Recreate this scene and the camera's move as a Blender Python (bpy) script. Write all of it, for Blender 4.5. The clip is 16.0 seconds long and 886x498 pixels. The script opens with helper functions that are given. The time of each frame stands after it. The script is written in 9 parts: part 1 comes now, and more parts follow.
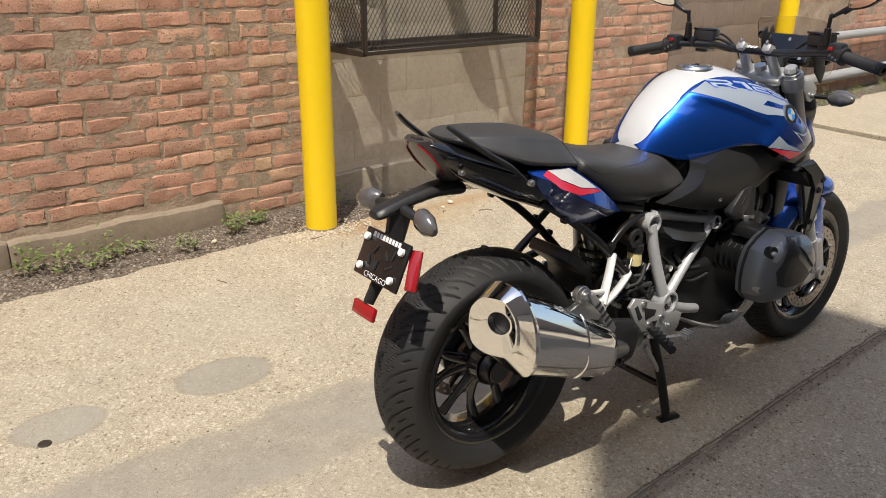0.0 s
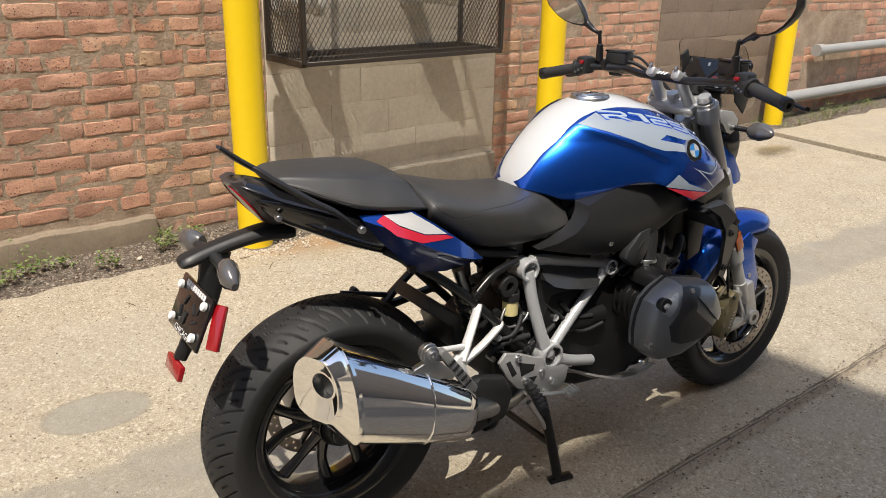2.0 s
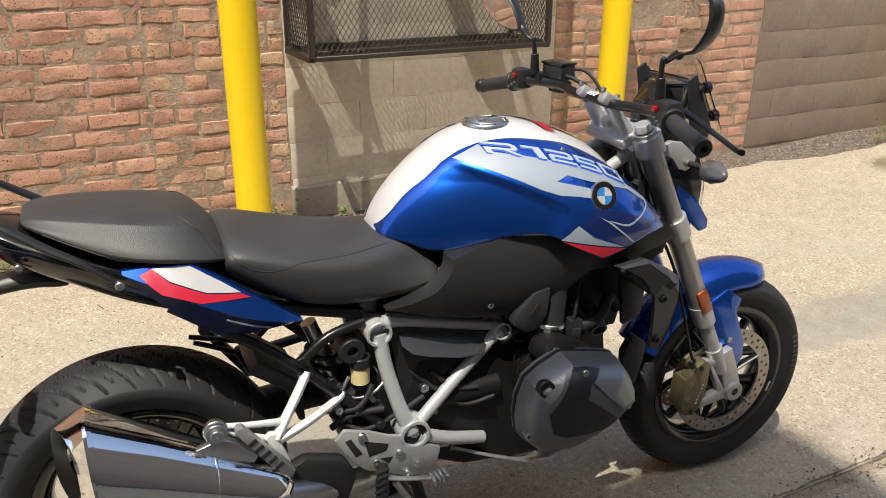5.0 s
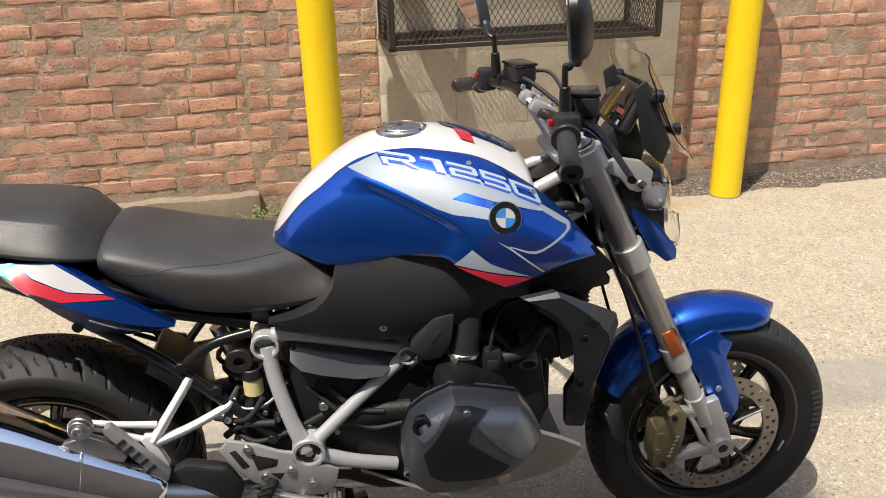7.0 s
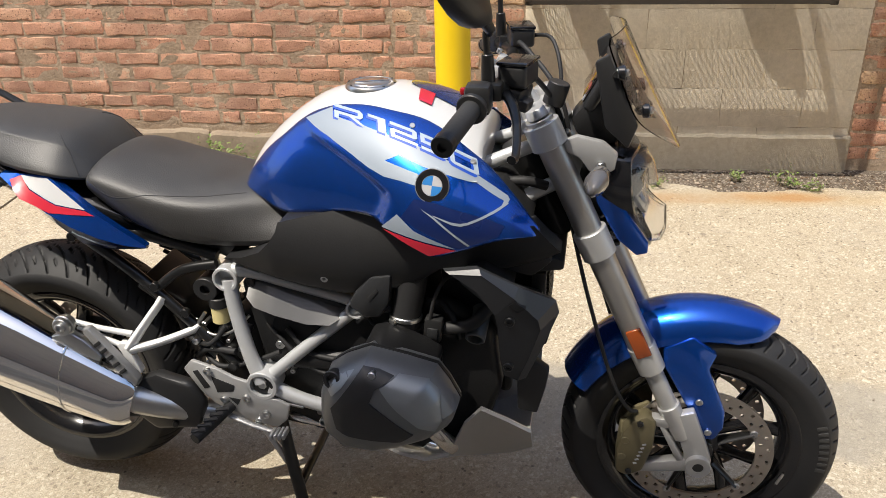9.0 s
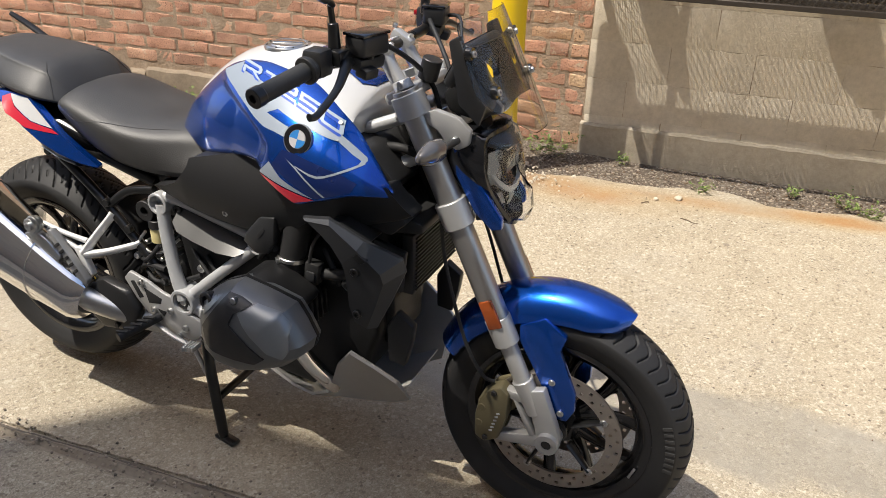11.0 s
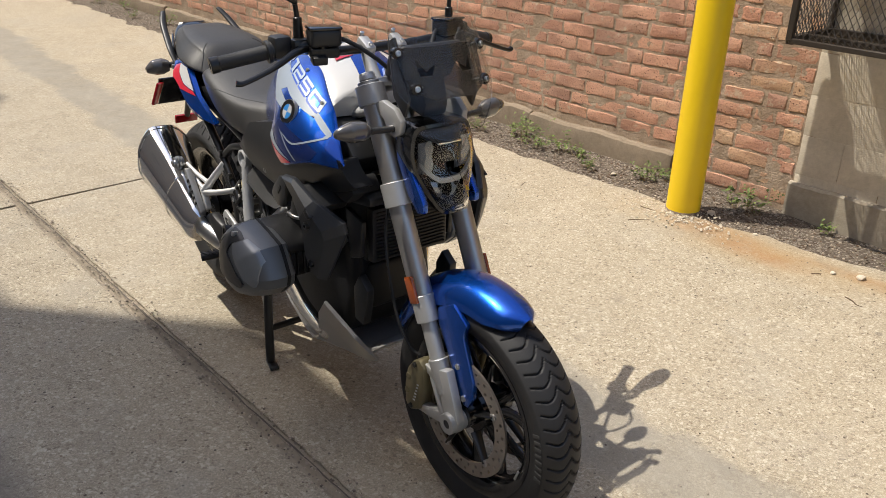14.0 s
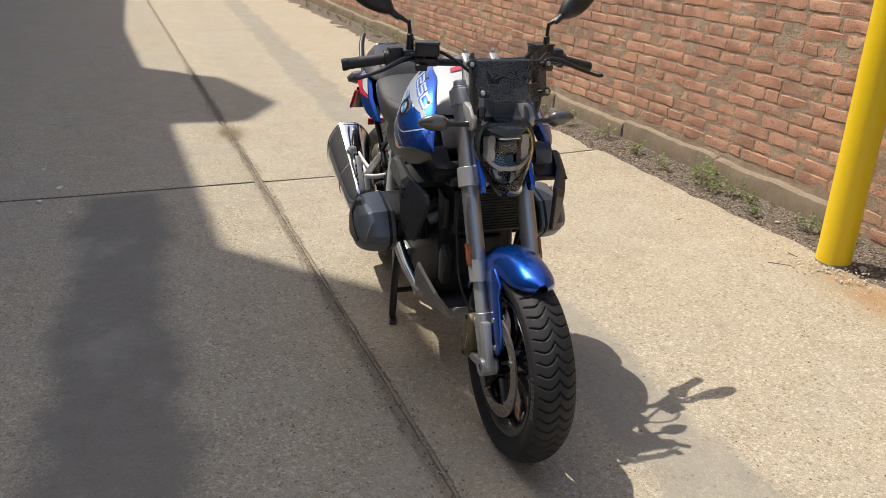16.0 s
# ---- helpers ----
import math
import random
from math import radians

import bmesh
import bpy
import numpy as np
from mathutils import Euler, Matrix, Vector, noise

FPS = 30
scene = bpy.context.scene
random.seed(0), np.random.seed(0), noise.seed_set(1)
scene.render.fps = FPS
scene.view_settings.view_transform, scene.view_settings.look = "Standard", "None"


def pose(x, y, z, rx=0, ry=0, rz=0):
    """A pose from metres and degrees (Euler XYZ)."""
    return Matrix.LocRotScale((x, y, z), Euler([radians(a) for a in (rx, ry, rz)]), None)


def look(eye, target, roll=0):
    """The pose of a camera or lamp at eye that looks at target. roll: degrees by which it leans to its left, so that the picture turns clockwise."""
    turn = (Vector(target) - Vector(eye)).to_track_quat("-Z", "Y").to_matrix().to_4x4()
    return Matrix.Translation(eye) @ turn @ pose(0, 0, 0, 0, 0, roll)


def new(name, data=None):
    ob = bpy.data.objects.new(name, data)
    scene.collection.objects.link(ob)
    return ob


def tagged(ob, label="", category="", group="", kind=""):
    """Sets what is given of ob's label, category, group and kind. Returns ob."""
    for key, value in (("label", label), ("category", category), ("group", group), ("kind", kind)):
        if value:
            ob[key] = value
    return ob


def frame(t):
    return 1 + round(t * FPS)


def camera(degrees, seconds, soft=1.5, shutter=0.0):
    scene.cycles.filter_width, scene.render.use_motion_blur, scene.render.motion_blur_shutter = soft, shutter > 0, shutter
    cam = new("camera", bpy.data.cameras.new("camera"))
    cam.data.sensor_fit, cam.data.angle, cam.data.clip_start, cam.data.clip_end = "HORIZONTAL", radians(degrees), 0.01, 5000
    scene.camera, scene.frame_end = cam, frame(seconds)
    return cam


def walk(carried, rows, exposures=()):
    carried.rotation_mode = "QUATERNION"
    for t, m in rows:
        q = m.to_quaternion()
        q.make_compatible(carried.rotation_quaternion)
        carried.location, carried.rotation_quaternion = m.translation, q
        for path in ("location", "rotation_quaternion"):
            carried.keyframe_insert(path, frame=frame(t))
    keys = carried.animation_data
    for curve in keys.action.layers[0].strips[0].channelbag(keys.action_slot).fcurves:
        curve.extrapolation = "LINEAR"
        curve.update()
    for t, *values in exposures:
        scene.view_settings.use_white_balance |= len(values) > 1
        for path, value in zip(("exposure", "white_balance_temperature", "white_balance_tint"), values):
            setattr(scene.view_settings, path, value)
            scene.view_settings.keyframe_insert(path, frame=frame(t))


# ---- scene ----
cam = camera(57.5, 16.0, soft=0.6)
PATH = [
    (0, (-2.81, -1.538, 1.393), (-1.687, -0.032, 0.707), 0.5),
    (0.5, (-2.648, -1.625, 1.411), (-1.566, -0.096, 0.711), 0.4),
    (1, (-2.511, -1.651, 1.41), (-1.455, -0.109, 0.699), 0.6),
    (1.5, (-2.379, -1.618, 1.428), (-1.328, -0.068, 0.723), 0.9),
    (2, (-2.301, -1.606, 1.438), (-1.239, -0.058, 0.749), 1.1),
    (2.5, (-2.198, -1.634, 1.446), (-1.155, -0.063, 0.782), 1.2),
    (3, (-2.063, -1.701, 1.464), (-1.069, -0.106, 0.782), 1.3),
    (3.5, (-1.953, -1.728, 1.467), (-0.987, -0.123, 0.766), 1.4),
    (4, (-1.799, -1.669, 1.471), (-0.884, -0.039, 0.759), 1.4),
    (6.5, (-1.025, -1.586, 1.492), (-0.684, 0.227, 0.719), -1.6),
    (7, (-0.843, -1.627, 1.493), (-0.619, 0.202, 0.715), -1.6),
    (7.5, (-0.712, -1.645, 1.489), (-0.608, 0.192, 0.706), -1.2),
    (8, (-0.584, -1.564, 1.489), (-0.573, 0.276, 0.706), -0.8),
    (8.5, (-0.466, -1.523, 1.489), (-0.634, 0.317, 0.724), -1.9),
    (9, (-0.27, -1.579, 1.493), (-0.618, 0.186, 0.619), -1.3),
    (9.5, (-0.124, -1.599, 1.502), (-0.536, 0.129, 0.584), -1.0),
    (12, (0.609, -1.438, 1.516), (-0.406, 0.052, 0.651), 2.3),
    (12.5, (0.73, -1.384, 1.53), (-0.443, 0.013, 0.709), 2.0),
    (13, (0.952, -1.36, 1.526), (-0.337, -0.069, 0.706), 1.9),
    (13.5, (1.129, -1.291, 1.514), (-0.221, -0.077, 0.677), 1.5),
    (14, (1.24, -1.15, 1.5), (-0.181, -0.021, 0.66), 1.6),
    (14.5, (1.373, -1.068, 1.507), (-0.143, -0.067, 0.671), 1.8),
    (15, (1.582, -1.015, 1.502), (-0.058, -0.201, 0.696), 2.2),
    (15.5, (1.763, -1.002, 1.491), (0.066, -0.308, 0.692), 1.9),
    (16, (1.946, -0.928, 1.517), (0.191, -0.334, 0.764), 2.4),
]
walk(cam, [(t, look(eye, target, roll)) for t, eye, target, roll in PATH], [(0.0, 0.22, 6500.0, 10.0), (2.0, 0.27, 6500.0, 10.0), (3.5, 0.34, 6500.0, 10.0), (6.5, 0.43, 6500.0, 10.0), (9.5, 0.52, 6500.0, 10.0), (12.0, 0.40, 6500.0, 10.0), (14.0, 0.26, 6500.0, 10.0), (16.0, 0.24, 6500.0, 10.0)])

# ---------------------------------------------------------------- light
SUN_EL = radians(63.5)
SUN_DIR = Vector((0.68 * math.cos(SUN_EL), 0.733 * math.cos(SUN_EL), -math.sin(SUN_EL))).normalized()
world = bpy.data.worlds.new("world")
scene.world = world
world.use_nodes = True
wn = world.node_tree.nodes
sky = wn.new("ShaderNodeTexSky")
sky.sky_type, sky.sun_disc = "NISHITA", False
sky.air_density, sky.dust_density, sky.ozone_density = 1.0, 2.5, 0.7
sky.sun_elevation = SUN_EL
sky.sun_rotation = math.atan2(-SUN_DIR.x, -SUN_DIR.y)
world.node_tree.links.new(sky.outputs[0], wn["Background"].inputs[0])
wn["Background"].inputs[1].default_value = 0.160
sun_data = bpy.data.lights.new("sun", "SUN")
sun_data.energy, sun_data.angle, sun_data.color = 4.25, radians(0.45), (1.0, 0.93, 0.815)
sun = new("sun", sun_data)
sun.matrix_world = look((-6, -8, 16), Vector((-6, -8, 16)) + SUN_DIR)

# ---------------------------------------------------------------- materials
class Nodes:
    """A small helper for node trees."""

    def __init__(self, name):
        self.mat = bpy.data.materials.new(name)
        self.mat.use_nodes = True
        self.tree = self.mat.node_tree
        self.bsdf = self.tree.nodes["Principled BSDF"]

    def add(self, kind, **values):
        node = self.tree.nodes.new(kind)
        for key, value in values.items():
            if key == "operation":
                node.operation = value
            elif key == "blend_type":
                node.blend_type = value
            elif key == "data_type":
                node.data_type = value
            elif key == "feature":
                node.feature = value
            elif key == "distance":
                node.distance = value
        return node

    def link(self, a, b):
        self.tree.links.new(a, b)

    def value(self, socket, v):
        if isinstance(v, (int, float, tuple)):
            socket.default_value = v
        else:
            self.link(v, socket)

    def coords(self, kind="Object"):
        return self.add("ShaderNodeTexCoord").outputs[kind]

    def position(self):
        return self.add("ShaderNodeNewGeometry").outputs["Position"]

    def noise(self, at, scale, detail=4.0, rough=0.55):
        n = self.add("ShaderNodeTexNoise")
        self.link(at, n.inputs["Vector"])
        n.inputs["Scale"].default_value, n.inputs["Detail"].default_value, n.inputs["Roughness"].default_value = scale, detail, rough
        return n.outputs["Fac"]

    def voronoi(self, at, scale, out="Distance", feature="F1"):
        n = self.add("ShaderNodeTexVoronoi", feature=feature)
        self.link(at, n.inputs["Vector"])
        n.inputs["Scale"].default_value = scale
        return n.outputs[out]

    def ramp(self, fac, stops):
        r = self.add("ShaderNodeValToRGB")
        self.link(fac, r.inputs[0])
        els = r.color_ramp.elements
        while len(els) < len(stops):
            els.new(0.5)
        for el, (p, c) in zip(els, stops):
            el.position = p
            el.color = (c, c, c, 1) if isinstance(c, (int, float)) else (*c, 1)
        return r.outputs[0]

    def mix(self, fac, a, b, blend="MIX"):
        m = self.add("ShaderNodeMixRGB", blend_type=blend)
        self.value(m.inputs[0], fac)
        self.value(m.inputs[1], a if not isinstance(a, tuple) else (*a[:3], 1))
        self.value(m.inputs[2], b if not isinstance(b, tuple) else (*b[:3], 1))
        return m.outputs[0]

    def math(self, op, a, b=0.0, clamp=False):
        m = self.add("ShaderNodeMath", operation=op)
        m.use_clamp = clamp
        self.value(m.inputs[0], a)
        self.value(m.inputs[1], b)
        return m.outputs[0]

    def bump(self, height, strength, dist):
        b = self.add("ShaderNodeBump")
        b.inputs["Strength"].default_value, b.inputs["Distance"].default_value = strength, dist
        self.link(height, b.inputs["Height"])
        self.link(b.outputs[0], self.bsdf.inputs["Normal"])

    def set(self, color=None, rough=None, metal=None, **more):
        if color is not None:
            self.value(self.bsdf.inputs["Base Color"], (*color, 1) if isinstance(color, tuple) else color)
        if rough is not None:
            self.value(self.bsdf.inputs["Roughness"], rough)
        if metal is not None:
            self.value(self.bsdf.inputs["Metallic"], metal)
        for key, v in more.items():
            self.value(self.bsdf.inputs[key.replace("_", " ")], v)
        return self.mat


def simple(name, color, rough=0.5, metal=0.0, vary=0.12, scale=40.0, bump=0.0, coat=0.0, bscale=None):
    """Paint, plastic, rubber or metal with fine grain and a little uneven wear."""
    n = Nodes(name)
    at = n.coords()
    f = n.noise(at, scale, 5)
    g = n.noise(at, scale * 0.12, 3)
    mixed = n.math("MULTIPLY_ADD", n.math("ADD", f, g), vary)
    n.tree.nodes[-1].inputs[2].default_value = 1.0 - vary
    col = n.mix(1.0, color, mixed, "MULTIPLY")
    r = n.math("MULTIPLY_ADD", g, 0.25 * rough + 0.02, True)
    n.tree.nodes[-1].inputs[2].default_value = rough * 0.87
    n.set(col, r, metal)
    if coat:
        n.set(Coat_Weight=coat, Coat_Roughness=0.03)
    if bump:
        n.bump(n.noise(at, bscale or scale * 6, 3), bump, 0.002)
    return n.mat


M = {}
M["white"] = simple("white_paint", (0.53, 0.53, 0.525), 0.36, 0, 0.03, coat=0.8)
M["silver_paint"] = simple("silver_paint", (0.25, 0.29, 0.34), 0.5, 0.1, 0.04, coat=0.15)
M["badge_blue"] = simple("badge_blue_enamel", (0.02, 0.17, 0.46), 0.4, 0.0, 0.03)
M["badge_white"] = simple("badge_white_enamel", (0.40, 0.40, 0.41), 0.5, 0.0, 0.03)
M["red"] = simple("red_paint", (0.50, 0.015, 0.035), 0.3, 0, 0.05, coat=0.8)
M["number_silver"] = simple("pale_number_print", (0.34, 0.40, 0.47), 0.4, 0.1, 0.04, coat=0.3)
M["mid_blue"] = simple("mid_blue_print", (0.006, 0.06, 0.40), 0.5, 0.0, 0.05, coat=0.1)
M["navy"] = simple("navy_paint", (0.005, 0.018, 0.105), 0.28, 0.3, 0.05, coat=0.9)
M["black_gloss"] = simple("black_gloss_paint", (0.008, 0.008, 0.009), 0.16, 0, 0.05, coat=0.5)
M["black"] = simple("black_plastic", (0.017, 0.017, 0.0175), 0.42, 0, 0.15, bump=0.12)
M["black_frame"] = simple("black_frame_paint", (0.010, 0.010, 0.010), 0.28, 0.0, 0.1, bump=0.03)
M["dark_grey"] = simple("graphite_engine_paint", (0.140, 0.147, 0.153), 0.33, 0.4, 0.1, bump=0.1, bscale=500)
M["anthracite"] = simple("anthracite_plastic", (0.027, 0.028, 0.030), 0.36, 0.1, 0.12, bump=0.1)
M["engine"] = simple("black_engine_casting", (0.009, 0.009, 0.0095), 0.45, 0.0, 0.2, bump=0.25)
M["rubber"] = simple("black_rubber", (0.019, 0.019, 0.020), 0.6, 0, 0.2, bump=0.1)
M["grip"] = simple("grip_rubber", (0.024, 0.024, 0.024), 0.6, 0, 0.15, bump=0.2)
M["steel"] = simple("brushed_steel", (0.58, 0.58, 0.57), 0.3, 1.0, 0.1)
M["arm"] = simple("silver_arm_paint", (0.66, 0.66, 0.65), 0.40, 0.15, 0.05, bump=0.04)
M["cast"] = simple("cast_aluminium", (0.47, 0.47, 0.465), 0.40, 0.55, 0.06, bump=0.08, bscale=700)
M["frame"] = simple("silver_frame_paint", (0.52, 0.53, 0.54), 0.38, 0.35, 0.06, bump=0.03)
M["fork"] = simple("satin_fork_tube", (0.44, 0.43, 0.415), 0.36, 0.9, 0.08)
M["disc"] = simple("brake_disc_steel", (0.42, 0.38, 0.34), 0.36, 0.9, 0.18)
M["gold"] = simple("olive_gold_caliper", (0.18, 0.155, 0.090), 0.42, 0.5, 0.12, bump=0.1)
M["chrome"] = simple("polished_chrome", (0.90, 0.89, 0.87), 0.04, 1.0, 0.03)
M["belly"] = simple("satin_grey_spoiler", (0.46, 0.45, 0.43), 0.34, 0.45, 0.08)
M["amber"] = simple("amber_reflector", (0.26, 0.055, 0.010), 0.22, 0, 0.1, scale=120, coat=0.6)
M["red_lens"] = simple("red_reflector", (0.30, 0.008, 0.012), 0.2, 0, 0.12, scale=150, coat=0.7)
M["smoke"] = simple("smoked_lens", (0.11, 0.105, 0.105), 0.15, 0.2, 0.15, scale=90, coat=0.6)
M["screen_face"] = simple("display_glass", (0.006, 0.006, 0.007), 0.08, 0, 0.05, coat=0.5)
M["bolt"] = simple("bolt_steel", (0.5, 0.5, 0.5), 0.3, 0.95, 0.1)
M["ink_white"] = simple("white_print", (0.75, 0.75, 0.75), 0.5, 0, 0.04)
M["tan"] = simple("brake_fluid_cup", (0.72, 0.62, 0.30), 0.35, 0, 0.05)
# shroud plastic again, lightened to carry the sunlight on its front fold
M["facet"] = simple("sunlit_grey_facet", (0.032, 0.034, 0.037), 0.38, 0.1, 0.1, bump=0.06)
M["peg_grey"] = simple("worn_grey_casting", (0.30, 0.30, 0.30), 0.42, 0.5, 0.1, bump=0.08)
M["pad"] = simple("graphite_pad_paint", (0.23, 0.245, 0.255), 0.32, 0.5, 0.08)
M["clear_grey"] = simple("clear_grey_lens", (0.045, 0.040, 0.040), 0.30, 0.1, 0.2, scale=120, coat=0.25)
M["vent_white"] = simple("pale_vent_plastic", (0.62, 0.60, 0.55), 0.5, 0, 0.1)
M["satin_black"] = simple("satin_black_panel", (0.03, 0.03, 0.03), 0.34, 0.0, 0.1, coat=0.4)
M["facet_glass"] = simple("grey_reflector_facet", (0.30, 0.32, 0.34), 0.18, 0.7, 0.1)
M["mirror"] = simple("mirror_glass", (0.86, 0.88, 0.9), 0.012, 1.0, 0.0)


for key, level in (("engine", 0.35), ("rubber", 0.35), ("black", 0.5), ("anthracite", 0.42), ("black_frame", 0.5)):
    M[key].node_tree.nodes["Principled BSDF"].inputs["Specular IOR Level"].default_value = level


def metallic_blue():
    n = Nodes("metallic_blue_paint")
    at = n.coords()
    fl = n.voronoi(at, 1800, "Color")
    flake = n.math("MULTIPLY_ADD", fl, 0.35)
    n.tree.nodes[-1].inputs[2].default_value = 0.82
    col = n.mix(1.0, (0.003, 0.080, 0.46), flake, "MULTIPLY")
    n.set(col, 0.27, 0.85, Coat_Weight=1.0, Coat_Roughness=0.025)
    return n.mat


def seat_leather():
    n = Nodes("seat_vinyl")
    at = n.coords()
    grain = n.voronoi(at, 420)
    wide = n.noise(at, 9, 3)
    col = n.ramp(wide, [(0.3, (0.032, 0.031, 0.030)), (0.7, (0.044, 0.043, 0.042))])
    n.set(col, n.ramp(wide, [(0.2, 0.42), (0.8, 0.56)]), 0.0)
    n.bump(grain, 0.25, 0.0012)
    return n.mat


def lens_glass():
    n = Nodes("clear_lens")
    n.set((0.97, 0.97, 0.97), 0.01, 0, Transmission_Weight=1.0, IOR=1.40)
    return n.mat


def windscreen_tint():
    n = Nodes("tinted_windscreen")
    at = n.coords()
    haze = n.noise(at, 30, 3)
    n.set((0.82, 0.81, 0.79), n.ramp(haze, [(0.3, 0.0), (0.8, 0.02)]), 0, Transmission_Weight=1.0, IOR=1.30)
    return n.mat


def smoked_sheet():
    n = Nodes("smoked_plastic_sheet")
    at = n.coords()
    n.set((0.030, 0.027, 0.024), n.ramp(n.noise(at, 45, 4), [(0.3, 0.22), (0.7, 0.36)]), 0, Alpha=0.66, Specular_IOR_Level=0.3)
    return n.mat


def led_white():
    n = Nodes("daytime_running_light")
    n.set((0.30, 0.31, 0.32), 0.16, 0.55, Emission_Color=(1, 0.98, 0.94, 1), Emission_Strength=0.015)
    return n.mat


def display_glow(name, color, power):
    n = Nodes(name)
    n.set((0.02, 0.02, 0.02), 0.3, 0, Emission_Color=(*color, 1), Emission_Strength=power)
    return n.mat


M["blue"] = metallic_blue()
M["seat"] = seat_leather()
M["lens"] = lens_glass()
M["tint"] = windscreen_tint()
M["smoked_sheet"] = smoked_sheet()
M["led"] = led_white()
M["lcd_red"] = display_glow("display_red_marks", (0.6, 0.05, 0.06), 0.25)
M["lcd_white"] = display_glow("display_white_marks", (0.8, 0.85, 0.9), 0.3)


def yellow_post():
    n = Nodes("yellow_bollard_sleeve")
    at = n.coords()
    big = n.noise(at, 3, 4)
    fine = n.noise(at, 45, 5)
    scuff = n.ramp(n.noise(at, 11, 6, 0.7), [(0.66, 0.0), (0.72, 1.0)])
    col = n.mix(n.math("MULTIPLY", big, 0.6), (0.86, 0.60, 0.008), (0.74, 0.49, 0.006))
    col = n.mix(n.math("MULTIPLY", scuff, 0.12), col, (0.30, 0.20, 0.03))
    n.set(col, n.ramp(fine, [(0.3, 0.38), (0.7, 0.5)]), 0)
    n.bump(fine, 0.08, 0.002)
    return n.mat


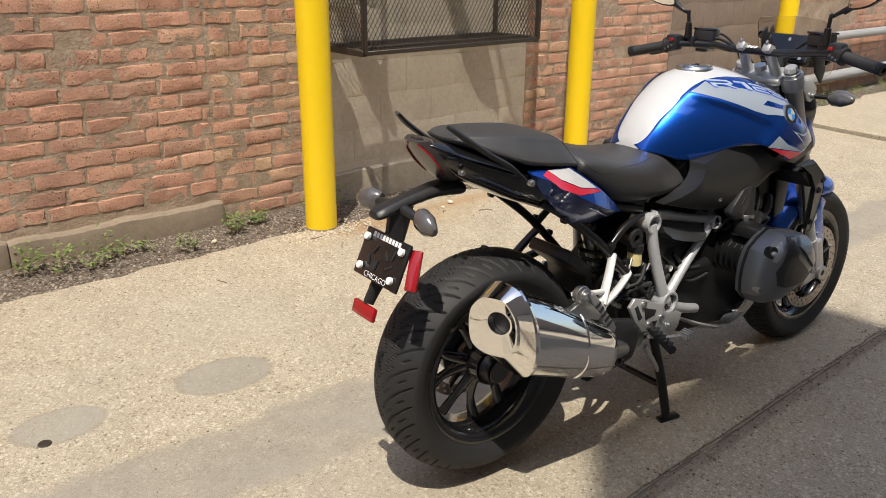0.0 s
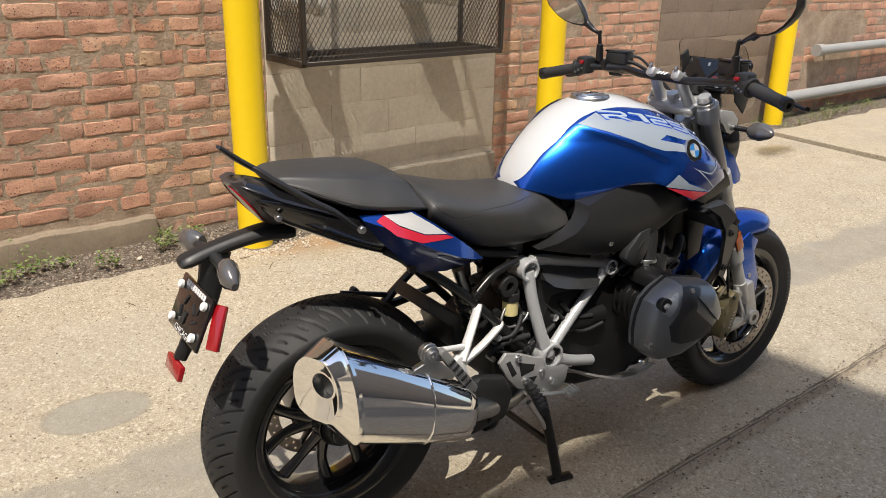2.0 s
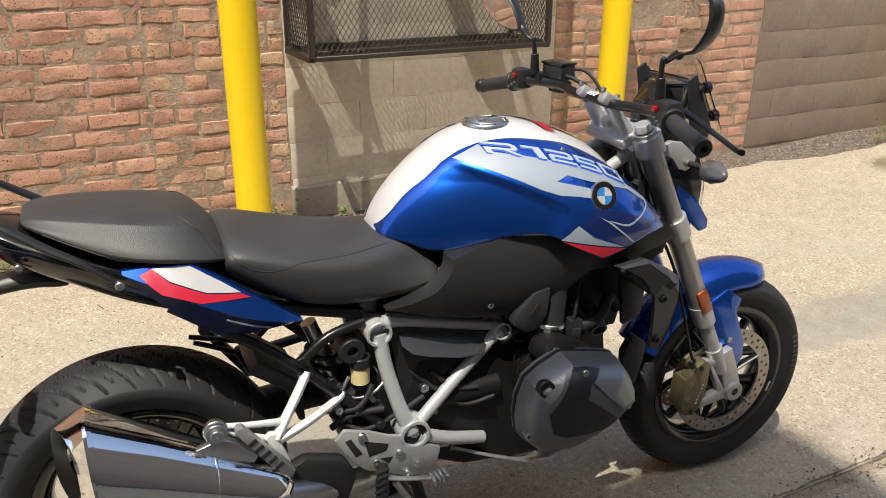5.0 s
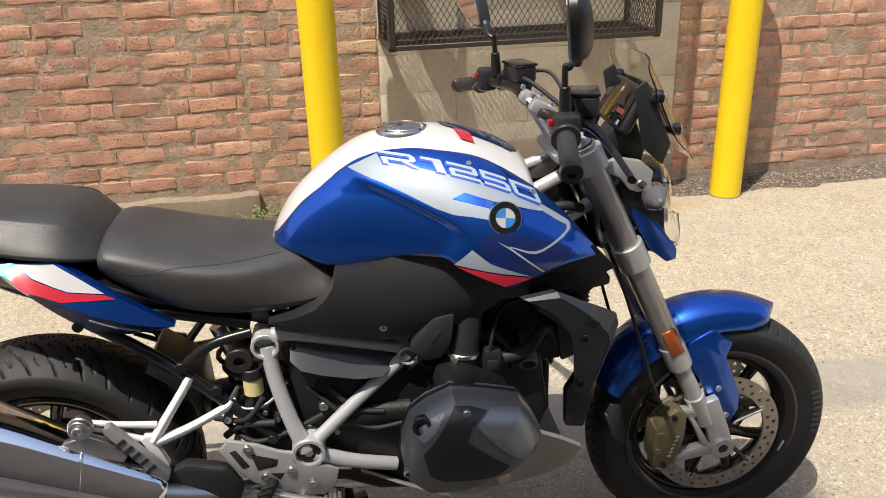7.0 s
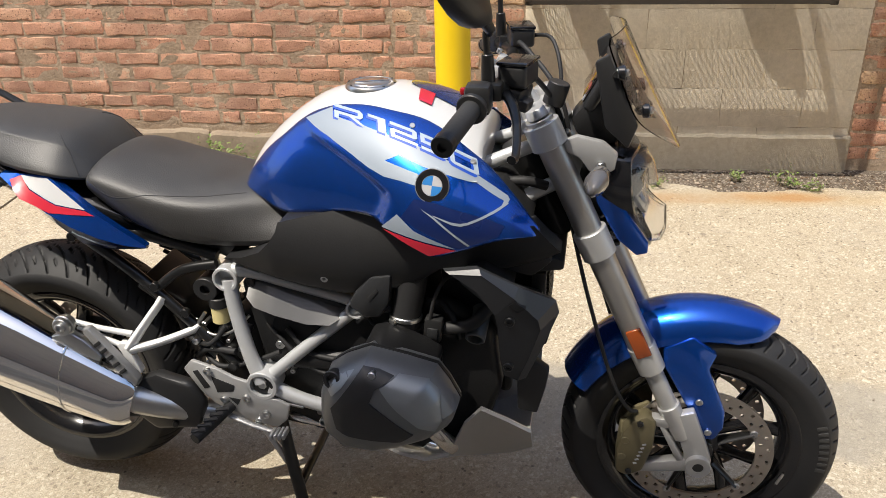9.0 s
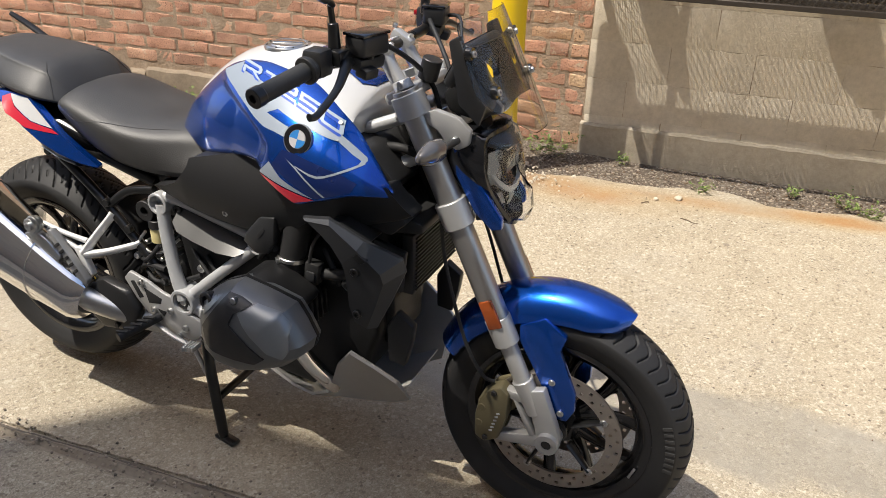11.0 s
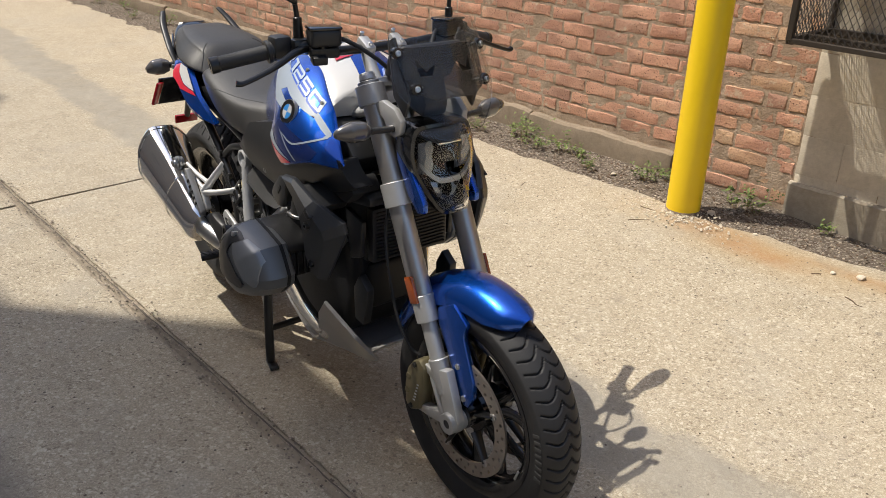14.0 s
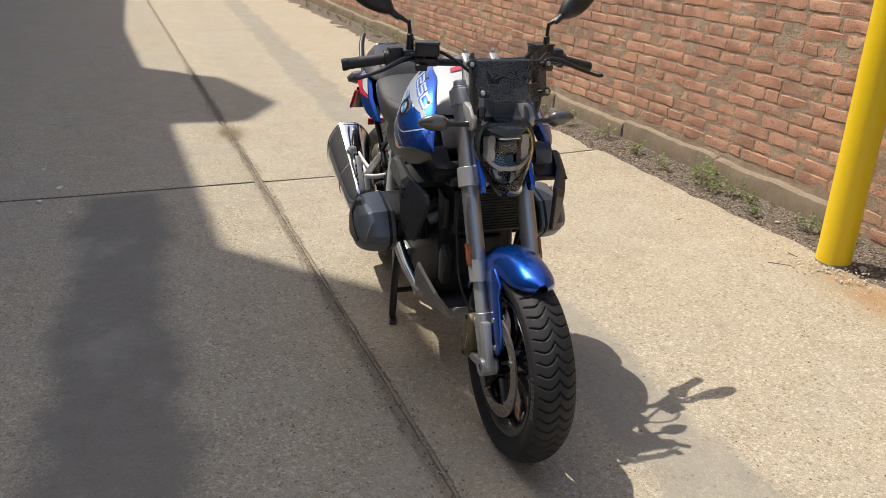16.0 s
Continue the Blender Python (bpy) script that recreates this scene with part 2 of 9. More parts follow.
def concrete(name, lane):
    """Exposed-aggregate alley concrete with worn grey tracks, stains and specks."""
    n = Nodes(name)
    p = n.position()
    grit = n.voronoi(p, 290, "Color")
    gritd = n.voronoi(p, 290)
    peb = n.voronoi(p, 60, "Color")
    pebd = n.voronoi(p, 60)
    fine = n.noise(p, 420, 3, 0.7)
    mid = n.noise(p, 5, 8, 0.72)
    big = n.noise(p, 0.9, 6, 0.6)
    lows = {"camera": ((0.33, 0.286, 0.216), (0.42, 0.365, 0.278), (0.50, 0.437, 0.335))}.get(lane, ((0.335, 0.280, 0.200), (0.43, 0.365, 0.268), (0.52, 0.447, 0.338)))
    base = n.ramp(mid, [(0.30, lows[0]), (0.5, lows[1]), (0.72, lows[2])])
    # sand grains, then single dark and pale stones
    base = n.mix(0.50, base, n.ramp(grit, [(0.05, (0.16, 0.125, 0.085)), (0.28, (0.35, 0.29, 0.20)), (0.60, (0.48, 0.41, 0.30)), (0.92, (0.80, 0.72, 0.58))]))
    stone = n.math("MULTIPLY", n.ramp(pebd, [(0.17, 1.0), (0.24, 0.0)]), n.ramp(peb, [(0.56, 0.0), (0.60, 0.9)]))
    base = n.mix(stone, base, n.ramp(peb, [(0.42, (0.06, 0.045, 0.033)), (0.60, (0.20, 0.14, 0.09)), (0.72, (0.40, 0.33, 0.25)), (0.9, (0.70, 0.64, 0.54))]))
    coarse = n.voronoi(p, 115, "Color")
    base = n.mix(n.ramp(coarse, [(0.10, 0.55), (0.22, 0.0)]), base, (0.15, 0.115, 0.08))
    base = n.mix(n.ramp(coarse, [(0.74, 0.0), (0.86, 0.55)]), base, (0.74, 0.67, 0.54))
    speck = n.math("MULTIPLY", n.ramp(n.voronoi(p, 26), [(0.085, 1.0), (0.13, 0.0)]), n.ramp(n.voronoi(p, 26, "Color"), [(0.52, 0.0), (0.55, 0.9)]))
    base = n.mix(speck, base, (0.085, 0.062, 0.045))
    base = n.mix(n.math("MULTIPLY", fine, 0.3), base, (0.42, 0.37, 0.30), "MULTIPLY")
    # bands along the alley: worn, smoother grey by the wall, darker in the camera lane
    sep = n.add("ShaderNodeSeparateXYZ")
    n.link(p, sep.inputs[0])
    v = n.math("ADD", n.math("MULTIPLY", sep.outputs[0], -0.0732), n.math("MULTIPLY", sep.outputs[1], 0.9973))
    u = n.math("ADD", n.math("MULTIPLY", sep.outputs[0], 0.9973), n.math("MULTIPLY", sep.outputs[1], 0.0732))
    wob = n.math("MULTIPLY", n.math("SUBTRACT", n.noise(p, 2.3, 6, 0.65), 0.5), 0.34)
    vw = n.math("ADD", n.math("ADD", v, n.math("MULTIPLY", u, 0.05)), wob)

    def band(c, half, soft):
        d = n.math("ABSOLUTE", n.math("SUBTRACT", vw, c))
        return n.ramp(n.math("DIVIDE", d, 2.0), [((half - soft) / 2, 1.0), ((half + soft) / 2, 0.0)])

    if lane == "wall":
        track = n.math("MULTIPLY", band(0.475, 0.16, 0.03), n.ramp(mid, [(0.2, 0.45), (0.7, 1.0)]))
        base = n.mix(n.math("MULTIPLY", track, 0.90), base, n.mix(n.noise(p, 9, 8, 0.75), (0.15, 0.135, 0.11), (0.40, 0.365, 0.305)))
        near = band(-0.02, 0.34, 0.12)
        base = n.mix(n.math("MULTIPLY", near, 0.18), base, n.mix(mid, (0.25, 0.225, 0.185), (0.38, 0.345, 0.285)))
        for cx, cy, rx, ry in ((-1.93, 0.90, 0.17, 0.115), (-2.47, 0.89, 0.14, 0.10)):
            dx = n.math("DIVIDE", n.math("SUBTRACT", sep.outputs[0], cx), rx)
            dy = n.math("DIVIDE", n.math("SUBTRACT", sep.outputs[1], cy), ry)
            r2 = n.math("ADD", n.math("MULTIPLY", dx, dx), n.math("MULTIPLY", dy, dy))
            r2 = n.math("ADD", r2, n.math("MULTIPLY", wob, 1.4))
            spot = n.ramp(n.math("DIVIDE", r2, 4.0), [(0.21, 1.0), (0.26, 0.0)])
            rim = n.ramp(n.math("DIVIDE", r2, 4.0), [(0.19, 0.0), (0.235, 1.0), (0.28, 0.0)])
            base = n.mix(n.math("MULTIPLY", spot, 0.75), base, n.mix(mid, (0.22, 0.205, 0.165), (0.36, 0.335, 0.28)))
            base = n.mix(n.math("MULTIPLY", rim, 0.35), base, (0.20, 0.17, 0.13))
        # rust runs at the slab edge below the cage
        for cu, cv, ru, rv, power in ((-0.45, 2.00, 0.42, 0.13, 0.75), (0.30, 2.10, 0.55, 0.07, 0.55), (0.80, 2.14, 0.30, 0.07, 0.85)):
            dx = n.math("DIVIDE", n.math("SUBTRACT", u, cu), ru)
            dy = n.math("DIVIDE", n.math("SUBTRACT", v, cv), rv)
            r2 = n.math("ADD", n.math("ADD", n.math("MULTIPLY", dx, dx), n.math("MULTIPLY", dy, dy)), n.math("MULTIPLY", wob, 3.0))
            rust = n.math("MULTIPLY", n.ramp(n.math("DIVIDE", r2, 4.0), [(0.0, 1.0), (0.28, 0.0)]), n.ramp(mid, [(0.35, 0.3), (0.6, 1.0)]))
            halo = n.ramp(n.math("DIVIDE", r2, 12.0), [(0.0, 0.5), (0.30, 0.0)])
            base = n.mix(n.math("MULTIPLY", halo, power), base, (0.40, 0.27, 0.12))
            base = n.mix(n.math("MULTIPLY", rust, power), base, (0.36, 0.175, 0.055))
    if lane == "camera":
        # one darker band along this lane, starting at u = -2.84
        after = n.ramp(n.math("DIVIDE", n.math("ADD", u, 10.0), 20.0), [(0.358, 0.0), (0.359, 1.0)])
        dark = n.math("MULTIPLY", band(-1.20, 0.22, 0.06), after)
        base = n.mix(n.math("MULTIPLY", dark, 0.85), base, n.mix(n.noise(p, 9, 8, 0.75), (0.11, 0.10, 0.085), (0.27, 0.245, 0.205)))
    blot = n.ramp(n.noise(p, 3.2, 7, 0.7), [(0.58, 0.0), (0.72, 1.0)])
    base = n.mix(n.math("MULTIPLY", blot, 0.42), base, (0.22, 0.19, 0.155))
    drip = n.math("MULTIPLY", n.ramp(n.voronoi(p, 3.4), [(0.035, 1.0), (0.06, 0.0)]), n.ramp(big, [(0.45, 0.0), (0.6, 1.0)]))
    base = n.mix(n.math("MULTIPLY", drip, 0.55), base, (0.10, 0.085, 0.07))
    base = n.mix(n.math("MULTIPLY", big, 0.25), base, (0.55, 0.49, 0.39), "MULTIPLY")
    # smooth grey cement left where the stones are covered or worn flat
    worn = n.math("MULTIPLY", n.ramp(n.noise(p, 1.3, 8, 0.68), [(0.50, 0.0), (0.60, 1.0)]), n.ramp(fine, [(0.3, 0.35), (0.6, 1.0)]))
    base = n.mix(n.math("MULTIPLY", worn, 0.48 if lane == "camera" else 0.30), base, n.mix(n.noise(p, 14, 7, 0.75), (0.26, 0.235, 0.195), (0.44, 0.405, 0.34)))
    base = n.mix(1.0, base, (0.86, 0.875, 0.885) if lane == "camera" else (0.93, 0.95, 0.965), "MULTIPLY")
    n.set(base, 0.9, 0)
    h = n.math("ADD", n.math("MULTIPLY", gritd, -0.6), n.math("ADD", n.math("MULTIPLY", fine, 0.5), n.math("MULTIPLY", stone, 0.6)))
    n.bump(h, 0.45, 0.003)
    return n.mat


def soil():
    n = Nodes("gravelly_soil")
    p = n.position()
    col = n.ramp(n.noise(p, 26, 7, 0.7), [(0.3, (0.05, 0.038, 0.027)), (0.5, (0.12, 0.094, 0.070)), (0.75, (0.23, 0.19, 0.145))])
    bits = n.voronoi(p, 120, "Color")
    col = n.mix(n.ramp(bits, [(0.7, 0.0), (0.78, 0.7)]), col, (0.36, 0.32, 0.27))
    n.set(col, 0.95, 0)
    n.bump(n.noise(p, 70, 6, 0.7), 0.9, 0.015)
    return n.mat


def brick_mat(name, source, buff=0.0):
    """Old common brick: red to brown and buff, each its own shade, fire-flashed, pitted and smeared with mortar."""
    n = Nodes(name)
    rnd = n.add("ShaderNodeObjectInfo").outputs["Random"] if source == "object" else n.add("ShaderNodeNewGeometry").outputs["Random Per Island"]
    p = n.position()
    if buff:
        tone = n.ramp(rnd, [(0.0, (0.42, 0.24, 0.11)), (0.2, (0.55, 0.42, 0.25)), (0.4, (0.50, 0.21, 0.11)), (0.6, (0.60, 0.45, 0.26)), (0.8, (0.47, 0.17, 0.10)), (1.0, (0.52, 0.34, 0.20))])
    else:
        tone = n.ramp(rnd, [(0.0, (0.43, 0.180, 0.110)), (0.14, (0.58, 0.270, 0.170)), (0.28, (0.44, 0.185, 0.115)), (0.44, (0.62, 0.300, 0.190)), (0.56, (0.29, 0.140, 0.100)), (0.68, (0.54, 0.225, 0.135)), (0.80, (0.62, 0.350, 0.225)), (0.90, (0.38, 0.165, 0.110)), (1.0, (0.58, 0.265, 0.165))])
    tone = n.mix(0.34, tone, (0.66, 0.44, 0.32))
    mid = n.noise(p, 11, 6, 0.65)
    fine = n.noise(p, 120, 6, 0.75)
    grain = n.noise(p, 330, 3, 0.7)
    col = n.mix(n.ramp(mid, [(0.46, 0.0), (0.68, 0.5)]), tone, (0.60, 0.37, 0.245))
    # darker flashed bands that cross some bricks
    flash = n.ramp(n.noise(p, 4.3, 3, 0.5), [(0.50, 0.0), (0.62, 0.42)])
    col = n.mix(flash, col, (0.24, 0.115, 0.080))
    col = n.mix(n.math("MULTIPLY", n.ramp(fine, [(0.30, 1.0), (0.50, 0.0)]), 0.75), col, (0.15, 0.068, 0.045))
    col = n.mix(n.math("MULTIPLY", n.ramp(grain, [(0.52, 0.0), (0.75, 1.0)]), 0.40), col, (0.62, 0.40, 0.27))
    smear = n.ramp(n.noise(p, 9.0, 10, 0.80), [(0.575, 0.0), (0.625, 0.85)])
    col = n.mix(smear, col, n.mix(fine, (0.42, 0.33, 0.23), (0.62, 0.51, 0.38)))
    soot = n.ramp(n.noise(p, 1.7, 7, 0.72), [(0.50, 0.0), (0.72, 0.55)])
    col = n.mix(soot, col, (0.25, 0.155, 0.110))
    pit = n.voronoi(p, 90)
    hole = n.math("MULTIPLY", n.ramp(n.voronoi(p, 58), [(0.13, 1.0), (0.25, 0.0)]), n.ramp(n.noise(p, 7, 3), [(0.47, 0.0), (0.56, 1.0)]))
    col = n.mix(n.math("MULTIPLY", hole, 0.85), col, (0.075, 0.042, 0.030))
    n.set(col, 0.92, 0)
    h = n.math("ADD", n.math("MULTIPLY", fine, 0.8), n.math("ADD", n.math("MULTIPLY", mid, 0.7), n.math("MULTIPLY", pit, 0.4)))
    n.bump(n.math("SUBTRACT", h, n.math("MULTIPLY", hole, 0.6)), 0.6, 0.006)
    return n.mat


def mortar():
    n = Nodes("old_mortar")
    p = n.position()
    f = n.noise(p, 75, 7, 0.75)
    col = n.ramp(n.noise(p, 6, 7, 0.7), [(0.30, (0.27, 0.195, 0.135)), (0.5, (0.41, 0.31, 0.22)), (0.7, (0.55, 0.44, 0.33))])
    col = n.mix(n.math("MULTIPLY", n.ramp(f, [(0.35, 1.0), (0.6, 0.0)]), 0.5), col, (0.17, 0.125, 0.09))
    soot = n.ramp(n.noise(p, 1.7, 7, 0.72), [(0.50, 0.0), (0.72, 0.5)])
    col = n.mix(soot, col, (0.20, 0.145, 0.105))
    n.set(col, 0.95, 0)
    n.bump(n.math("ADD", f, n.math("MULTIPLY", n.noise(p, 22, 5, 0.7), 1.5)), 0.8, 0.010)
    return n.mat


def block_mat(name, low, high, source="object"):
    n = Nodes(name)
    p = n.position()
    rnd = n.add("ShaderNodeObjectInfo").outputs["Random"]
    f = n.noise(p, 110, 5, 0.7)
    mid = n.noise(p, 6, 6, 0.65)
    col = n.mix(mid, low, high)
    col = n.mix(n.math("MULTIPLY", rnd, 0.12), col, (0.75, 0.72, 0.7), "MULTIPLY")
    grime = n.ramp(n.noise(p, 38, 8, 0.75), [(0.35, 0.35), (0.6, 0.0)])
    col = n.mix(grime, col, tuple(c * 0.6 for c in low))
    stain = n.ramp(n.noise(p, 2.6, 7, 0.7), [(0.52, 0.0), (0.75, 0.5)])
    col = n.mix(stain, col, tuple(c * 0.55 for c in low))
    chalk = n.ramp(n.noise(p, 16, 8, 0.75), [(0.66, 0.0), (0.75, 0.5)])
    col = n.mix(chalk, col, tuple(min(0.6, c * 1.5) for c in high))
    n.set(col, 0.9, 0)
    n.bump(n.math("ADD", f, n.math("MULTIPLY", n.voronoi(p, 150), 0.6)), 0.28, 0.004)
    return n.mat


def leaf_mat(name, a, b):
    n = Nodes(name)
    rnd = n.add("ShaderNodeNewGeometry").outputs["Random Per Island"]
    n.set(n.mix(rnd, a, b), 0.6, 0)
    return n.mat


M["yellow"] = yellow_post()
M["concrete_wall_side"] = concrete("alley_concrete_by_wall", "wall")
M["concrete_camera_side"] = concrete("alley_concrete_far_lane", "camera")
M["concrete_coarse"] = concrete("coarse_apron_concrete", "apron")
M["soil"] = soil()
M["brick"] = brick_mat("common_brick", "object")
M["brick_far"] = brick_mat("common_brick_rest", "island")
M["brick_patch"] = brick_mat("rebuilt_buff_brick", "island", 1.0)
M["mortar"] = mortar()
M["plinth"] = block_mat("weathered_plinth_concrete", (0.20, 0.155, 0.11), (0.35, 0.28, 0.20))
M["block"] = block_mat("tan_block", (0.54, 0.475, 0.37), (0.66, 0.59, 0.475))
M["infill_footing"] = block_mat("rough_tan_footing", (0.33, 0.28, 0.21), (0.50, 0.44, 0.345))
M["block_brown"] = block_mat("brown_painted_block", (0.20, 0.15, 0.112), (0.27, 0.205, 0.155))
M["cage"] = simple("dark_bronze_cage_paint", (0.045, 0.036, 0.028), 0.5, 0.3, 0.2, bump=0.1)
M["pipe"] = simple("grey_conduit_paint", (0.32, 0.32, 0.31), 0.55, 0.1, 0.15, bump=0.1)
M["leaf"] = leaf_mat("weed_leaf", (0.08, 0.13, 0.025), (0.19, 0.25, 0.06))
M["straw"] = leaf_mat("dry_stem", (0.36, 0.28, 0.15), (0.20, 0.16, 0.08))
M["bark"] = leaf_mat("dead_leaf_and_bark", (0.045, 0.030, 0.020), (0.15, 0.095, 0.055))
M["stone"] = leaf_mat("loose_gravel", (0.10, 0.08, 0.06), (0.42, 0.35, 0.27))
M["opposite"] = block_mat("opposite_facade_plaster", (0.26, 0.22, 0.18), (0.36, 0.31, 0.25))
M["crack"] = simple("dark_crack", (0.12, 0.10, 0.078), 0.95, 0, 0.5, scale=60)
M["tar"] = simple("joint_filler", (0.29, 0.245, 0.185), 0.95, 0, 0.6, scale=60, bump=0.8, bscale=160)

# ---------------------------------------------------------------- helpers for shapes
def mesh_from(name, bm, material, smooth=True, angle=38):
    me = bpy.data.meshes.new(name)
    bmesh.ops.recalc_face_normals(bm, faces=bm.faces)
    bm.to_mesh(me)
    bm.free()
    me.materials.append(material)
    if smooth:
        me.shade_smooth()
        me.set_sharp_from_angle(angle=radians(angle))
    return me


def part(name, bm, material, parent, label="", smooth=True, angle=38):
    """One mesh object under a thing or under a part."""
    ob = new(name, mesh_from(name, bm, material, smooth, angle))
    ob.parent = parent
    if parent is not None:
        ob.matrix_parent_inverse = Matrix.Translation(-Vector(parent.location)) if parent.type == "EMPTY" else Matrix.Identity(4)
    if label:
        ob["label"] = label
    return ob


def thing(name, at, label, category, group="", kind=""):
    ob = new(name)
    ob.empty_display_size = 0.1
    ob.location = at
    return tagged(ob, label, category, group, kind)


def spline(pts, n=6):
    """Catmull-Rom through the points."""
    pts = [Vector(p) for p in pts]
    if len(pts) < 3 or n < 2:
        return pts
    out = []
    for i in range(len(pts) - 1):
        p0, p1, p2, p3 = pts[max(i - 1, 0)], pts[i], pts[i + 1], pts[min(i + 2, len(pts) - 1)]
        for k in range(n):
            t = k / n
            out.append(0.5 * (2 * p1 + (p2 - p0) * t + (2 * p0 - 5 * p1 + 4 * p2 - p3) * t * t + (3 * p1 - p0 - 3 * p2 + p3) * t ** 3))
    return out + [pts[-1]]


def rings(bm, sections, closed=True, caps=True):
    """Skin a row of point rings with quads."""
    rows = [[bm.verts.new(p) for p in s] for s in sections]
    m = len(rows[0])
    for a, b in zip(rows, rows[1:]):
        for i in range(m if closed else m - 1):
            j = (i + 1) % m
            bm.faces.new((a[i], a[j], b[j], b[i]))
    if caps and closed:
        bm.faces.new(rows[0][::-1])
        bm.faces.new(rows[-1])
    return rows


def tube(bm, pts, r, seg=12, smooth=5, flat=1.0, up=(0, 1, 0)):
    """A round (or flattened) bar along a line; r may be a list, one radius a point."""
    raw = [Vector(p) for p in pts]
    path = spline(raw, smooth)
    radii = r if isinstance(r, (list, tuple)) else [r] * len(raw)
    k = (len(path) - 1) / (len(raw) - 1)
    secs = []
    side = None
    for i, p in enumerate(path):
        d = (path[min(i + 1, len(path) - 1)] - path[max(i - 1, 0)]).normalized()
        ref = side if side is not None else Vector(up)
        b = d.cross(ref)
        if b.length < 1e-4:
            b = d.cross(Vector((0.3, 0.5, 0.8)))
        b.normalize()
        side = b.cross(d).normalized()
        f = i / k
        a = min(int(f), len(radii) - 2)
        rr = radii[a] + (radii[a + 1] - radii[a]) * (f - a)
        secs.append([p + side * (rr * math.cos(q)) + b * (rr * flat * math.sin(q)) for q in (2 * math.pi * s / seg for s in range(seg))])
    rings(bm, secs)
    return bm


def cyl(bm, a, b, r, r2=None, seg=20, hole=0.0):
    """A straight drum between two points with slightly broken edges; hole: a dished end."""
    a, b = Vector(a), Vector(b)
    r2 = r if r2 is None else r2
    d = (b - a).normalized()
    u = d.orthogonal().normalized()
    v = d.cross(u)
    e = min(0.0015, (b - a).length * 0.2, r * 0.2)
    L = (b - a).length

    def ring(t, rad):
        return [a + d * t + (u * math.cos(q) + v * math.sin(q)) * rad for q in (2 * math.pi * s / seg for s in range(seg))]

    secs = [ring(0, r - e), ring(e, r), ring(L - e, r2), ring(L, r2 - e)]
    if hole:
        secs = [ring(L * 0.35, hole), ring(0, hole)] + secs + [ring(L, hole), ring(L * 0.65, hole)]
    rings(bm, secs)
    return bm


def prism(bm, poly, y0, y1, bev=0.004, seg=2):
    """A plate cut to an outline in x and z, between two y, with rounded edges."""
    base = bmesh.new()
    lo = [base.verts.new((x, y0, z)) for x, z in poly]
    hi = [base.verts.new((x, y1, z)) for x, z in poly]
    base.faces.new(lo)
    base.faces.new(hi[::-1])
    for i in range(len(poly)):
        j = (i + 1) % len(poly)
        base.faces.new((lo[i], hi[i], hi[j], lo[j]))
    bmesh.ops.recalc_face_normals(base, faces=base.faces)
    if bev:
        bmesh.ops.bevel(base, geom=base.edges[:], offset=bev, segments=seg, affect="EDGES", profile=0.5, clamp_overlap=True)
    merge(bm, base)
    return bm


def merge(bm, other):
    other.verts.index_update()
    vs = [bm.verts.new(v.co) for v in other.verts]
    for f in other.faces:
        try:
            bm.faces.new([vs[v.index] for v in f.verts])
        except ValueError:
            pass
    other.free()


def block(bm, size, m, bev=0.004, seg=2):
    """A box with rounded edges at a pose."""
    base = bmesh.new()
    bmesh.ops.create_cube(base, size=1.0)
    bmesh.ops.scale(base, vec=size, verts=base.verts)
    if bev:
        bmesh.ops.bevel(base, geom=base.edges[:], offset=bev, segments=seg, affect="EDGES", profile=0.5, clamp_overlap=True)
    bmesh.ops.transform(base, matrix=m, verts=base.verts)
    merge(bm, base)
    return bm


def soften(ob, levels=2):
    mod = ob.modifiers.new("round", "SUBSURF")
    mod.levels = mod.render_levels = levels
    return ob


# ---------------------------------------------------------------- the alley: directions along (u) and across (v)
AU, AV = Vector((0.9973, 0.0732, 0)), Vector((-0.0732, 0.9973, 0))
ALLEY = Matrix(((AU.x, AV.x, 0, 0), (AU.y, AV.y, 0, 0), (0, 0, 1, 0), (0, 0, 0, 1)))
WALL_V = 2.56


def rise(v, u=-9.0):
    """The slabs climb a little towards the wall, less so beside the block infill."""
    k = max(0.0, min(1.0, (u + 0.9) / 0.9, (3.8 - u) / 0.8))
    k = k * k * (3 - 2 * k)
    return 0.0 if v < 0.3 else 0.05 * (1 - 0.70 * k) * min(1.0, (v - 0.3) / 1.8) ** 1.3


# ground sheet under everything
bm = bmesh.new()
vs = [-600, -60, -12, -5, -1, 0.3, 1.2, 2.1, 2.5, 3.2, 12, 60, 600]
us = [-600, -60, -25, -12, -6, -3, -1.2, -0.9, -0.7, -0.45, -0.2, 0, 1.5, 3, 3.4, 3.8, 6, 12, 25, 60, 600]
grid = [[bm.verts.new(ALLEY @ Vector((u, v, rise(v, u) - (0.028 if v < 2.0 else 0.014)))) for v in vs] for u in us]
for i in range(len(us) - 1):
    for j in range(len(vs) - 1):
        bm.faces.new((grid[i][j], grid[i + 1][j], grid[i + 1][j + 1], grid[i][j + 1]))
ground = new("ground", mesh_from("ground", bm, M["soil"]))
tagged(ground, "brown gravelly soil under and beside the concrete alley", "ground", kind="structure")


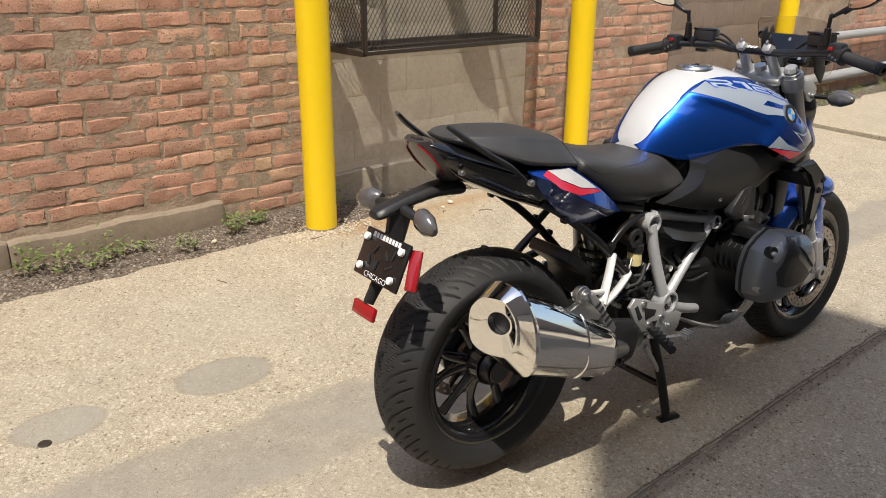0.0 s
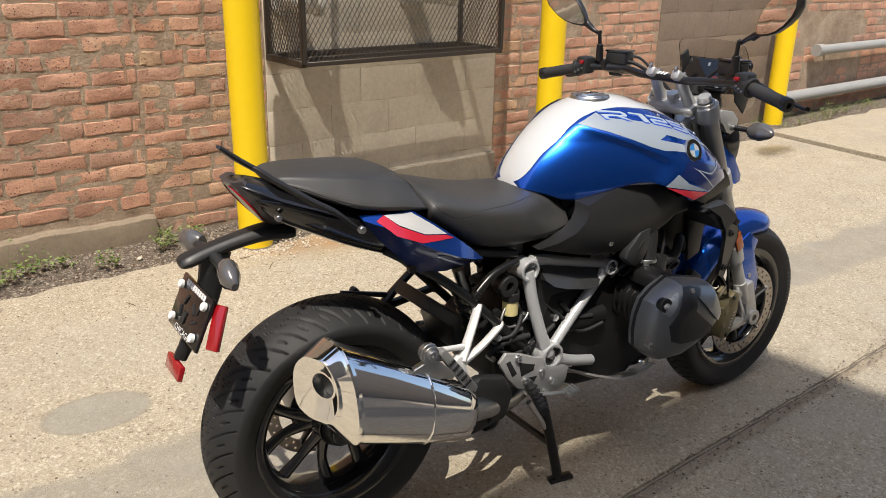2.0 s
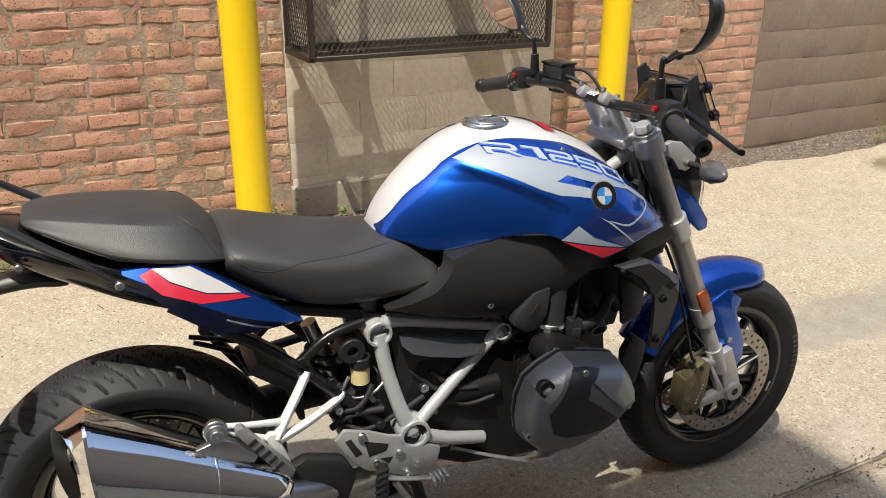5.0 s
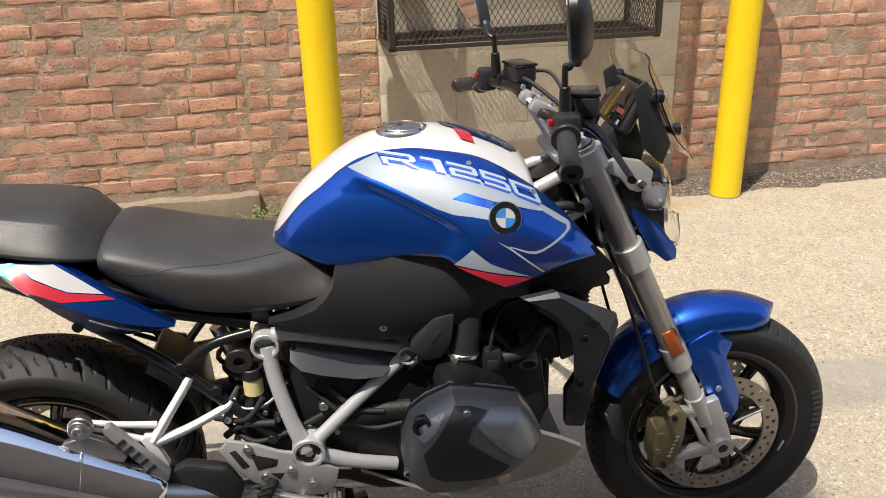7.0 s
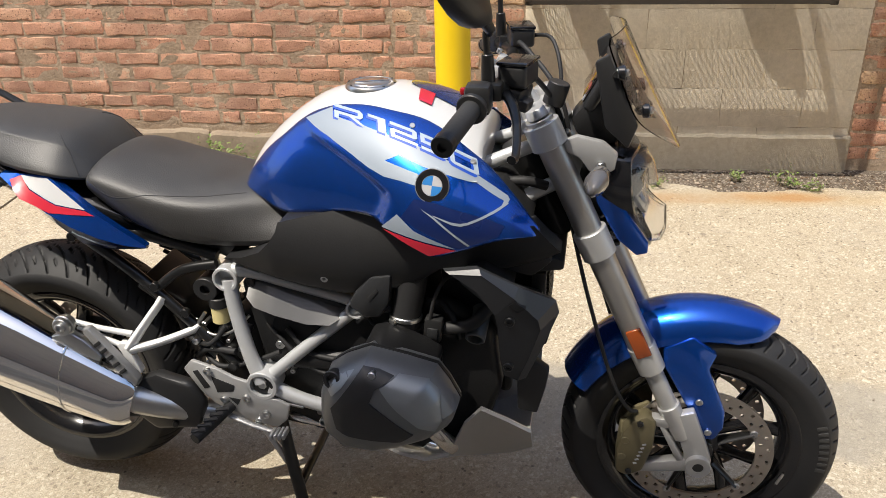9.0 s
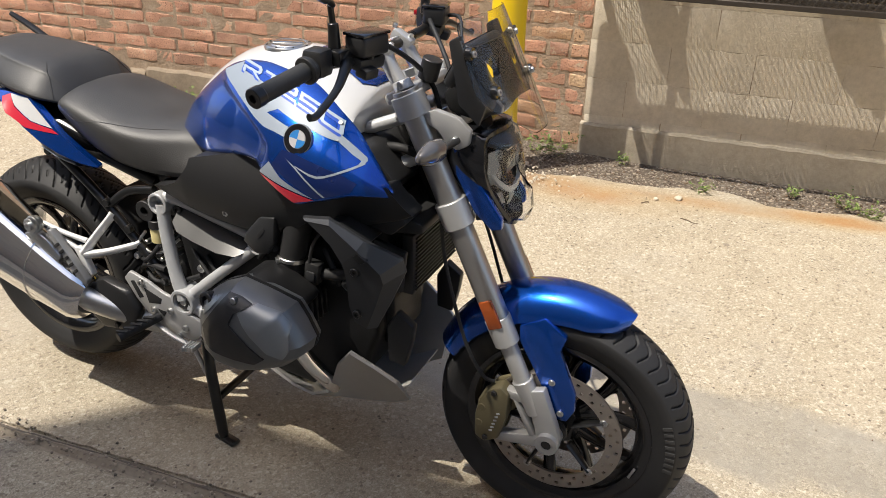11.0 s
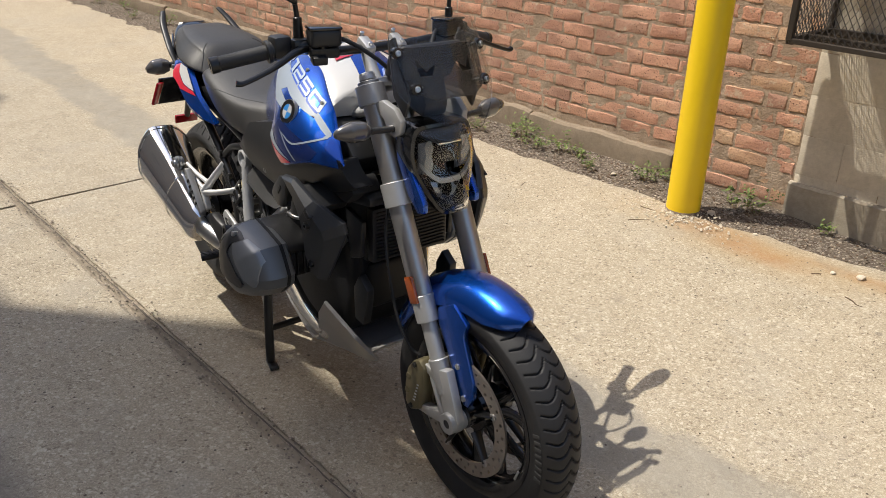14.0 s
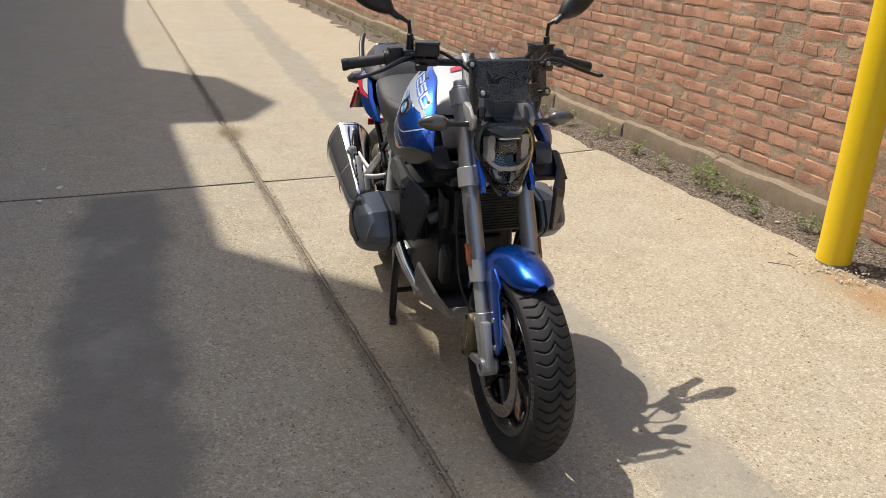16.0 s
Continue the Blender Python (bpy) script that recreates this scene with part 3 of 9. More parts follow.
def slab(name, u0, u1, v0, v1, material, ragged=0.0, lift=0.0, seed=0):
    """One concrete slab of the alley, slightly uneven, with broken edges."""
    bm = bmesh.new()
    nu, nv = max(2, int((u1 - u0) / 0.07)), max(2, int((v1 - v0) / 0.12))
    nu = min(nu, 110) if u0 < -10 or u1 > 10 else min(int((u1 - u0) / 0.028), 260)
    top = []
    for i in range(nu + 1):
        row = []
        for j in range(nv + 1):
            u, v = u0 + (u1 - u0) * i / nu, v0 + (v1 - v0) * j / nv
            if j == nv and ragged:
                v += 0.12 * max(0.0, min(1.0, (u + 0.7) / 0.8, (3.6 - u) / 0.8))
                v += ragged * noise.fractal(Vector((u * 2.3, seed, 0)), 1.0, 2.0, 4) * 1.2 - 0.01
            if j == 0:
                v += 0.007 * noise.noise(Vector((u * 9, seed + 3, 0))) + 0.010 * max(0.0, noise.noise(Vector((u * 24, seed + 5, 0))))
            if i in (0, nu):
                u += 0.007 * noise.noise(Vector((v * 8, seed + 7, i)))
            z = rise(v, u) + lift + 0.004 * noise.noise(Vector((u * 0.8, v * 0.8, seed)))
            if i in (0, nu) or j in (0, nv):
                z -= 0.006
            row.append(bm.verts.new(ALLEY @ Vector((u, v, z))))
        top.append(row)
    for i in range(nu):
        for j in range(nv):
            bm.faces.new((top[i][j], top[i + 1][j], top[i + 1][j + 1], top[i][j + 1]))
    edge = [top[i][0] for i in range(nu + 1)] + [top[nu][j] for j in range(1, nv + 1)] + [top[i][nv] for i in range(nu - 1, -1, -1)] + [top[0][j] for j in range(nv - 1, 0, -1)]
    low = [bm.verts.new(e.co - Vector((0, 0, 0.09))) for e in edge]
    for i in range(len(edge)):
        j = (i + 1) % len(edge)
        bm.faces.new((edge[j], edge[i], low[i], low[j]))
    return mesh_from(name, bm, material, True, 60)


pavement = new("pavement", slab("pavement", -2.895, 3.93, -0.262, 2.13, M["concrete_wall_side"], 0.07, 0, 1))
tagged(pavement, "sunlit tan exposed-aggregate concrete alley slab, stained and worn", "pavement", kind="structure")
for k, (u0, u1, v0, v1, mat, rag, lift) in enumerate((
        (-9.8, -2.91, -0.262, 2.10, "concrete_wall_side", 0.09, 0.002),
        (-16.7, -9.815, -0.262, 2.14, "concrete_wall_side", 0.09, 0.0),
        (-40.0, -16.715, -0.262, 2.2, "concrete_wall_side", 0.09, 0.0),
        (3.96, 10.9, -0.262, 2.12, "concrete_coarse", 0.05, 0.03),
        (10.92, 40.0, -0.262, 2.2, "concrete_wall_side", 0.09, 0.0),
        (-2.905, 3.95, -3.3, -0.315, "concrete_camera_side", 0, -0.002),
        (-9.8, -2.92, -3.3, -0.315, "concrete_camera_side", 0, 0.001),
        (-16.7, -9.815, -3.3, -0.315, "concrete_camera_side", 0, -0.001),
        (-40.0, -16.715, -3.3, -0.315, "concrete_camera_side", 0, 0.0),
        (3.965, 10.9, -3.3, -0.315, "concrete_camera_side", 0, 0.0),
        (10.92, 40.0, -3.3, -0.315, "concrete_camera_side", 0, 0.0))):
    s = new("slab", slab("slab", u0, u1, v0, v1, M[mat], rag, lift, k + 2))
    s.parent = pavement

# gritty filler in the long joint
bm = bmesh.new()
N = 700
row = []
for i in range(N + 1):
    u = -20 + 32 * i / N
    c = -0.288 + 0.006 * noise.noise(Vector((u * 3, 0, 4)))
    w = 0.034 + 0.018 * noise.noise(Vector((u * 6, 2, 0)))
    row.append([bm.verts.new(ALLEY @ Vector((u, c + k * w, -0.004 + (0.006 if k == 0 else -0.010) + 0.004 * noise.noise(Vector((u * 25, k * 9, 1)))))) for k in (-1, -0.4, 0, 0.4, 1)])
for a, b in zip(row, row[1:]):
    for k in range(4):
        bm.faces.new((a[k], b[k], b[k + 1], a[k + 1]))
joint = new("trim_joint", mesh_from("trim_joint", bm, M["tar"]))
bm = bmesh.new()
row = []
for i in range(901):
    u = -20 + 32 * i / 900
    c = -0.284 + 0.008 * noise.noise(Vector((u * 2.2, 0, 4))) + 0.004 * noise.noise(Vector((u * 14, 0, 8)))
    w = 0.0028 + 0.004 * noise.noise(Vector((u * 9, 5, 0)))
    row.append([bm.verts.new(ALLEY @ Vector((u, c + k * max(0.001, w), 0.0045))) for k in (-1, 1)])
for a, b in zip(row, row[1:]):
    bm.faces.new((a[0], b[0], b[1], a[1]))
part("crack", bm, M["crack"], joint)
tagged(joint, "dark gritty filler crumbling in the long slab joint", "joint", kind="structure")

# ---------------------------------------------------------------- the wall (mortar core), with its plinth and the block infills
COURSE, BRICK_L, BRICK_H, GAP = 0.0775, 0.217, 0.0668, 0.0105
INFILLS = ((-0.45, 1.18), (2.86, 4.62))
bm = bmesh.new()
block(bm, (44, 0.30, 3.3), ALLEY @ pose(-8, WALL_V - 0.0005 + 0.15, 1.60), 0)
wall = new("wall_north", mesh_from("wall_north", bm, M["mortar"], False))
tagged(wall, "old red common-brick alley wall with worn mortar", "wall", kind="structure")

# rough cast footing in lengths, its top edge broken
bm = bmesh.new()
for k in range(15):
    u0, u1 = -1.11 - 1.05 * (k + 1), -1.115 - 1.05 * k
    h = 0.160 + 0.012 * math.sin(k * 2.1)
    secs = []
    for i in range(43):
        u = u0 + (u1 - u0) * i / 42
        e, g = noise.fractal(Vector((u * 6, 3.3, k)), 1.0, 2.0, 4), noise.noise(Vector((u * 31, 7, k)))
        end = 0.008 if i in (0, 42) else 0.0
        f = WALL_V - 0.050 + 0.004 * e + 0.003 * g + end + 0.008 * math.sin(k * 1.7)
        zt = h + 0.008 * e + 0.007 * g - end
        secs.append([tuple(ALLEY @ Vector(q)) for q in ((u, WALL_V + 0.01, -0.06), (u, f, -0.06), (u, f + 0.004 * g, zt * 0.35), (u, f + 0.006 * e, zt * 0.7), (u, f + 0.006, zt - 0.014), (u, f + 0.020 + 0.006 * g, zt - 0.002), (u, WALL_V + 0.01, zt + 0.006 * e))])
    rings(bm, secs)
base = new("baseboard", mesh_from("baseboard", bm, M["plinth"], True, 30))
tagged(base, "crumbling low concrete footing along the brick wall", "footing", kind="structure")

# a facade on the other side of the alley, whose roofline shades half of it
bm = bmesh.new()
FV = -4.4
sky_line = []
su, sv = SUN_DIR.dot(AU), SUN_DIR.dot(AV)
for x, y in ((-30, -2.2), (-9.9, -1.53), (-6.96, -1.24), (-6.3, -0.5), (-5.09, -0.11), (-4.47, -0.41), (-4.45, -0.99), (-1.84, -0.77), (-1.15, -0.08), (0.36, 0.03), (0.46, -0.62), (0.75, -2.5)):
    p = Vector((x, y, 0))
    k = (p.dot(AV) - FV) / sv
    sky_line.append((p.dot(AU) - k * su, -k * SUN_DIR.z))
sky_line.append((9.0, sky_line[-1][1]))
front = [bm.verts.new(ALLEY @ Vector((u, FV, z))) for u, z in [(sky_line[0][0], -0.2)] + sky_line + [(9.0, -0.2)]]
back = [bm.verts.new(v.co - AV * 0.35) for v in front]
bm.faces.new(front)
bm.faces.new(back[::-1])
for i in range(len(front)):
    j = (i + 1) % len(front)
    bm.faces.new((front[j], front[i], back[i], back[j]))
south = new("wall_south", mesh_from("wall_south", bm, M["opposite"], False))
tagged(south, "tall plain facade across the alley that shades it", "wall", kind="structure")


# ---------------------------------------------------------------- bollards
def bollard(at, height, label, domed=False):
    t = thing("bollard", (at[0], at[1], rise(2.1, at[0])), label, "bollard", "yellow bollards along the wall")
    z0 = rise(2.1, at[0]) - 0.05
    r = 0.081
    bm = bmesh.new()
    prof = [(r, z0), (r, z0 + 0.06), (r * 0.995, z0 + 0.5), (r, height - 0.05), (r * 0.97, height - 0.015), (r * 0.9, height), (0.01, height + 0.004)]
    secs = [[(at[0] + rr * math.cos(q), at[1] + rr * math.sin(q), z) for q in (2 * math.pi * s / 40 for s in range(40))] for rr, z in prof]
    rings(bm, secs)
    part("sleeve", bm, M["yellow"], t)
    bm = bmesh.new()
    secs = [[(at[0] + rr * math.cos(q), at[1] + rr * math.sin(q), z) for q in (2 * math.pi * k / 40 for k in range(40))] for rr, z in ((r * 1.0, z0 + 0.03), (r * 1.03, z0 + 0.035), (r * 1.035, z0 + 0.048), (r * 1.01, z0 + 0.054))]
    rings(bm, secs)
    part("foot_collar", bm, M["plinth"], t, "ring of dirt and mortar round the foot")
    if domed:
        bm = bmesh.new()
        for k in range(26):
            a, q = k * 2.4, 0.06 * math.sqrt(k / 26)
            bmesh.ops.create_icosphere(bm, subdivisions=1, radius=0.022, matrix=pose(at[0] + q * math.cos(a), at[1] + q * math.sin(a), height + 0.006 + 0.006 * math.sin(k * 3.1)))
        part("concrete_fill", bm, M["block"], t, "rough pale concrete crown")
    return t


bollard((-0.921, 2.06), 1.76, "tall bright yellow plastic-sleeved bollard, scuffed at its foot")
bollard((1.200, 2.324), 1.76, "tall bright yellow plastic-sleeved bollard beside the block infill")
bollard((4.19, 2.68), 1.13, "yellow bollard with a rough concrete top among weeds", True)


# ---------------------------------------------------------------- the motorcycle, x ahead, y to its left
bike = thing("motorcycle", (-0.77, 0, 0), "blue and white naked roadster motorcycle on its centre stand", "motorcycle")


def bolt(a, b, r, parent, material="bolt", seg=14, hole=0.0):
    bm = bmesh.new()
    cyl(bm, a, b, r, seg=seg, hole=hole)
    return part("bolt", bm, M[material], parent)


FA = Vector((0.0, 0, 0.297))
RA = Vector((-1.537, 0, 0.342))


def about(c, r, q, y):
    return Vector((c.x + r * math.cos(q), c.y + y, c.z + r * math.sin(q)))


def revolve(bm, c, profile, seg=96):
    """Spin a closed outline of (radius, y) about the wheel's axle."""
    rows = [[bm.verts.new(about(c, r, 2 * math.pi * s / seg, y)) for r, y in profile] for s in range(seg)]
    m = len(profile)
    for s in range(seg):
        a, b = rows[s], rows[(s + 1) % seg]
        for i in range(m):
            j = (i + 1) % m
            bm.faces.new((a[i], b[i], b[j], a[j]))
    return bm


def tyre_mesh(name, c, R, half, r_in, w_in, groove, seg=900, cols=72):
    """Road tyre with a round tread and moulded grooves; groove(s, w) gives the depth, 0 to 1."""
    prof = []
    side = 0.62
    for i in range(cols + 1):
        a = -1 + 2 * i / cols
        if abs(a) < side:
            w = half * 0.985 * math.sin(a / side * math.pi / 2 * 0.92) / math.sin(math.pi / 2 * 0.92)
            k = w / half
            r = R - (R - (R - 0.30 * half * 1.5)) * abs(k) ** 2.3
            prof.append((r, w, True))
        else:
            t = (abs(a) - side) / (1 - side)
            r0 = R - 0.45 * half
            r = r0 + (r_in - r0) * t
            w = half * (1 + 0.03 * math.sin(math.pi * min(1, t * 1.6))) * (1 - t ** 2.2) + w_in * t ** 2.2
            prof.append((r, math.copysign(w, a), False))
    th = np.arange(seg) * 2 * math.pi / seg
    verts = []
    for i, (r, w, tread) in enumerate(prof):
        dep = np.zeros(seg)
        if tread:
            dep = np.array([groove(t * R, w) for t in th]) * 0.0062
        elif abs(abs(w) - half) < 0.01:
            dep = np.zeros(seg)
        rr = r - dep
        verts.append(np.stack([c.x + rr * np.cos(th), np.full(seg, c.y + w), c.z + rr * np.sin(th)], 1))
    pts = np.concatenate(verts)
    faces = []
    for i in range(len(prof) - 1):
        a, b = i * seg, (i + 1) * seg
        faces += [(a + s, a + (s + 1) % seg, b + (s + 1) % seg, b + s) for s in range(seg)]
    me = bpy.data.meshes.new(name)
    me.from_pydata(pts.tolist(), [], faces)
    me.materials.append(M["rubber"])
    me.shade_smooth()
    me.set_sharp_from_angle(angle=radians(50))
    return me


def front_groove(s, w):
    P = 2 * math.pi * 0.302 / 56
    a = abs(w) / 0.055
    if a > 0.97:
        return 0.0
    f = 0.020 * math.sin(a * math.pi * 1.15) + 0.024 * a * a
    d = (s + f) % P
    d = min(d, P - d)
    return max(0.0, min(1.0, (0.0036 - 0.0008 * a - d) / 0.0022))


def rear_groove(s, w):
    P = 2 * math.pi * 0.318 / 34
    a = abs(w)
    if a < 0.004 or a > 0.086:
        return 0.0
    off = P * 0.5 if w > 0 else 0.0
    f = 0.105 * (a / 0.086) ** 0.62
    d = (s + f + off) % P
    d = min(d, P - d)
    k = max(0.0, min(1.0, (0.0030 - d) / 0.0014))
    # short sipes between the long sweeps
    d2 = (s + f + off + P * 0.5) % P
    d2 = min(d2, P - d2)
    if (0.016 < a < 0.032) or (0.05 < a < 0.07):
        k = max(k, max(0.0, min(1.0, (0.0026 - d2) / 0.0012)))
    return k


def wheel(name, c, R, half, rim_r, rim_w, groove, discs, spokes, label):
    bm = bmesh.new()
    hw = rim_w
    revolve(bm, c, [(rim_r + 0.006, -hw), (rim_r + 0.004, -hw + 0.006), (rim_r - 0.012, -hw + 0.010), (rim_r - 0.022, -hw * 0.45), (rim_r - 0.022, hw * 0.45), (rim_r - 0.012, hw - 0.010), (rim_r + 0.004, hw - 0.006), (rim_r + 0.006, hw), (rim_r - 0.003, hw + 0.001), (rim_r - 0.020, hw - 0.008), (rim_r - 0.036, hw * 0.4), (rim_r - 0.036, -hw * 0.4), (rim_r - 0.020, -hw + 0.008), (rim_r - 0.003, -hw - 0.001)], 120)
    w = part(name, bm, M["black_gloss"], bike, label)
    bm = bmesh.new()
    cyl(bm, about(c, 0, 0, -hw * 0.75), about(c, 0, 0, hw * 0.75), 0.052, seg=32)
    cyl(bm, about(c, 0, 0, -hw - 0.02), about(c, 0, 0, hw + 0.02), 0.034, seg=24)
    part("hub", bm, M["black_gloss"], w)
    for k in range(spokes):
        q = 2 * math.pi * k / spokes + 0.2
        lean = 0.10 if k % 2 else -0.10
        bm = bmesh.new()
        a = [about(c, 0.045, q - lean * 1.8, 0), about(c, 0.12, q - lean * 0.6, hw * 0.12), about(c, rim_r - 0.03, q + lean * 0.5, 0)]
        tube(bm, a, [0.013, 0.009, 0.012], 10, 5, flat=1.5)
        part("spoke", bm, M["black_gloss"], w)
    t = new("tyre", tyre_mesh("tyre", c, R, half, rim_r + 0.006, hw - 0.002, groove))
    t.parent, t["label"] = w, "black road tyre with curved tread grooves"
    for y, ro, ri in discs:
        bm = bmesh.new()
        seg, rows = 112, 5
        rad = [ri + (ro - ri) * k / rows for k in range(rows + 1)]
        grid = {}
        for s in range(seg):
            for k, r in enumerate(rad):
                for side in (0, 1):
                    grid[s, k, side] = bm.verts.new(about(c, r, 2 * math.pi * s / seg, y + (side - 0.5) * 0.0062))
        gone = {(s, k) for s in range(seg) for k in range(rows) if (k in (1, 3)) and (s + (k // 2) * 2) % 4 == 0}
        for s in range(seg):
            s2 = (s + 1) % seg
            for k in range(rows):
                if (s, k) in gone:
                    quad = [(s, k), (s2, k), (s2, k + 1), (s, k + 1)]
                    for a, b in zip(quad, quad[1:] + quad[:1]):
                        bm.faces.new((grid[(*a, 0)], grid[(*b, 0)], grid[(*b, 1)], grid[(*a, 1)]))
                    continue
                bm.faces.new((grid[s, k, 0], grid[s2, k, 0], grid[s2, k + 1, 0], grid[s, k + 1, 0]))
                bm.faces.new((grid[s, k, 1], grid[s, k + 1, 1], grid[s2, k + 1, 1], grid[s2, k, 1]))
            for k in (0, rows):
                bm.faces.new((grid[s, k, 0], grid[s2, k, 0], grid[s2, k, 1], grid[s, k, 1]))
        part("brake_disc", bm, M["disc"], w, "drilled steel brake disc")
        for k in range(5):
            bm = bmesh.new()
            q = 2 * math.pi * k / 5 + 0.5
            tube(bm, [about(c, 0.05, q, y * 0.8), about(c, ri + 0.006, q, y)], [0.016, 0.010], 8, 1, flat=0.4)
            part("disc_carrier", bm, M["black_frame"], w)
            bolt(about(c, ri + 0.005, q, y - 0.006), about(c, ri + 0.005, q, y + 0.006), 0.009, w)
    return w


front = wheel("front_wheel", FA, 0.302, 0.062, 0.214, 0.050, front_groove, ((-0.066, 0.160, 0.122), (0.066, 0.160, 0.122)), 10, "black cast front wheel")
rear = wheel("rear_wheel", RA, 0.318, 0.091, 0.214, 0.072, rear_groove, ((0.070, 0.138, 0.105),), 10, "black cast rear wheel lifted just off the ground")
# small wheel weight and pale tyre lettering as plain bars
bm = bmesh.new()
for c, half, q in ((FA, 0.05, -0.35),):
    block(bm, (0.006, 0.004, 0.032), Matrix.Translation(about(c, 0.198, q, -half - 0.002)) @ pose(0, 0, 0, 0, -math.degrees(q), 0), 0.001)
part("wheel_weight", bm, M["steel"], front)
bm = bmesh.new()
for side in (-1,):
    for k in range(8):
        q = 0.34 - k * 0.062
        block(bm, (0.020, 0.0016, 0.009), Matrix.Translation(about(FA, 0.262, q, side * 0.0632)) @ pose(0, 0, 0, 0, -math.degrees(q), 0), 0.0005)
part("tyre_lettering", bm, simple("faded_tyre_lettering", (0.035, 0.035, 0.035), 0.6), front)

# front fork, both legs
FORK_TOP, FORK_END = Vector((-0.370, 0, 1.045)), Vector((-0.040, 0, 0.352))


def fork_at(z):
    t = (z - FORK_TOP.z) / (FORK_END.z - FORK_TOP.z)
    return FORK_TOP + (FORK_END - FORK_TOP) * t


FORK_Y = 0.088
FOOT = ([(-0.064, 0.410), (-0.022, 0.425), (0.012, 0.340), (0.026, 0.300), (0.022, 0.270), (-0.006, 0.262), (-0.028, 0.280), (-0.034, 0.315), (-0.050, 0.360)],
        [(-0.018, 0.302), (-0.010, 0.270), (-0.080, 0.258), (-0.150, 0.250), (-0.160, 0.266), (-0.090, 0.284)],
        [(-0.046, 0.408), (-0.040, 0.382), (-0.080, 0.376), (-0.128, 0.388), (-0.130, 0.405), (-0.085, 0.400)],
        [(-0.094, 0.385), (-0.082, 0.385), (-0.030, 0.296), (-0.046, 0.290)])
for s in (-1, 1):
    off = Vector((0, s * FORK_Y, 0))
    bm = bmesh.new()
    cyl(bm, fork_at(1.05) + off, fork_at(0.555) + off, 0.0272, seg=32)
    leg = part("fork_leg", bm, M["fork"], bike, "satin grey upside-down fork leg")
    bm = bmesh.new()
    cyl(bm, fork_at(0.575) + off, fork_at(0.515) + off, 0.0295, 0.0285, seg=32)
    part("collar", bm, M["cast"], leg)
    bm = bmesh.new()
    cyl(bm, fork_at(1.052) + off, fork_at(1.068) + off, 0.021, 0.019, seg=24)
    part("fork_cap", bm, M["cast"], leg)
    bm = bmesh.new()
    cyl(bm, fork_at(0.53) + off, fork_at(0.36) + off, 0.0198, seg=28)
    part("slider", bm, M["cast"], leg, "pale cast slider tube")
    # axle casting with the caliper arms
    bm = bmesh.new()
    y0, y1 = s * 0.068, s * 0.113
    for plan in FOOT:
        prism(bm, plan, y0 + s * 0.012, y1 - s * 0.008, 0.004)
    cyl(bm, (-0.002, y0, 0.289), (-0.002, y1 + s * 0.004, 0.289), 0.027, seg=28, hole=0.012)
    cyl(bm, fork_at(0.43) + off, fork_at(0.350) + off, 0.0245, 0.020, seg=24)
    part("axle_clamp", bm, M["cast"], leg, "cast aluminium axle clamp")
    bm = bmesh.new()
    cyl(bm, (-0.002, y1 - s * 0.01, 0.289), (-0.002, y1 + s * 0.002, 0.289), 0.013, seg=20)
    part("axle_plug", bm, M["black"], leg)
    # amber reflector
    bm = bmesh.new()
    m = Matrix.Translation(fork_at(0.592) + Vector((0.002, s * (FORK_Y + 0.027), 0))) @ pose(0, 0, 0, 0, -25.5, 0)
    block(bm, (0.032, 0.009, 0.068), m, 0.003)
    part("reflector", bm, M["amber"], leg, "amber side reflector")
    # caliper
    bm = bmesh.new()
    cal = [(-0.148, 0.395), (-0.120, 0.412), (-0.098, 0.395), (-0.100, 0.33), (-0.118, 0.262), (-0.150, 0.244), (-0.176, 0.256), (-0.178, 0.315), (-0.168, 0.365)]
    prism(bm, cal, s * 0.074, s * 0.116, 0.008)
    prism(bm, [(x + 0.004, z) for x, z in cal], s * 0.050, s * 0.062, 0.005)
    prism(bm, [(-0.172, 0.36), (-0.150, 0.37), (-0.150, 0.275), (-0.176, 0.275)], s * 0.052, s * 0.11, 0.004)
    caliper = part("brake_caliper", bm, M["gold"], bike, "olive-gold radial brake caliper")
    for x, z in ((-0.132, 0.392), (-0.148, 0.262)):
        bolt((x, s * 0.110, z), (x, s * 0.121, z), 0.0075, caliper, "black_frame", 6)
    for x, z in ((-0.160, 0.345), (-0.165, 0.30)):
        bolt((x, s * 0.112, z), (x, s * 0.118, z), 0.009, caliper, "gold", 16)
    bm = bmesh.new()
    for k in range(6):
        block(bm, (0.008, 0.0010, 0.0042), Matrix.Translation((-0.1195 - 0.0032 * k, s * 0.1166, 0.338 - 0.0105 * k)) @ pose(0, 0, 0, 0, -18, 0), 0)
    part("lettering_bar", bm, M["frame"], caliper, "pale lettering shown as bars")
    bm = bmesh.new()
    tube(bm, [(-0.30, s * 0.06, 0.82), (-0.262, s * 0.115, 0.70), (-0.205, s * 0.125, 0.52), (-0.165, s * 0.11, 0.43), (-0.140, s * 0.095, 0.408)], 0.0042, 8, 6)
    part("brake_hose", bm, M["rubber"], caliper)
bm = bmesh.new()
cyl(bm, (0, -0.085, 0.297), (0, 0.085, 0.297), 0.012, seg=16)
part("axle", bm, M["steel"], front)

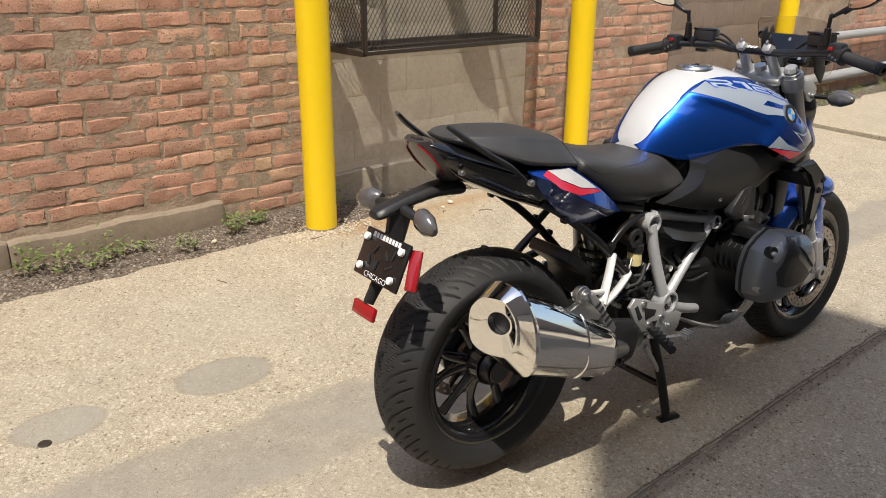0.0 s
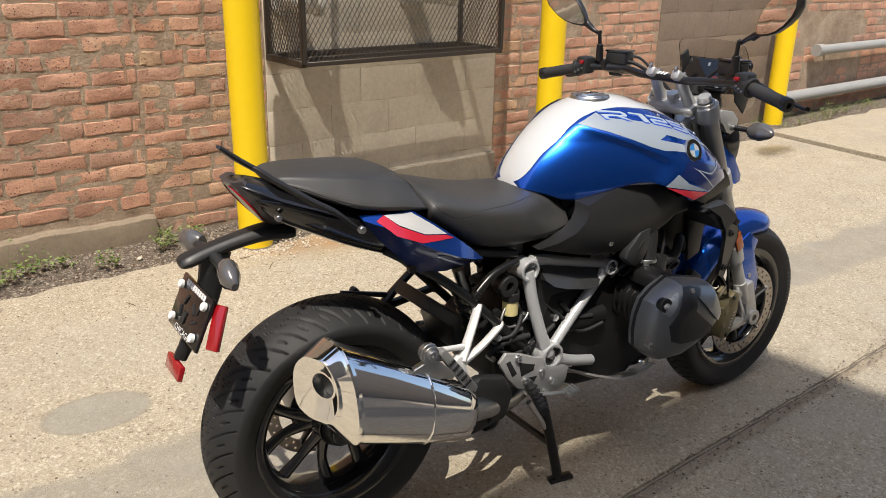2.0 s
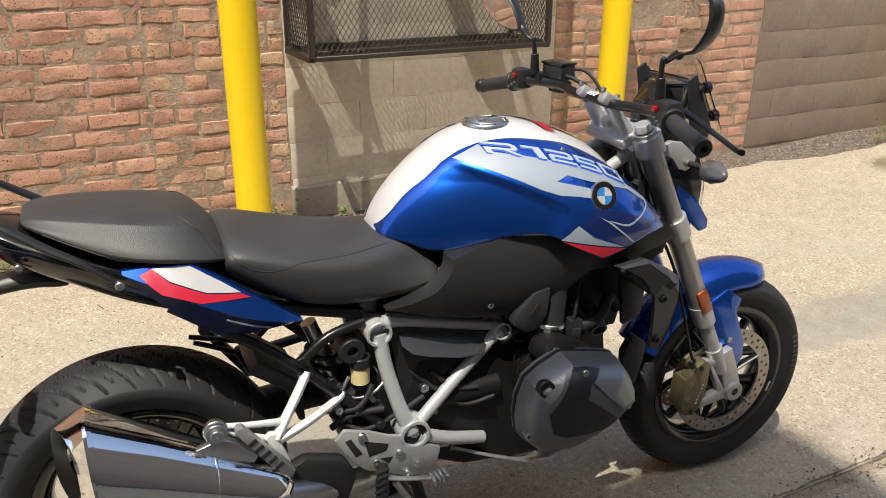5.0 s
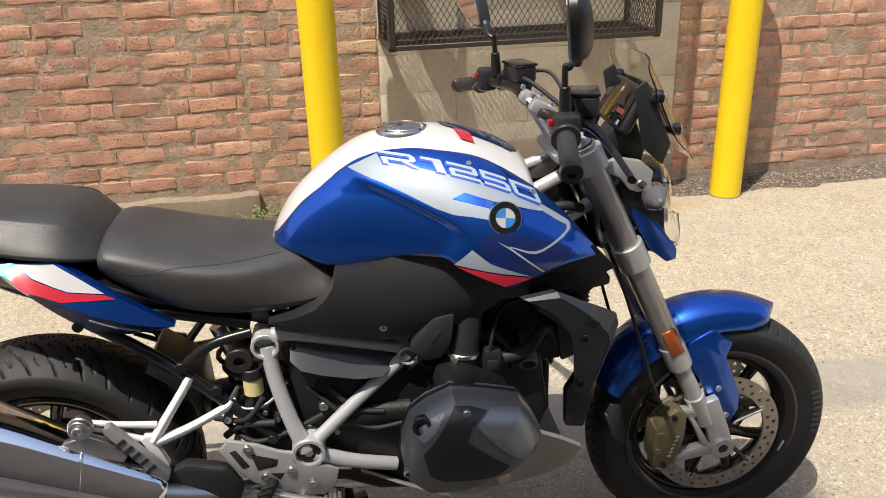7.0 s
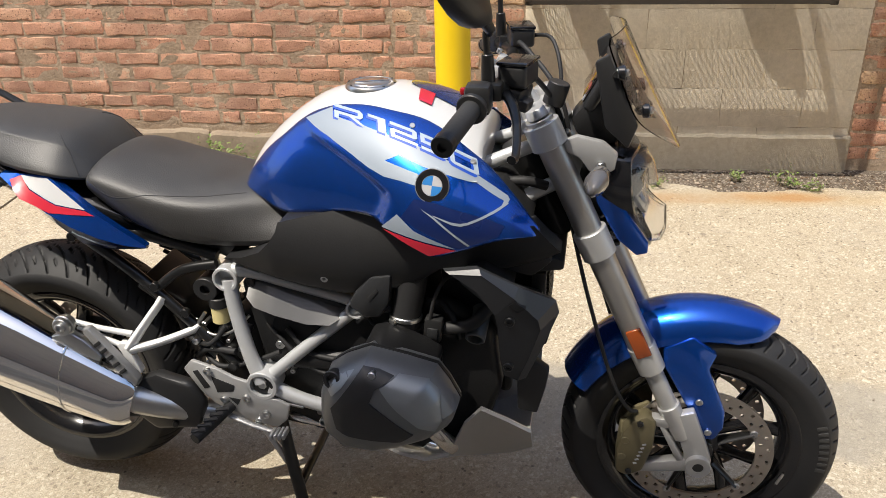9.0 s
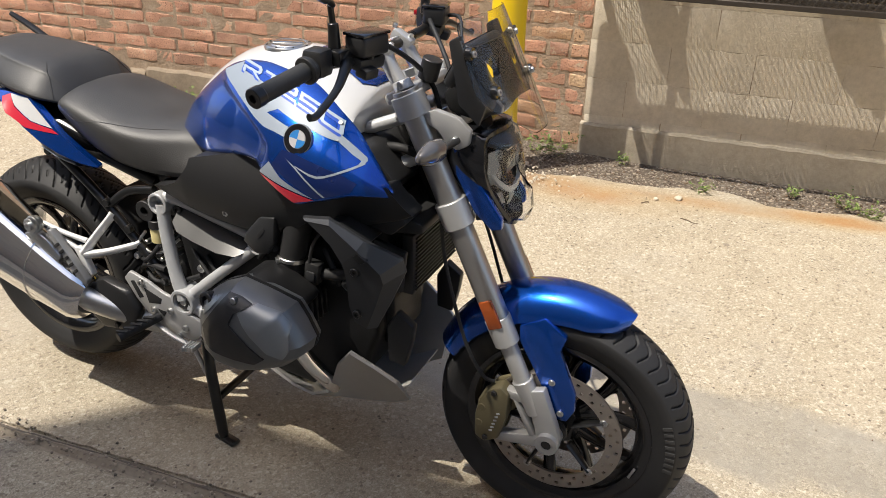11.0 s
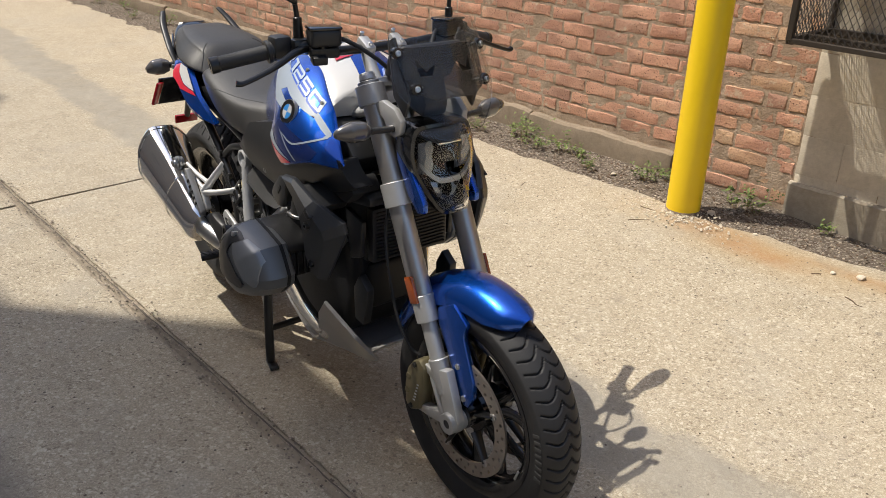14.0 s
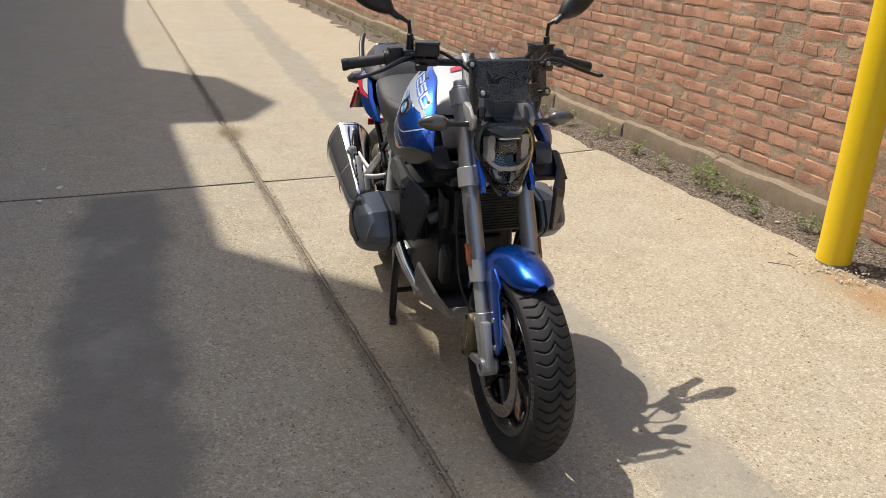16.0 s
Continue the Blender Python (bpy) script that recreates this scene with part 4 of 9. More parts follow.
# yokes
bm = bmesh.new()
for s in (-1, 1):
    cyl(bm, fork_at(0.828) + Vector((0, s * FORK_Y, 0)), fork_at(0.775) + Vector((0, s * FORK_Y, 0)), 0.0345, seg=28)
    for dz in (0.812, 0.792):
        cyl(bm, fork_at(dz) + Vector((0.022, s * (FORK_Y - 0.038), 0)), fork_at(dz) + Vector((0.045, s * (FORK_Y - 0.038), 0)), 0.0075, seg=12)
block(bm, (0.055, 0.15, 0.042), Matrix.Translation(fork_at(0.80) + Vector((-0.012, 0, 0))) @ pose(0, 0, 0, 0, -25.5, 0), 0.008)
lower = part("lower_yoke", bm, M["cast"], bike, "cast silver lower fork yoke")
for s in (-1, 1):
    for dz in (0.814, 0.788):
        c = fork_at(dz) + Vector((0.030, s * (FORK_Y - 0.030), 0))
        block_bm = bmesh.new()
        cyl(block_bm, c, c + Vector((0.012, -s * 0.004, 0.002)), 0.0075, seg=16, hole=0.004)
        part("clamp_bolt", block_bm, M["black_frame"], lower)
bm = bmesh.new()
for s in (-1, 1):
    cyl(bm, fork_at(1.042) + Vector((0, s * FORK_Y, 0)), fork_at(0.998) + Vector((0, s * FORK_Y, 0)), 0.0355, seg=28)
block(bm, (0.085, 0.16, 0.026), Matrix.Translation(fork_at(1.03) + Vector((-0.022, 0, 0.004))) @ pose(0, 0, 0, 0, -25.5, 0), 0.009)
yoke = part("upper_yoke", bm, M["cast"], bike, "cast silver upper fork yoke")
bm = bmesh.new()
cyl(bm, (-0.405, 0, 1.050), (-0.412, 0, 1.068), 0.020, seg=6)
cyl(bm, (-0.345, 0, 0.99), (-0.27, 0, 0.80), 0.032, seg=20)
part("steering_stem", bm, M["steel"], yoke)
for s in (-1, 1):
    bm = bmesh.new()
    tube(bm, [(-0.395, s * 0.052, 1.04), (-0.420, s * 0.050, 1.075), (-0.440, s * 0.046, 1.108)], [0.019, 0.016, 0.017], 14, 4)
    block(bm, (0.052, 0.030, 0.028), pose(-0.445, s * 0.046, 1.118, 0, 28, 0), 0.008)
    r = part("riser", bm, M["cast"], yoke, "silver handlebar riser clamp")
    for dx in (-0.02, 0.018):
        bolt((-0.445 + dx, s * 0.046, 1.130 - dx * 0.5), (-0.441 + dx, s * 0.046, 1.139 - dx * 0.5), 0.0055, r, seg=10)

# front mudguard
bm = bmesh.new()
secs = []
for k in range(25):
    f = k / 24
    q = radians(66 + (152 - 66) * f)
    tip = min(1.0, f / 0.16)
    grow = (0.30 + 0.70 * math.sqrt(max(0.0, 1 - (1 - tip) ** 2))) * (0.86 + 0.14 * min(1.0, f * 2.4))
    hw = 0.073 * grow
    r = 0.334 - 0.010 * (1 - math.sin(math.pi * f))
    arch = []
    for i in range(15):
        a = -1 + 2 * i / 14
        y = hw * math.sin(a * math.pi / 2 * 1.0)
        drop = 0.050 * abs(a) ** 2.6 * (0.75 + 0.25 * math.sin(math.pi * f)) * (0.35 + 0.65 * tip)
        arch.append((r - drop, y))
    outer = [about(FA, rr + 0.018 * (1 - (y / hw) ** 2), q, y) for rr, y in arch]
    inner = [about(FA, rr + 0.018 * (1 - (y / hw) ** 2) - 0.004, q, y * 0.95) for rr, y in reversed(arch)]
    secs.append(outer + inner)
rings(bm, secs)
guard = part("front_mudguard", bm, M["blue"], bike, "metallic blue front mudguard")
for s in (-1, 1):
    bm = bmesh.new()
    lug = [(-0.098, 0.560), (-0.04, 0.592), (0.012, 0.556), (0.000, 0.518), (0.044, 0.415), (0.046, 0.372), (0.030, 0.337), (0.008, 0.337), (-0.012, 0.372), (-0.060, 0.46), (-0.095, 0.520)]
    prism(bm, lug, s * 0.060, s * 0.078, 0.006, 2)
    l = part("mudguard_bracket", bm, M["blue"], guard, "blue bracket plate beside the wheel")
    for x, z in ((0.014, 0.358), (-0.012, 0.435)):
        bolt((x, s * 0.074, z), (x, s * 0.082, z), 0.008, l, hole=0.0035)


# ---------------------------------------------------------------- tank, its panels and livery
def table(rows):
    def f(x):
        if x <= rows[0][0]:
            return rows[0][1]
        for (a, p), (b, q) in zip(rows, rows[1:]):
            if x <= b:
                return p + (q - p) * (x - a) / (b - a)
        return rows[-1][1]
    return f


def eased(rows, n=8):
    pts = spline([(x, v, 0) for x, v in rows], n)
    return table([(p.x, p.y) for p in pts])


tank_top = eased([(-1.005, 0.875), (-0.967, 0.943), (-0.903, 1.007), (-0.83, 1.056), (-0.77, 1.076), (-0.70, 1.083), (-0.64, 1.079), (-0.57, 1.060), (-0.50, 1.030), (-0.44, 0.985), (-0.40, 0.95), (-0.355, 0.905)])
tank_half = eased([(-1.005, 0.060), (-0.95, 0.10), (-0.88, 0.14), (-0.80, 0.175), (-0.70, 0.215), (-0.60, 0.25), (-0.53, 0.258), (-0.47, 0.250), (-0.41, 0.230), (-0.355, 0.198)])
tank_mid = eased([(-1.005, 0.845), (-0.88, 0.86), (-0.70, 0.87), (-0.50, 0.86), (-0.355, 0.84)])
tank_low = eased([(-1.005, 0.872), (-0.95, 0.856), (-0.89, 0.839), (-0.80, 0.858), (-0.708, 0.877), (-0.65, 0.869), (-0.60, 0.842), (-0.557, 0.819), (-0.50, 0.834), (-0.43, 0.853), (-0.355, 0.850)])
tank_line = eased([(-1.005, 0.876), (-0.994, 0.888), (-0.942, 0.948), (-0.892, 0.991), (-0.839, 1.030), (-0.799, 1.048), (-0.754, 1.058), (-0.689, 1.060), (-0.601, 1.047), (-0.537, 1.021), (-0.472, 0.979), (-0.414, 0.926), (-0.355, 0.858)])


def tank_y(x, z):
    zt, zm, w = tank_top(x), tank_mid(x), tank_half(x)
    if z >= zm:
        t = min(1.0, (z - zm) / max(zt - zm, 1e-4))
        return w * math.sqrt(max(0.0, 1 - t * t))
    return w * (1 - 0.10 * ((zm - z) / 0.1) ** 2)


crease = eased([(0.840, -0.664), (0.870, -0.655), (0.900, -0.640), (0.922, -0.634), (0.940, -0.648), (0.965, -0.700), (0.985, -0.750), (1.005, -0.800), (1.03, -0.85)])


def knee(x, z):
    """The scoop that the rider's knees press into, with a rolled edge at its front."""
    d = crease(z) - x
    step = max(0.0, min(1.0, (d + 0.012) / 0.045))
    step = step * step * (3 - 2 * step)
    back = max(0.0, min(1.0, (x + 0.985) / 0.22))
    high = max(0.0, min(1.0, (1.035 - z) / 0.05))
    return 0.016 * step * back * high


bm = bmesh.new()
secs = []
for i in range(49):
    x = -1.003 + 0.528 * i / 48
    ring = []
    for k in range(-18, 19):
        a = k / 18 * math.pi / 2
        z = tank_mid(x) + (tank_top(x) - tank_mid(x)) * math.cos(a)
        y = tank_half(x) * math.sin(a)
        sunk = 0.022 * max(0.0, min(1.0, (tank_line(x) - z) / 0.04))
        foot = tank_mid(x) + (0.955 - tank_mid(x)) * max(0.0, min(1.0, (x + 0.64) / 0.10))
        inset = 0.02 * max(0.0, min(1.0, (x + 0.60) / 0.08))
        ring.append((x, math.copysign(max(0.0, abs(y) * 0.99 - sunk - inset * abs(math.sin(a))), y), max(z - 0.0015, foot)))
    zb = foot - 0.01
    ring += [(x, tank_half(x) * 0.6, zb), (x, 0, zb - 0.01), (x, -tank_half(x) * 0.6, zb)]
    secs.append(ring)
rings(bm, secs)
tank = part("fuel_tank", bm, M["white"], bike, "white fuel tank with a blue stripe", angle=60)


bm = bmesh.new()
prism(bm, [(-0.66, 0.83), (-0.64, 0.945), (-0.52, 0.950), (-0.43, 0.925), (-0.37, 0.86), (-0.42, 0.80)], -0.155, 0.155, 0.012)
part("tank_core", bm, M["black"], tank, "black inner tank shell behind the panels")


def tank_skin(name, lo, hi, x0, x1, material, parent, lift, nx=130, nz=52, side=-1, thick=0.004, label=""):
    """A panel that follows the tank's flank between two height lines."""
    bm = bmesh.new()
    outer, inner = [], []
    for i in range(nx + 1):
        x = x0 + (x1 - x0) * i / nx
        a, b = [], []
        for k in range(nz + 1):
            f = k / nz
            z = lo(x) + (hi(x) - lo(x)) * f
            y = tank_y(x, z) - knee(x, z)
            edge = min(1.0, min(f, 1 - f) * nz / 1.5, min(i, nx - i) / 1.5)
            a.append(bm.verts.new((x, side * (y + lift - thick * 0.7 * (1 - edge)), z)))
            b.append(bm.verts.new((x, side * (y + lift - thick), z)))
        outer.append(a)
        inner.append(b)
    for g in (outer, inner):
        for i in range(nx):
            for k in range(nz):
                bm.faces.new((g[i][k], g[i + 1][k], g[i + 1][k + 1], g[i][k + 1]))
    rim = [(i, 0) for i in range(nx)] + [(nx, k) for k in range(nz)] + [(i, nz) for i in range(nx, 0, -1)] + [(0, k) for k in range(nz, 0, -1)]
    for (i, k), (j, l) in zip(rim, rim[1:] + rim[:1]):
        bm.faces.new((outer[i][k], outer[j][l], inner[j][l], inner[i][k]))
    return part(name, bm, material, parent, label, angle=55)


def cut(poly, step=0.009):
    """Fill an outline in x and z with small triangles."""
    bm = bmesh.new()
    vs = [bm.verts.new((x, 0, z)) for x, z in poly]
    es = [bm.edges.new((a, b)) for a, b in zip(vs, vs[1:] + vs[:1])]
    bmesh.ops.triangle_fill(bm, edges=es, use_beauty=True, use_dissolve=False)
    return finer(bm, step)


def finer(bm, step):
    for _ in range(8):
        long = [e for e in bm.edges if e.calc_length() > step]
        if not long:
            break
        bmesh.ops.subdivide_edges(bm, edges=long, cuts=1)
        bmesh.ops.triangulate(bm, faces=[f for f in bm.faces if len(f.verts) > 3])
    return bm


def on_tank(x, z, lift, side):
    """A place on the side panel, raised along its normal."""
    z = min(z, tank_top(x) - 0.0015)

    def y(a, b):
        b = min(b, tank_top(a) - 0.0004)
        return tank_y(a, b) - knee(a, b) + 0.004

    e = 0.0015
    n = Vector((-(y(x + e, z) - y(x - e, z)) / (2 * e), 1.0, -(y(x, z + e) - y(x, z - e)) / (2 * e))).normalized()
    p = Vector((x, y(x, z), z)) + n * lift
    return (p.x, side * p.y, p.z)


def tank_decal(name, poly, material, parent, lift, side=-1, label=""):
    bm = cut(poly)
    for v in bm.verts:
        v.co = on_tank(v.co.x, v.co.z, lift, side)
    return part(name, bm, material, parent, label, angle=80)


def letters(body, size, squeeze=1.0, shear=0.0, bold=0.0):
    """The outline of some words, as a mesh lying in x and y."""
    cu = bpy.data.curves.new("letters", "FONT")
    cu.body, cu.size, cu.shear, cu.align_x = body, size, shear, "LEFT"
    cu.resolution_u = 3
    cu.offset = bold
    ob = new("letters", cu)
    dg = bpy.context.evaluated_depsgraph_get()
    me = bpy.data.meshes.new_from_object(ob.evaluated_get(dg))
    bpy.data.objects.remove(ob)
    bm = bmesh.new()
    bm.from_mesh(me)
    bpy.data.meshes.remove(me)
    bmesh.ops.triangulate(bm, faces=bm.faces)
    for v in bm.verts:
        v.co.x *= squeeze
    return bm


# wide slanted figures cut from bars: strokes as outlines in a box one unit wide and high
GLYPHS = {
    "R": ([(0.0, 0.0), (0.16, 0.0), (0.16, 0.36), (0.52, 0.36), (0.80, 0.0), (1.0, 0.0), (0.70, 0.38), (0.88, 0.42), (0.96, 0.55), (0.96, 0.84), (0.86, 1.0), (0.0, 1.0), (0.0, 0.80), (0.78, 0.80), (0.80, 0.76), (0.80, 0.60), (0.76, 0.56), (0.0, 0.56)],),
    "1": ([(0.40, 0.0), (0.72, 0.0), (0.72, 1.0), (0.0, 1.0), (0.0, 0.80), (0.40, 0.80)],),
    "2": ([(0.0, 0.0), (1.0, 0.0), (1.0, 0.20), (0.17, 0.20), (0.17, 0.40), (0.90, 0.40), (1.0, 0.50), (1.0, 0.90), (0.90, 1.0), (0.0, 1.0), (0.0, 0.80), (0.83, 0.80), (0.83, 0.60), (0.10, 0.60), (0.0, 0.50)],),
    "5": ([(0.0, 0.0), (0.90, 0.0), (1.0, 0.10), (1.0, 0.52), (0.90, 0.62), (0.17, 0.62), (0.17, 0.80), (1.0, 0.80), (1.0, 1.0), (0.0, 1.0), (0.0, 0.42), (0.83, 0.42), (0.83, 0.20), (0.0, 0.20)],),
    "0": ([(0.10, 0.0), (0.90, 0.0), (1.0, 0.10), (1.0, 1.0), (0.83, 1.0), (0.83, 0.20), (0.17, 0.20), (0.17, 1.0), (0.0, 1.0), (0.0, 0.10)], [(0.0, 1.0), (0.17, 1.0), (0.17, 0.80), (0.83, 0.80), (0.83, 1.0), (0.90, 1.0)]),
}


def model_text(body, f0, f1, material, lift, dx, dz, side, parent):
    """One figure of the model number, laid on the flank panel."""
    bm = bmesh.new()
    for poly in GLYPHS[body]:
        merge(bm, cut(poly, 0.16))
    for v in bm.verts:
        f, h = v.co.x, v.co.z
        f = f0 + (f1 - f0) * (f if side < 0 else 1 - f)
        x = -0.769 + 0.297 * f + dx - 0.009 * h
        tall = 0.018 + 0.005 * f
        z = 1.0385 - 0.020 * f - 0.059 * f ** 2.4 + tall * h + dz
        v.co = on_tank(x, z, lift, side)
    return part("model_number", bm, material, parent, "printed model number on the tank flank", angle=80)


for side in (-1, 1):
    pan = tank_skin("side_panel", tank_low, tank_line, -1.0, -0.357, M["blue"], bike, 0.004, side=side, label="metallic blue tank side panel")
    tank_decal("silver_flash", [(-0.839, 1.027), (-0.804, 1.043), (-0.781, 1.052), (-0.771, 1.041), (-0.734, 1.037), (-0.699, 1.033), (-0.652, 1.0245), (-0.614, 1.0155), (-0.588, 1.0095), (-0.56, 1.000), (-0.532, 0.9885), (-0.501, 0.975), (-0.472, 0.960), (-0.444, 0.941), (-0.419, 0.923), (-0.415, 0.917), (-0.42, 0.910), (-0.427, 0.913), (-0.425, 0.918), (-0.444, 0.930), (-0.474, 0.951), (-0.527, 0.968), (-0.574, 0.981), (-0.623, 0.996), (-0.649, 0.986), (-0.614, 0.978), (-0.581, 0.970), (-0.58, 0.951), (-0.614, 0.957), (-0.648, 0.960), (-0.683, 0.971), (-0.724, 0.989), (-0.774, 1.008)], M["silver_paint"], pan, 0.0005, side)
    tank_decal("navy_field", [(-0.612, 0.893), (-0.585, 0.930), (-0.545, 0.925), (-0.50, 0.912), (-0.45, 0.895), (-0.420, 0.880), (-0.43, 0.862), (-0.50, 0.842), (-0.512, 0.845)], M["navy"], pan, 0.0006, side)
    tank_decal("pin_line", [(-0.416, 0.912), (-0.436, 0.904), (-0.464, 0.8945), (-0.484, 0.888), (-0.498, 0.8855), (-0.514, 0.8885), (-0.549, 0.903), (-0.549, 0.9045), (-0.514, 0.893), (-0.498, 0.8905), (-0.484, 0.8925), (-0.464, 0.899), (-0.436, 0.909), (-0.42, 0.915)], M["silver_paint"], pan, 0.0012, side)
    tank_decal("pin_line", [(-0.572, 0.9145), (-0.545, 0.9005), (-0.48, 0.848), (-0.485, 0.847), (-0.547, 0.8975)], M["silver_paint"], pan, 0.0016, side)
    tank_decal("grey_flash", [(-0.618, 0.899), (-0.585, 0.872), (-0.506, 0.841), (-0.652, 0.868)], M["silver_paint"], pan, 0.0012, side)
    tank_decal("red_flash", [(-0.650, 0.865), (-0.505, 0.838), (-0.557, 0.822)], M["red"], pan, 0.0012, side)
    row = (("R", 0.0, 0.235), ("1", 0.264, 0.444), ("2", 0.425, 0.61), ("5", 0.632, 0.802), ("0", 0.822, 1.0))
    for k, (body, f0, f1) in enumerate(row):
        if side > 0:
            f0, f1 = row[-1][2] - f1, row[-1][2] - f0
        model_text(body, f0, f1, M["mid_blue"], 0.0008, -0.0026, -0.0024, side, pan)
        model_text(body, f0, f1, M["number_silver"], 0.0013, 0.0, 0.0, side, pan)
    # round badge as plain shapes: dark ring, four quarters
    c = Vector((-0.553, 0, 0.952))
    yb = tank_y(c.x, c.z)
    n = Vector((0.06, side * 1.0, 0.42)).normalized()
    right = Vector((1, 0, 0))
    right = (right - n * right.dot(n)).normalized()
    up = n.cross(right) if n.cross(right).z > 0 else right.cross(n)
    o = Vector((c.x, side * (yb + 0.002), c.z)) + n * 0.002

    def badge_disc(r0, r1, h, q0=0.0, q1=2 * math.pi, seg=40):
        bm = bmesh.new()
        m = max(3, int(seg * (q1 - q0) / (2 * math.pi)))
        qs = [q0 + (q1 - q0) * i / m for i in range(m + 1)]
        outer = [bm.verts.new(o + (right * math.cos(q) + up * math.sin(q)) * r1 + n * h) for q in qs]
        low = [bm.verts.new(o + (right * math.cos(q) + up * math.sin(q)) * r1 * 1.01 - n * 0.006) for q in qs]
        if r0 > 0:
            innr = [bm.verts.new(o + (right * math.cos(q) + up * math.sin(q)) * r0 + n * h) for q in qs]
        else:
            mid = bm.verts.new(o + n * h)
        for i in range(m):
            bm.faces.new((outer[i], low[i], low[i + 1], outer[i + 1]))
            if r0 > 0:
                bm.faces.new((outer[i], outer[i + 1], innr[i + 1], innr[i]))
            else:
                bm.faces.new((outer[i], outer[i + 1], mid))
        return bm

    badge = part("round_badge", badge_disc(0, 0.0318, 0.003), M["bolt"], pan, "round badge with blue and white quarters")
    badge.parent = pan
    for r0, r1, h, mat, qs in ((0.0, 0.0303, 0.0037, "black_gloss", None), (0.0, 0.0192, 0.0042, "bolt", None)):
        b = part("badge_ring", badge_disc(r0, r1, h), M[mat], pan)
    for k in range(4):
        part("badge_quarter", badge_disc(0, 0.0184, 0.0047, k * math.pi / 2 - 0.1, (k + 1) * math.pi / 2 - 0.1), M["badge_blue" if k % 2 else "badge_white"], pan)
    bm = bmesh.new()
    for q in (2.35, 1.55, 0.8):
        m = Matrix.Translation(o + (right * math.cos(q) + up * math.sin(q)) * 0.0246 + n * 0.0040)
        block(bm, (0.006, 0.001, 0.006), m @ pose(-22 * -side, 0, 0), 0)
    part("badge_mark", bm, M["ink_white"], pan)
    for x, z in ((-0.607, 1.036), (-0.487, 0.980)):
        y = side * (tank_y(x, z) + 0.004)
        bolt((x, y - side * 0.002, z), (x + 0.001, y + side * 0.002, z + 0.003), 0.0055, pan)

# filler cap
bm = bmesh.new()
cap_at = Vector((-0.722, 0, 1.0800))
prof = [(0.055, -0.012), (0.054, -0.003), (0.051, 0.001), (0.044, 0.0025), (0.0425, 0.000), (0.041, 0.000), (0.038, 0.003), (0.006, 0.0035)]
rings(bm, [[(cap_at.x + r * math.cos(q), r * math.sin(q), cap_at.z + h) for q in (2 * math.pi * s / 48 for s in range(48))] for r, h in prof])
cap = part("filler_cap", bm, M["steel"], tank, "round brushed steel filler cap")
bm = bmesh.new()
block(bm, (0.070, 0.018, 0.004), pose(cap_at.x, 0, cap_at.z + 0.0045, 0, 0, 20), 0.002)
part("latch", bm, M["chrome"], cap)
for k in range(8):
    bm = bmesh.new()
    q = 2 * math.pi * k / 8
    cyl(bm, (cap_at.x + 0.0480 * math.cos(q), 0.0480 * math.sin(q), cap_at.z - 0.001), (cap_at.x + 0.0480 * math.cos(q), 0.0480 * math.sin(q), cap_at.z + 0.0030), 0.0028, seg=8)
    part("screw", bm, M["black_frame"], cap)


def top_decal(name, poly, material, lift):
    """Paint on the crown of the tank, from an outline in x and y."""
    bm = cut([(x, y) for x, y in poly], 0.01)
    for v in bm.verts:
        x, y = v.co.x, v.co.z
        w = tank_half(x)
        z = tank_mid(x) + (tank_top(x) - tank_mid(x)) * math.sqrt(max(0, 1 - (y / w) ** 2))
        v.co = (x, y, z + lift)
    return part(name, bm, material, tank, angle=80)


top_decal("blue_stripe", [(-0.650, 0.075), (-0.640, 0.006), (-0.583, -0.030), (-0.505, -0.050), (-0.485, -0.020), (-0.485, 0.075)], M["blue"], 0.0012)
top_decal("red_block", [(-0.617, -0.012), (-0.585, -0.018), (-0.583, -0.072), (-0.610, -0.066)], M["red"], 0.0018)

# ---------------------------------------------------------------- seats and tail
def lofted(name, rows, material, parent, label="", levels=2, angle=70, profile=None):
    """A cushion or shell from cross sections: x, half width, top, shoulder, bottom, and how square it is."""
    bm = bmesh.new()
    secs = []
    for x, w, zt, zs, zb, wb in rows:
        secs.append([(x, 0, zt), (x, -w * 0.55, zt - (zt - zs) * 0.12), (x, -w * 0.93, zt - (zt - zs) * 0.55), (x, -w, zs), (x, -wb, zb + (zs - zb) * 0.25), (x, -wb * 0.8, zb), (x, 0, zb),
                     (x, wb * 0.8, zb), (x, wb, zb + (zs - zb) * 0.25), (x, w, zs), (x, w * 0.93, zt - (zt - zs) * 0.55), (x, w * 0.55, zt - (zt - zs) * 0.12)])
    rings(bm, secs)
    ob = part(name, bm, material, parent, label, angle=angle)
    return soften(ob, levels)


seat = lofted("rider_seat", [(-1.335, 0.140, 0.905, 0.875, 0.850, 0.12), (-1.325, 0.148, 0.928, 0.885, 0.845, 0.13), (-1.28, 0.158, 0.924, 0.878, 0.815, 0.150), (-1.20, 0.165, 0.900, 0.855, 0.765, 0.160), (-1.12, 0.165, 0.882, 0.835, 0.745, 0.160), (-1.04, 0.150, 0.873, 0.830, 0.742, 0.160), (-0.96, 0.115, 0.878, 0.825, 0.745, 0.155), (-0.905, 0.10, 0.870, 0.82, 0.755, 0.150), (-0.873, 0.10, 0.84, 0.81, 0.78, 0.14)], M["seat"], bike, "black vinyl rider seat with stitched seams")


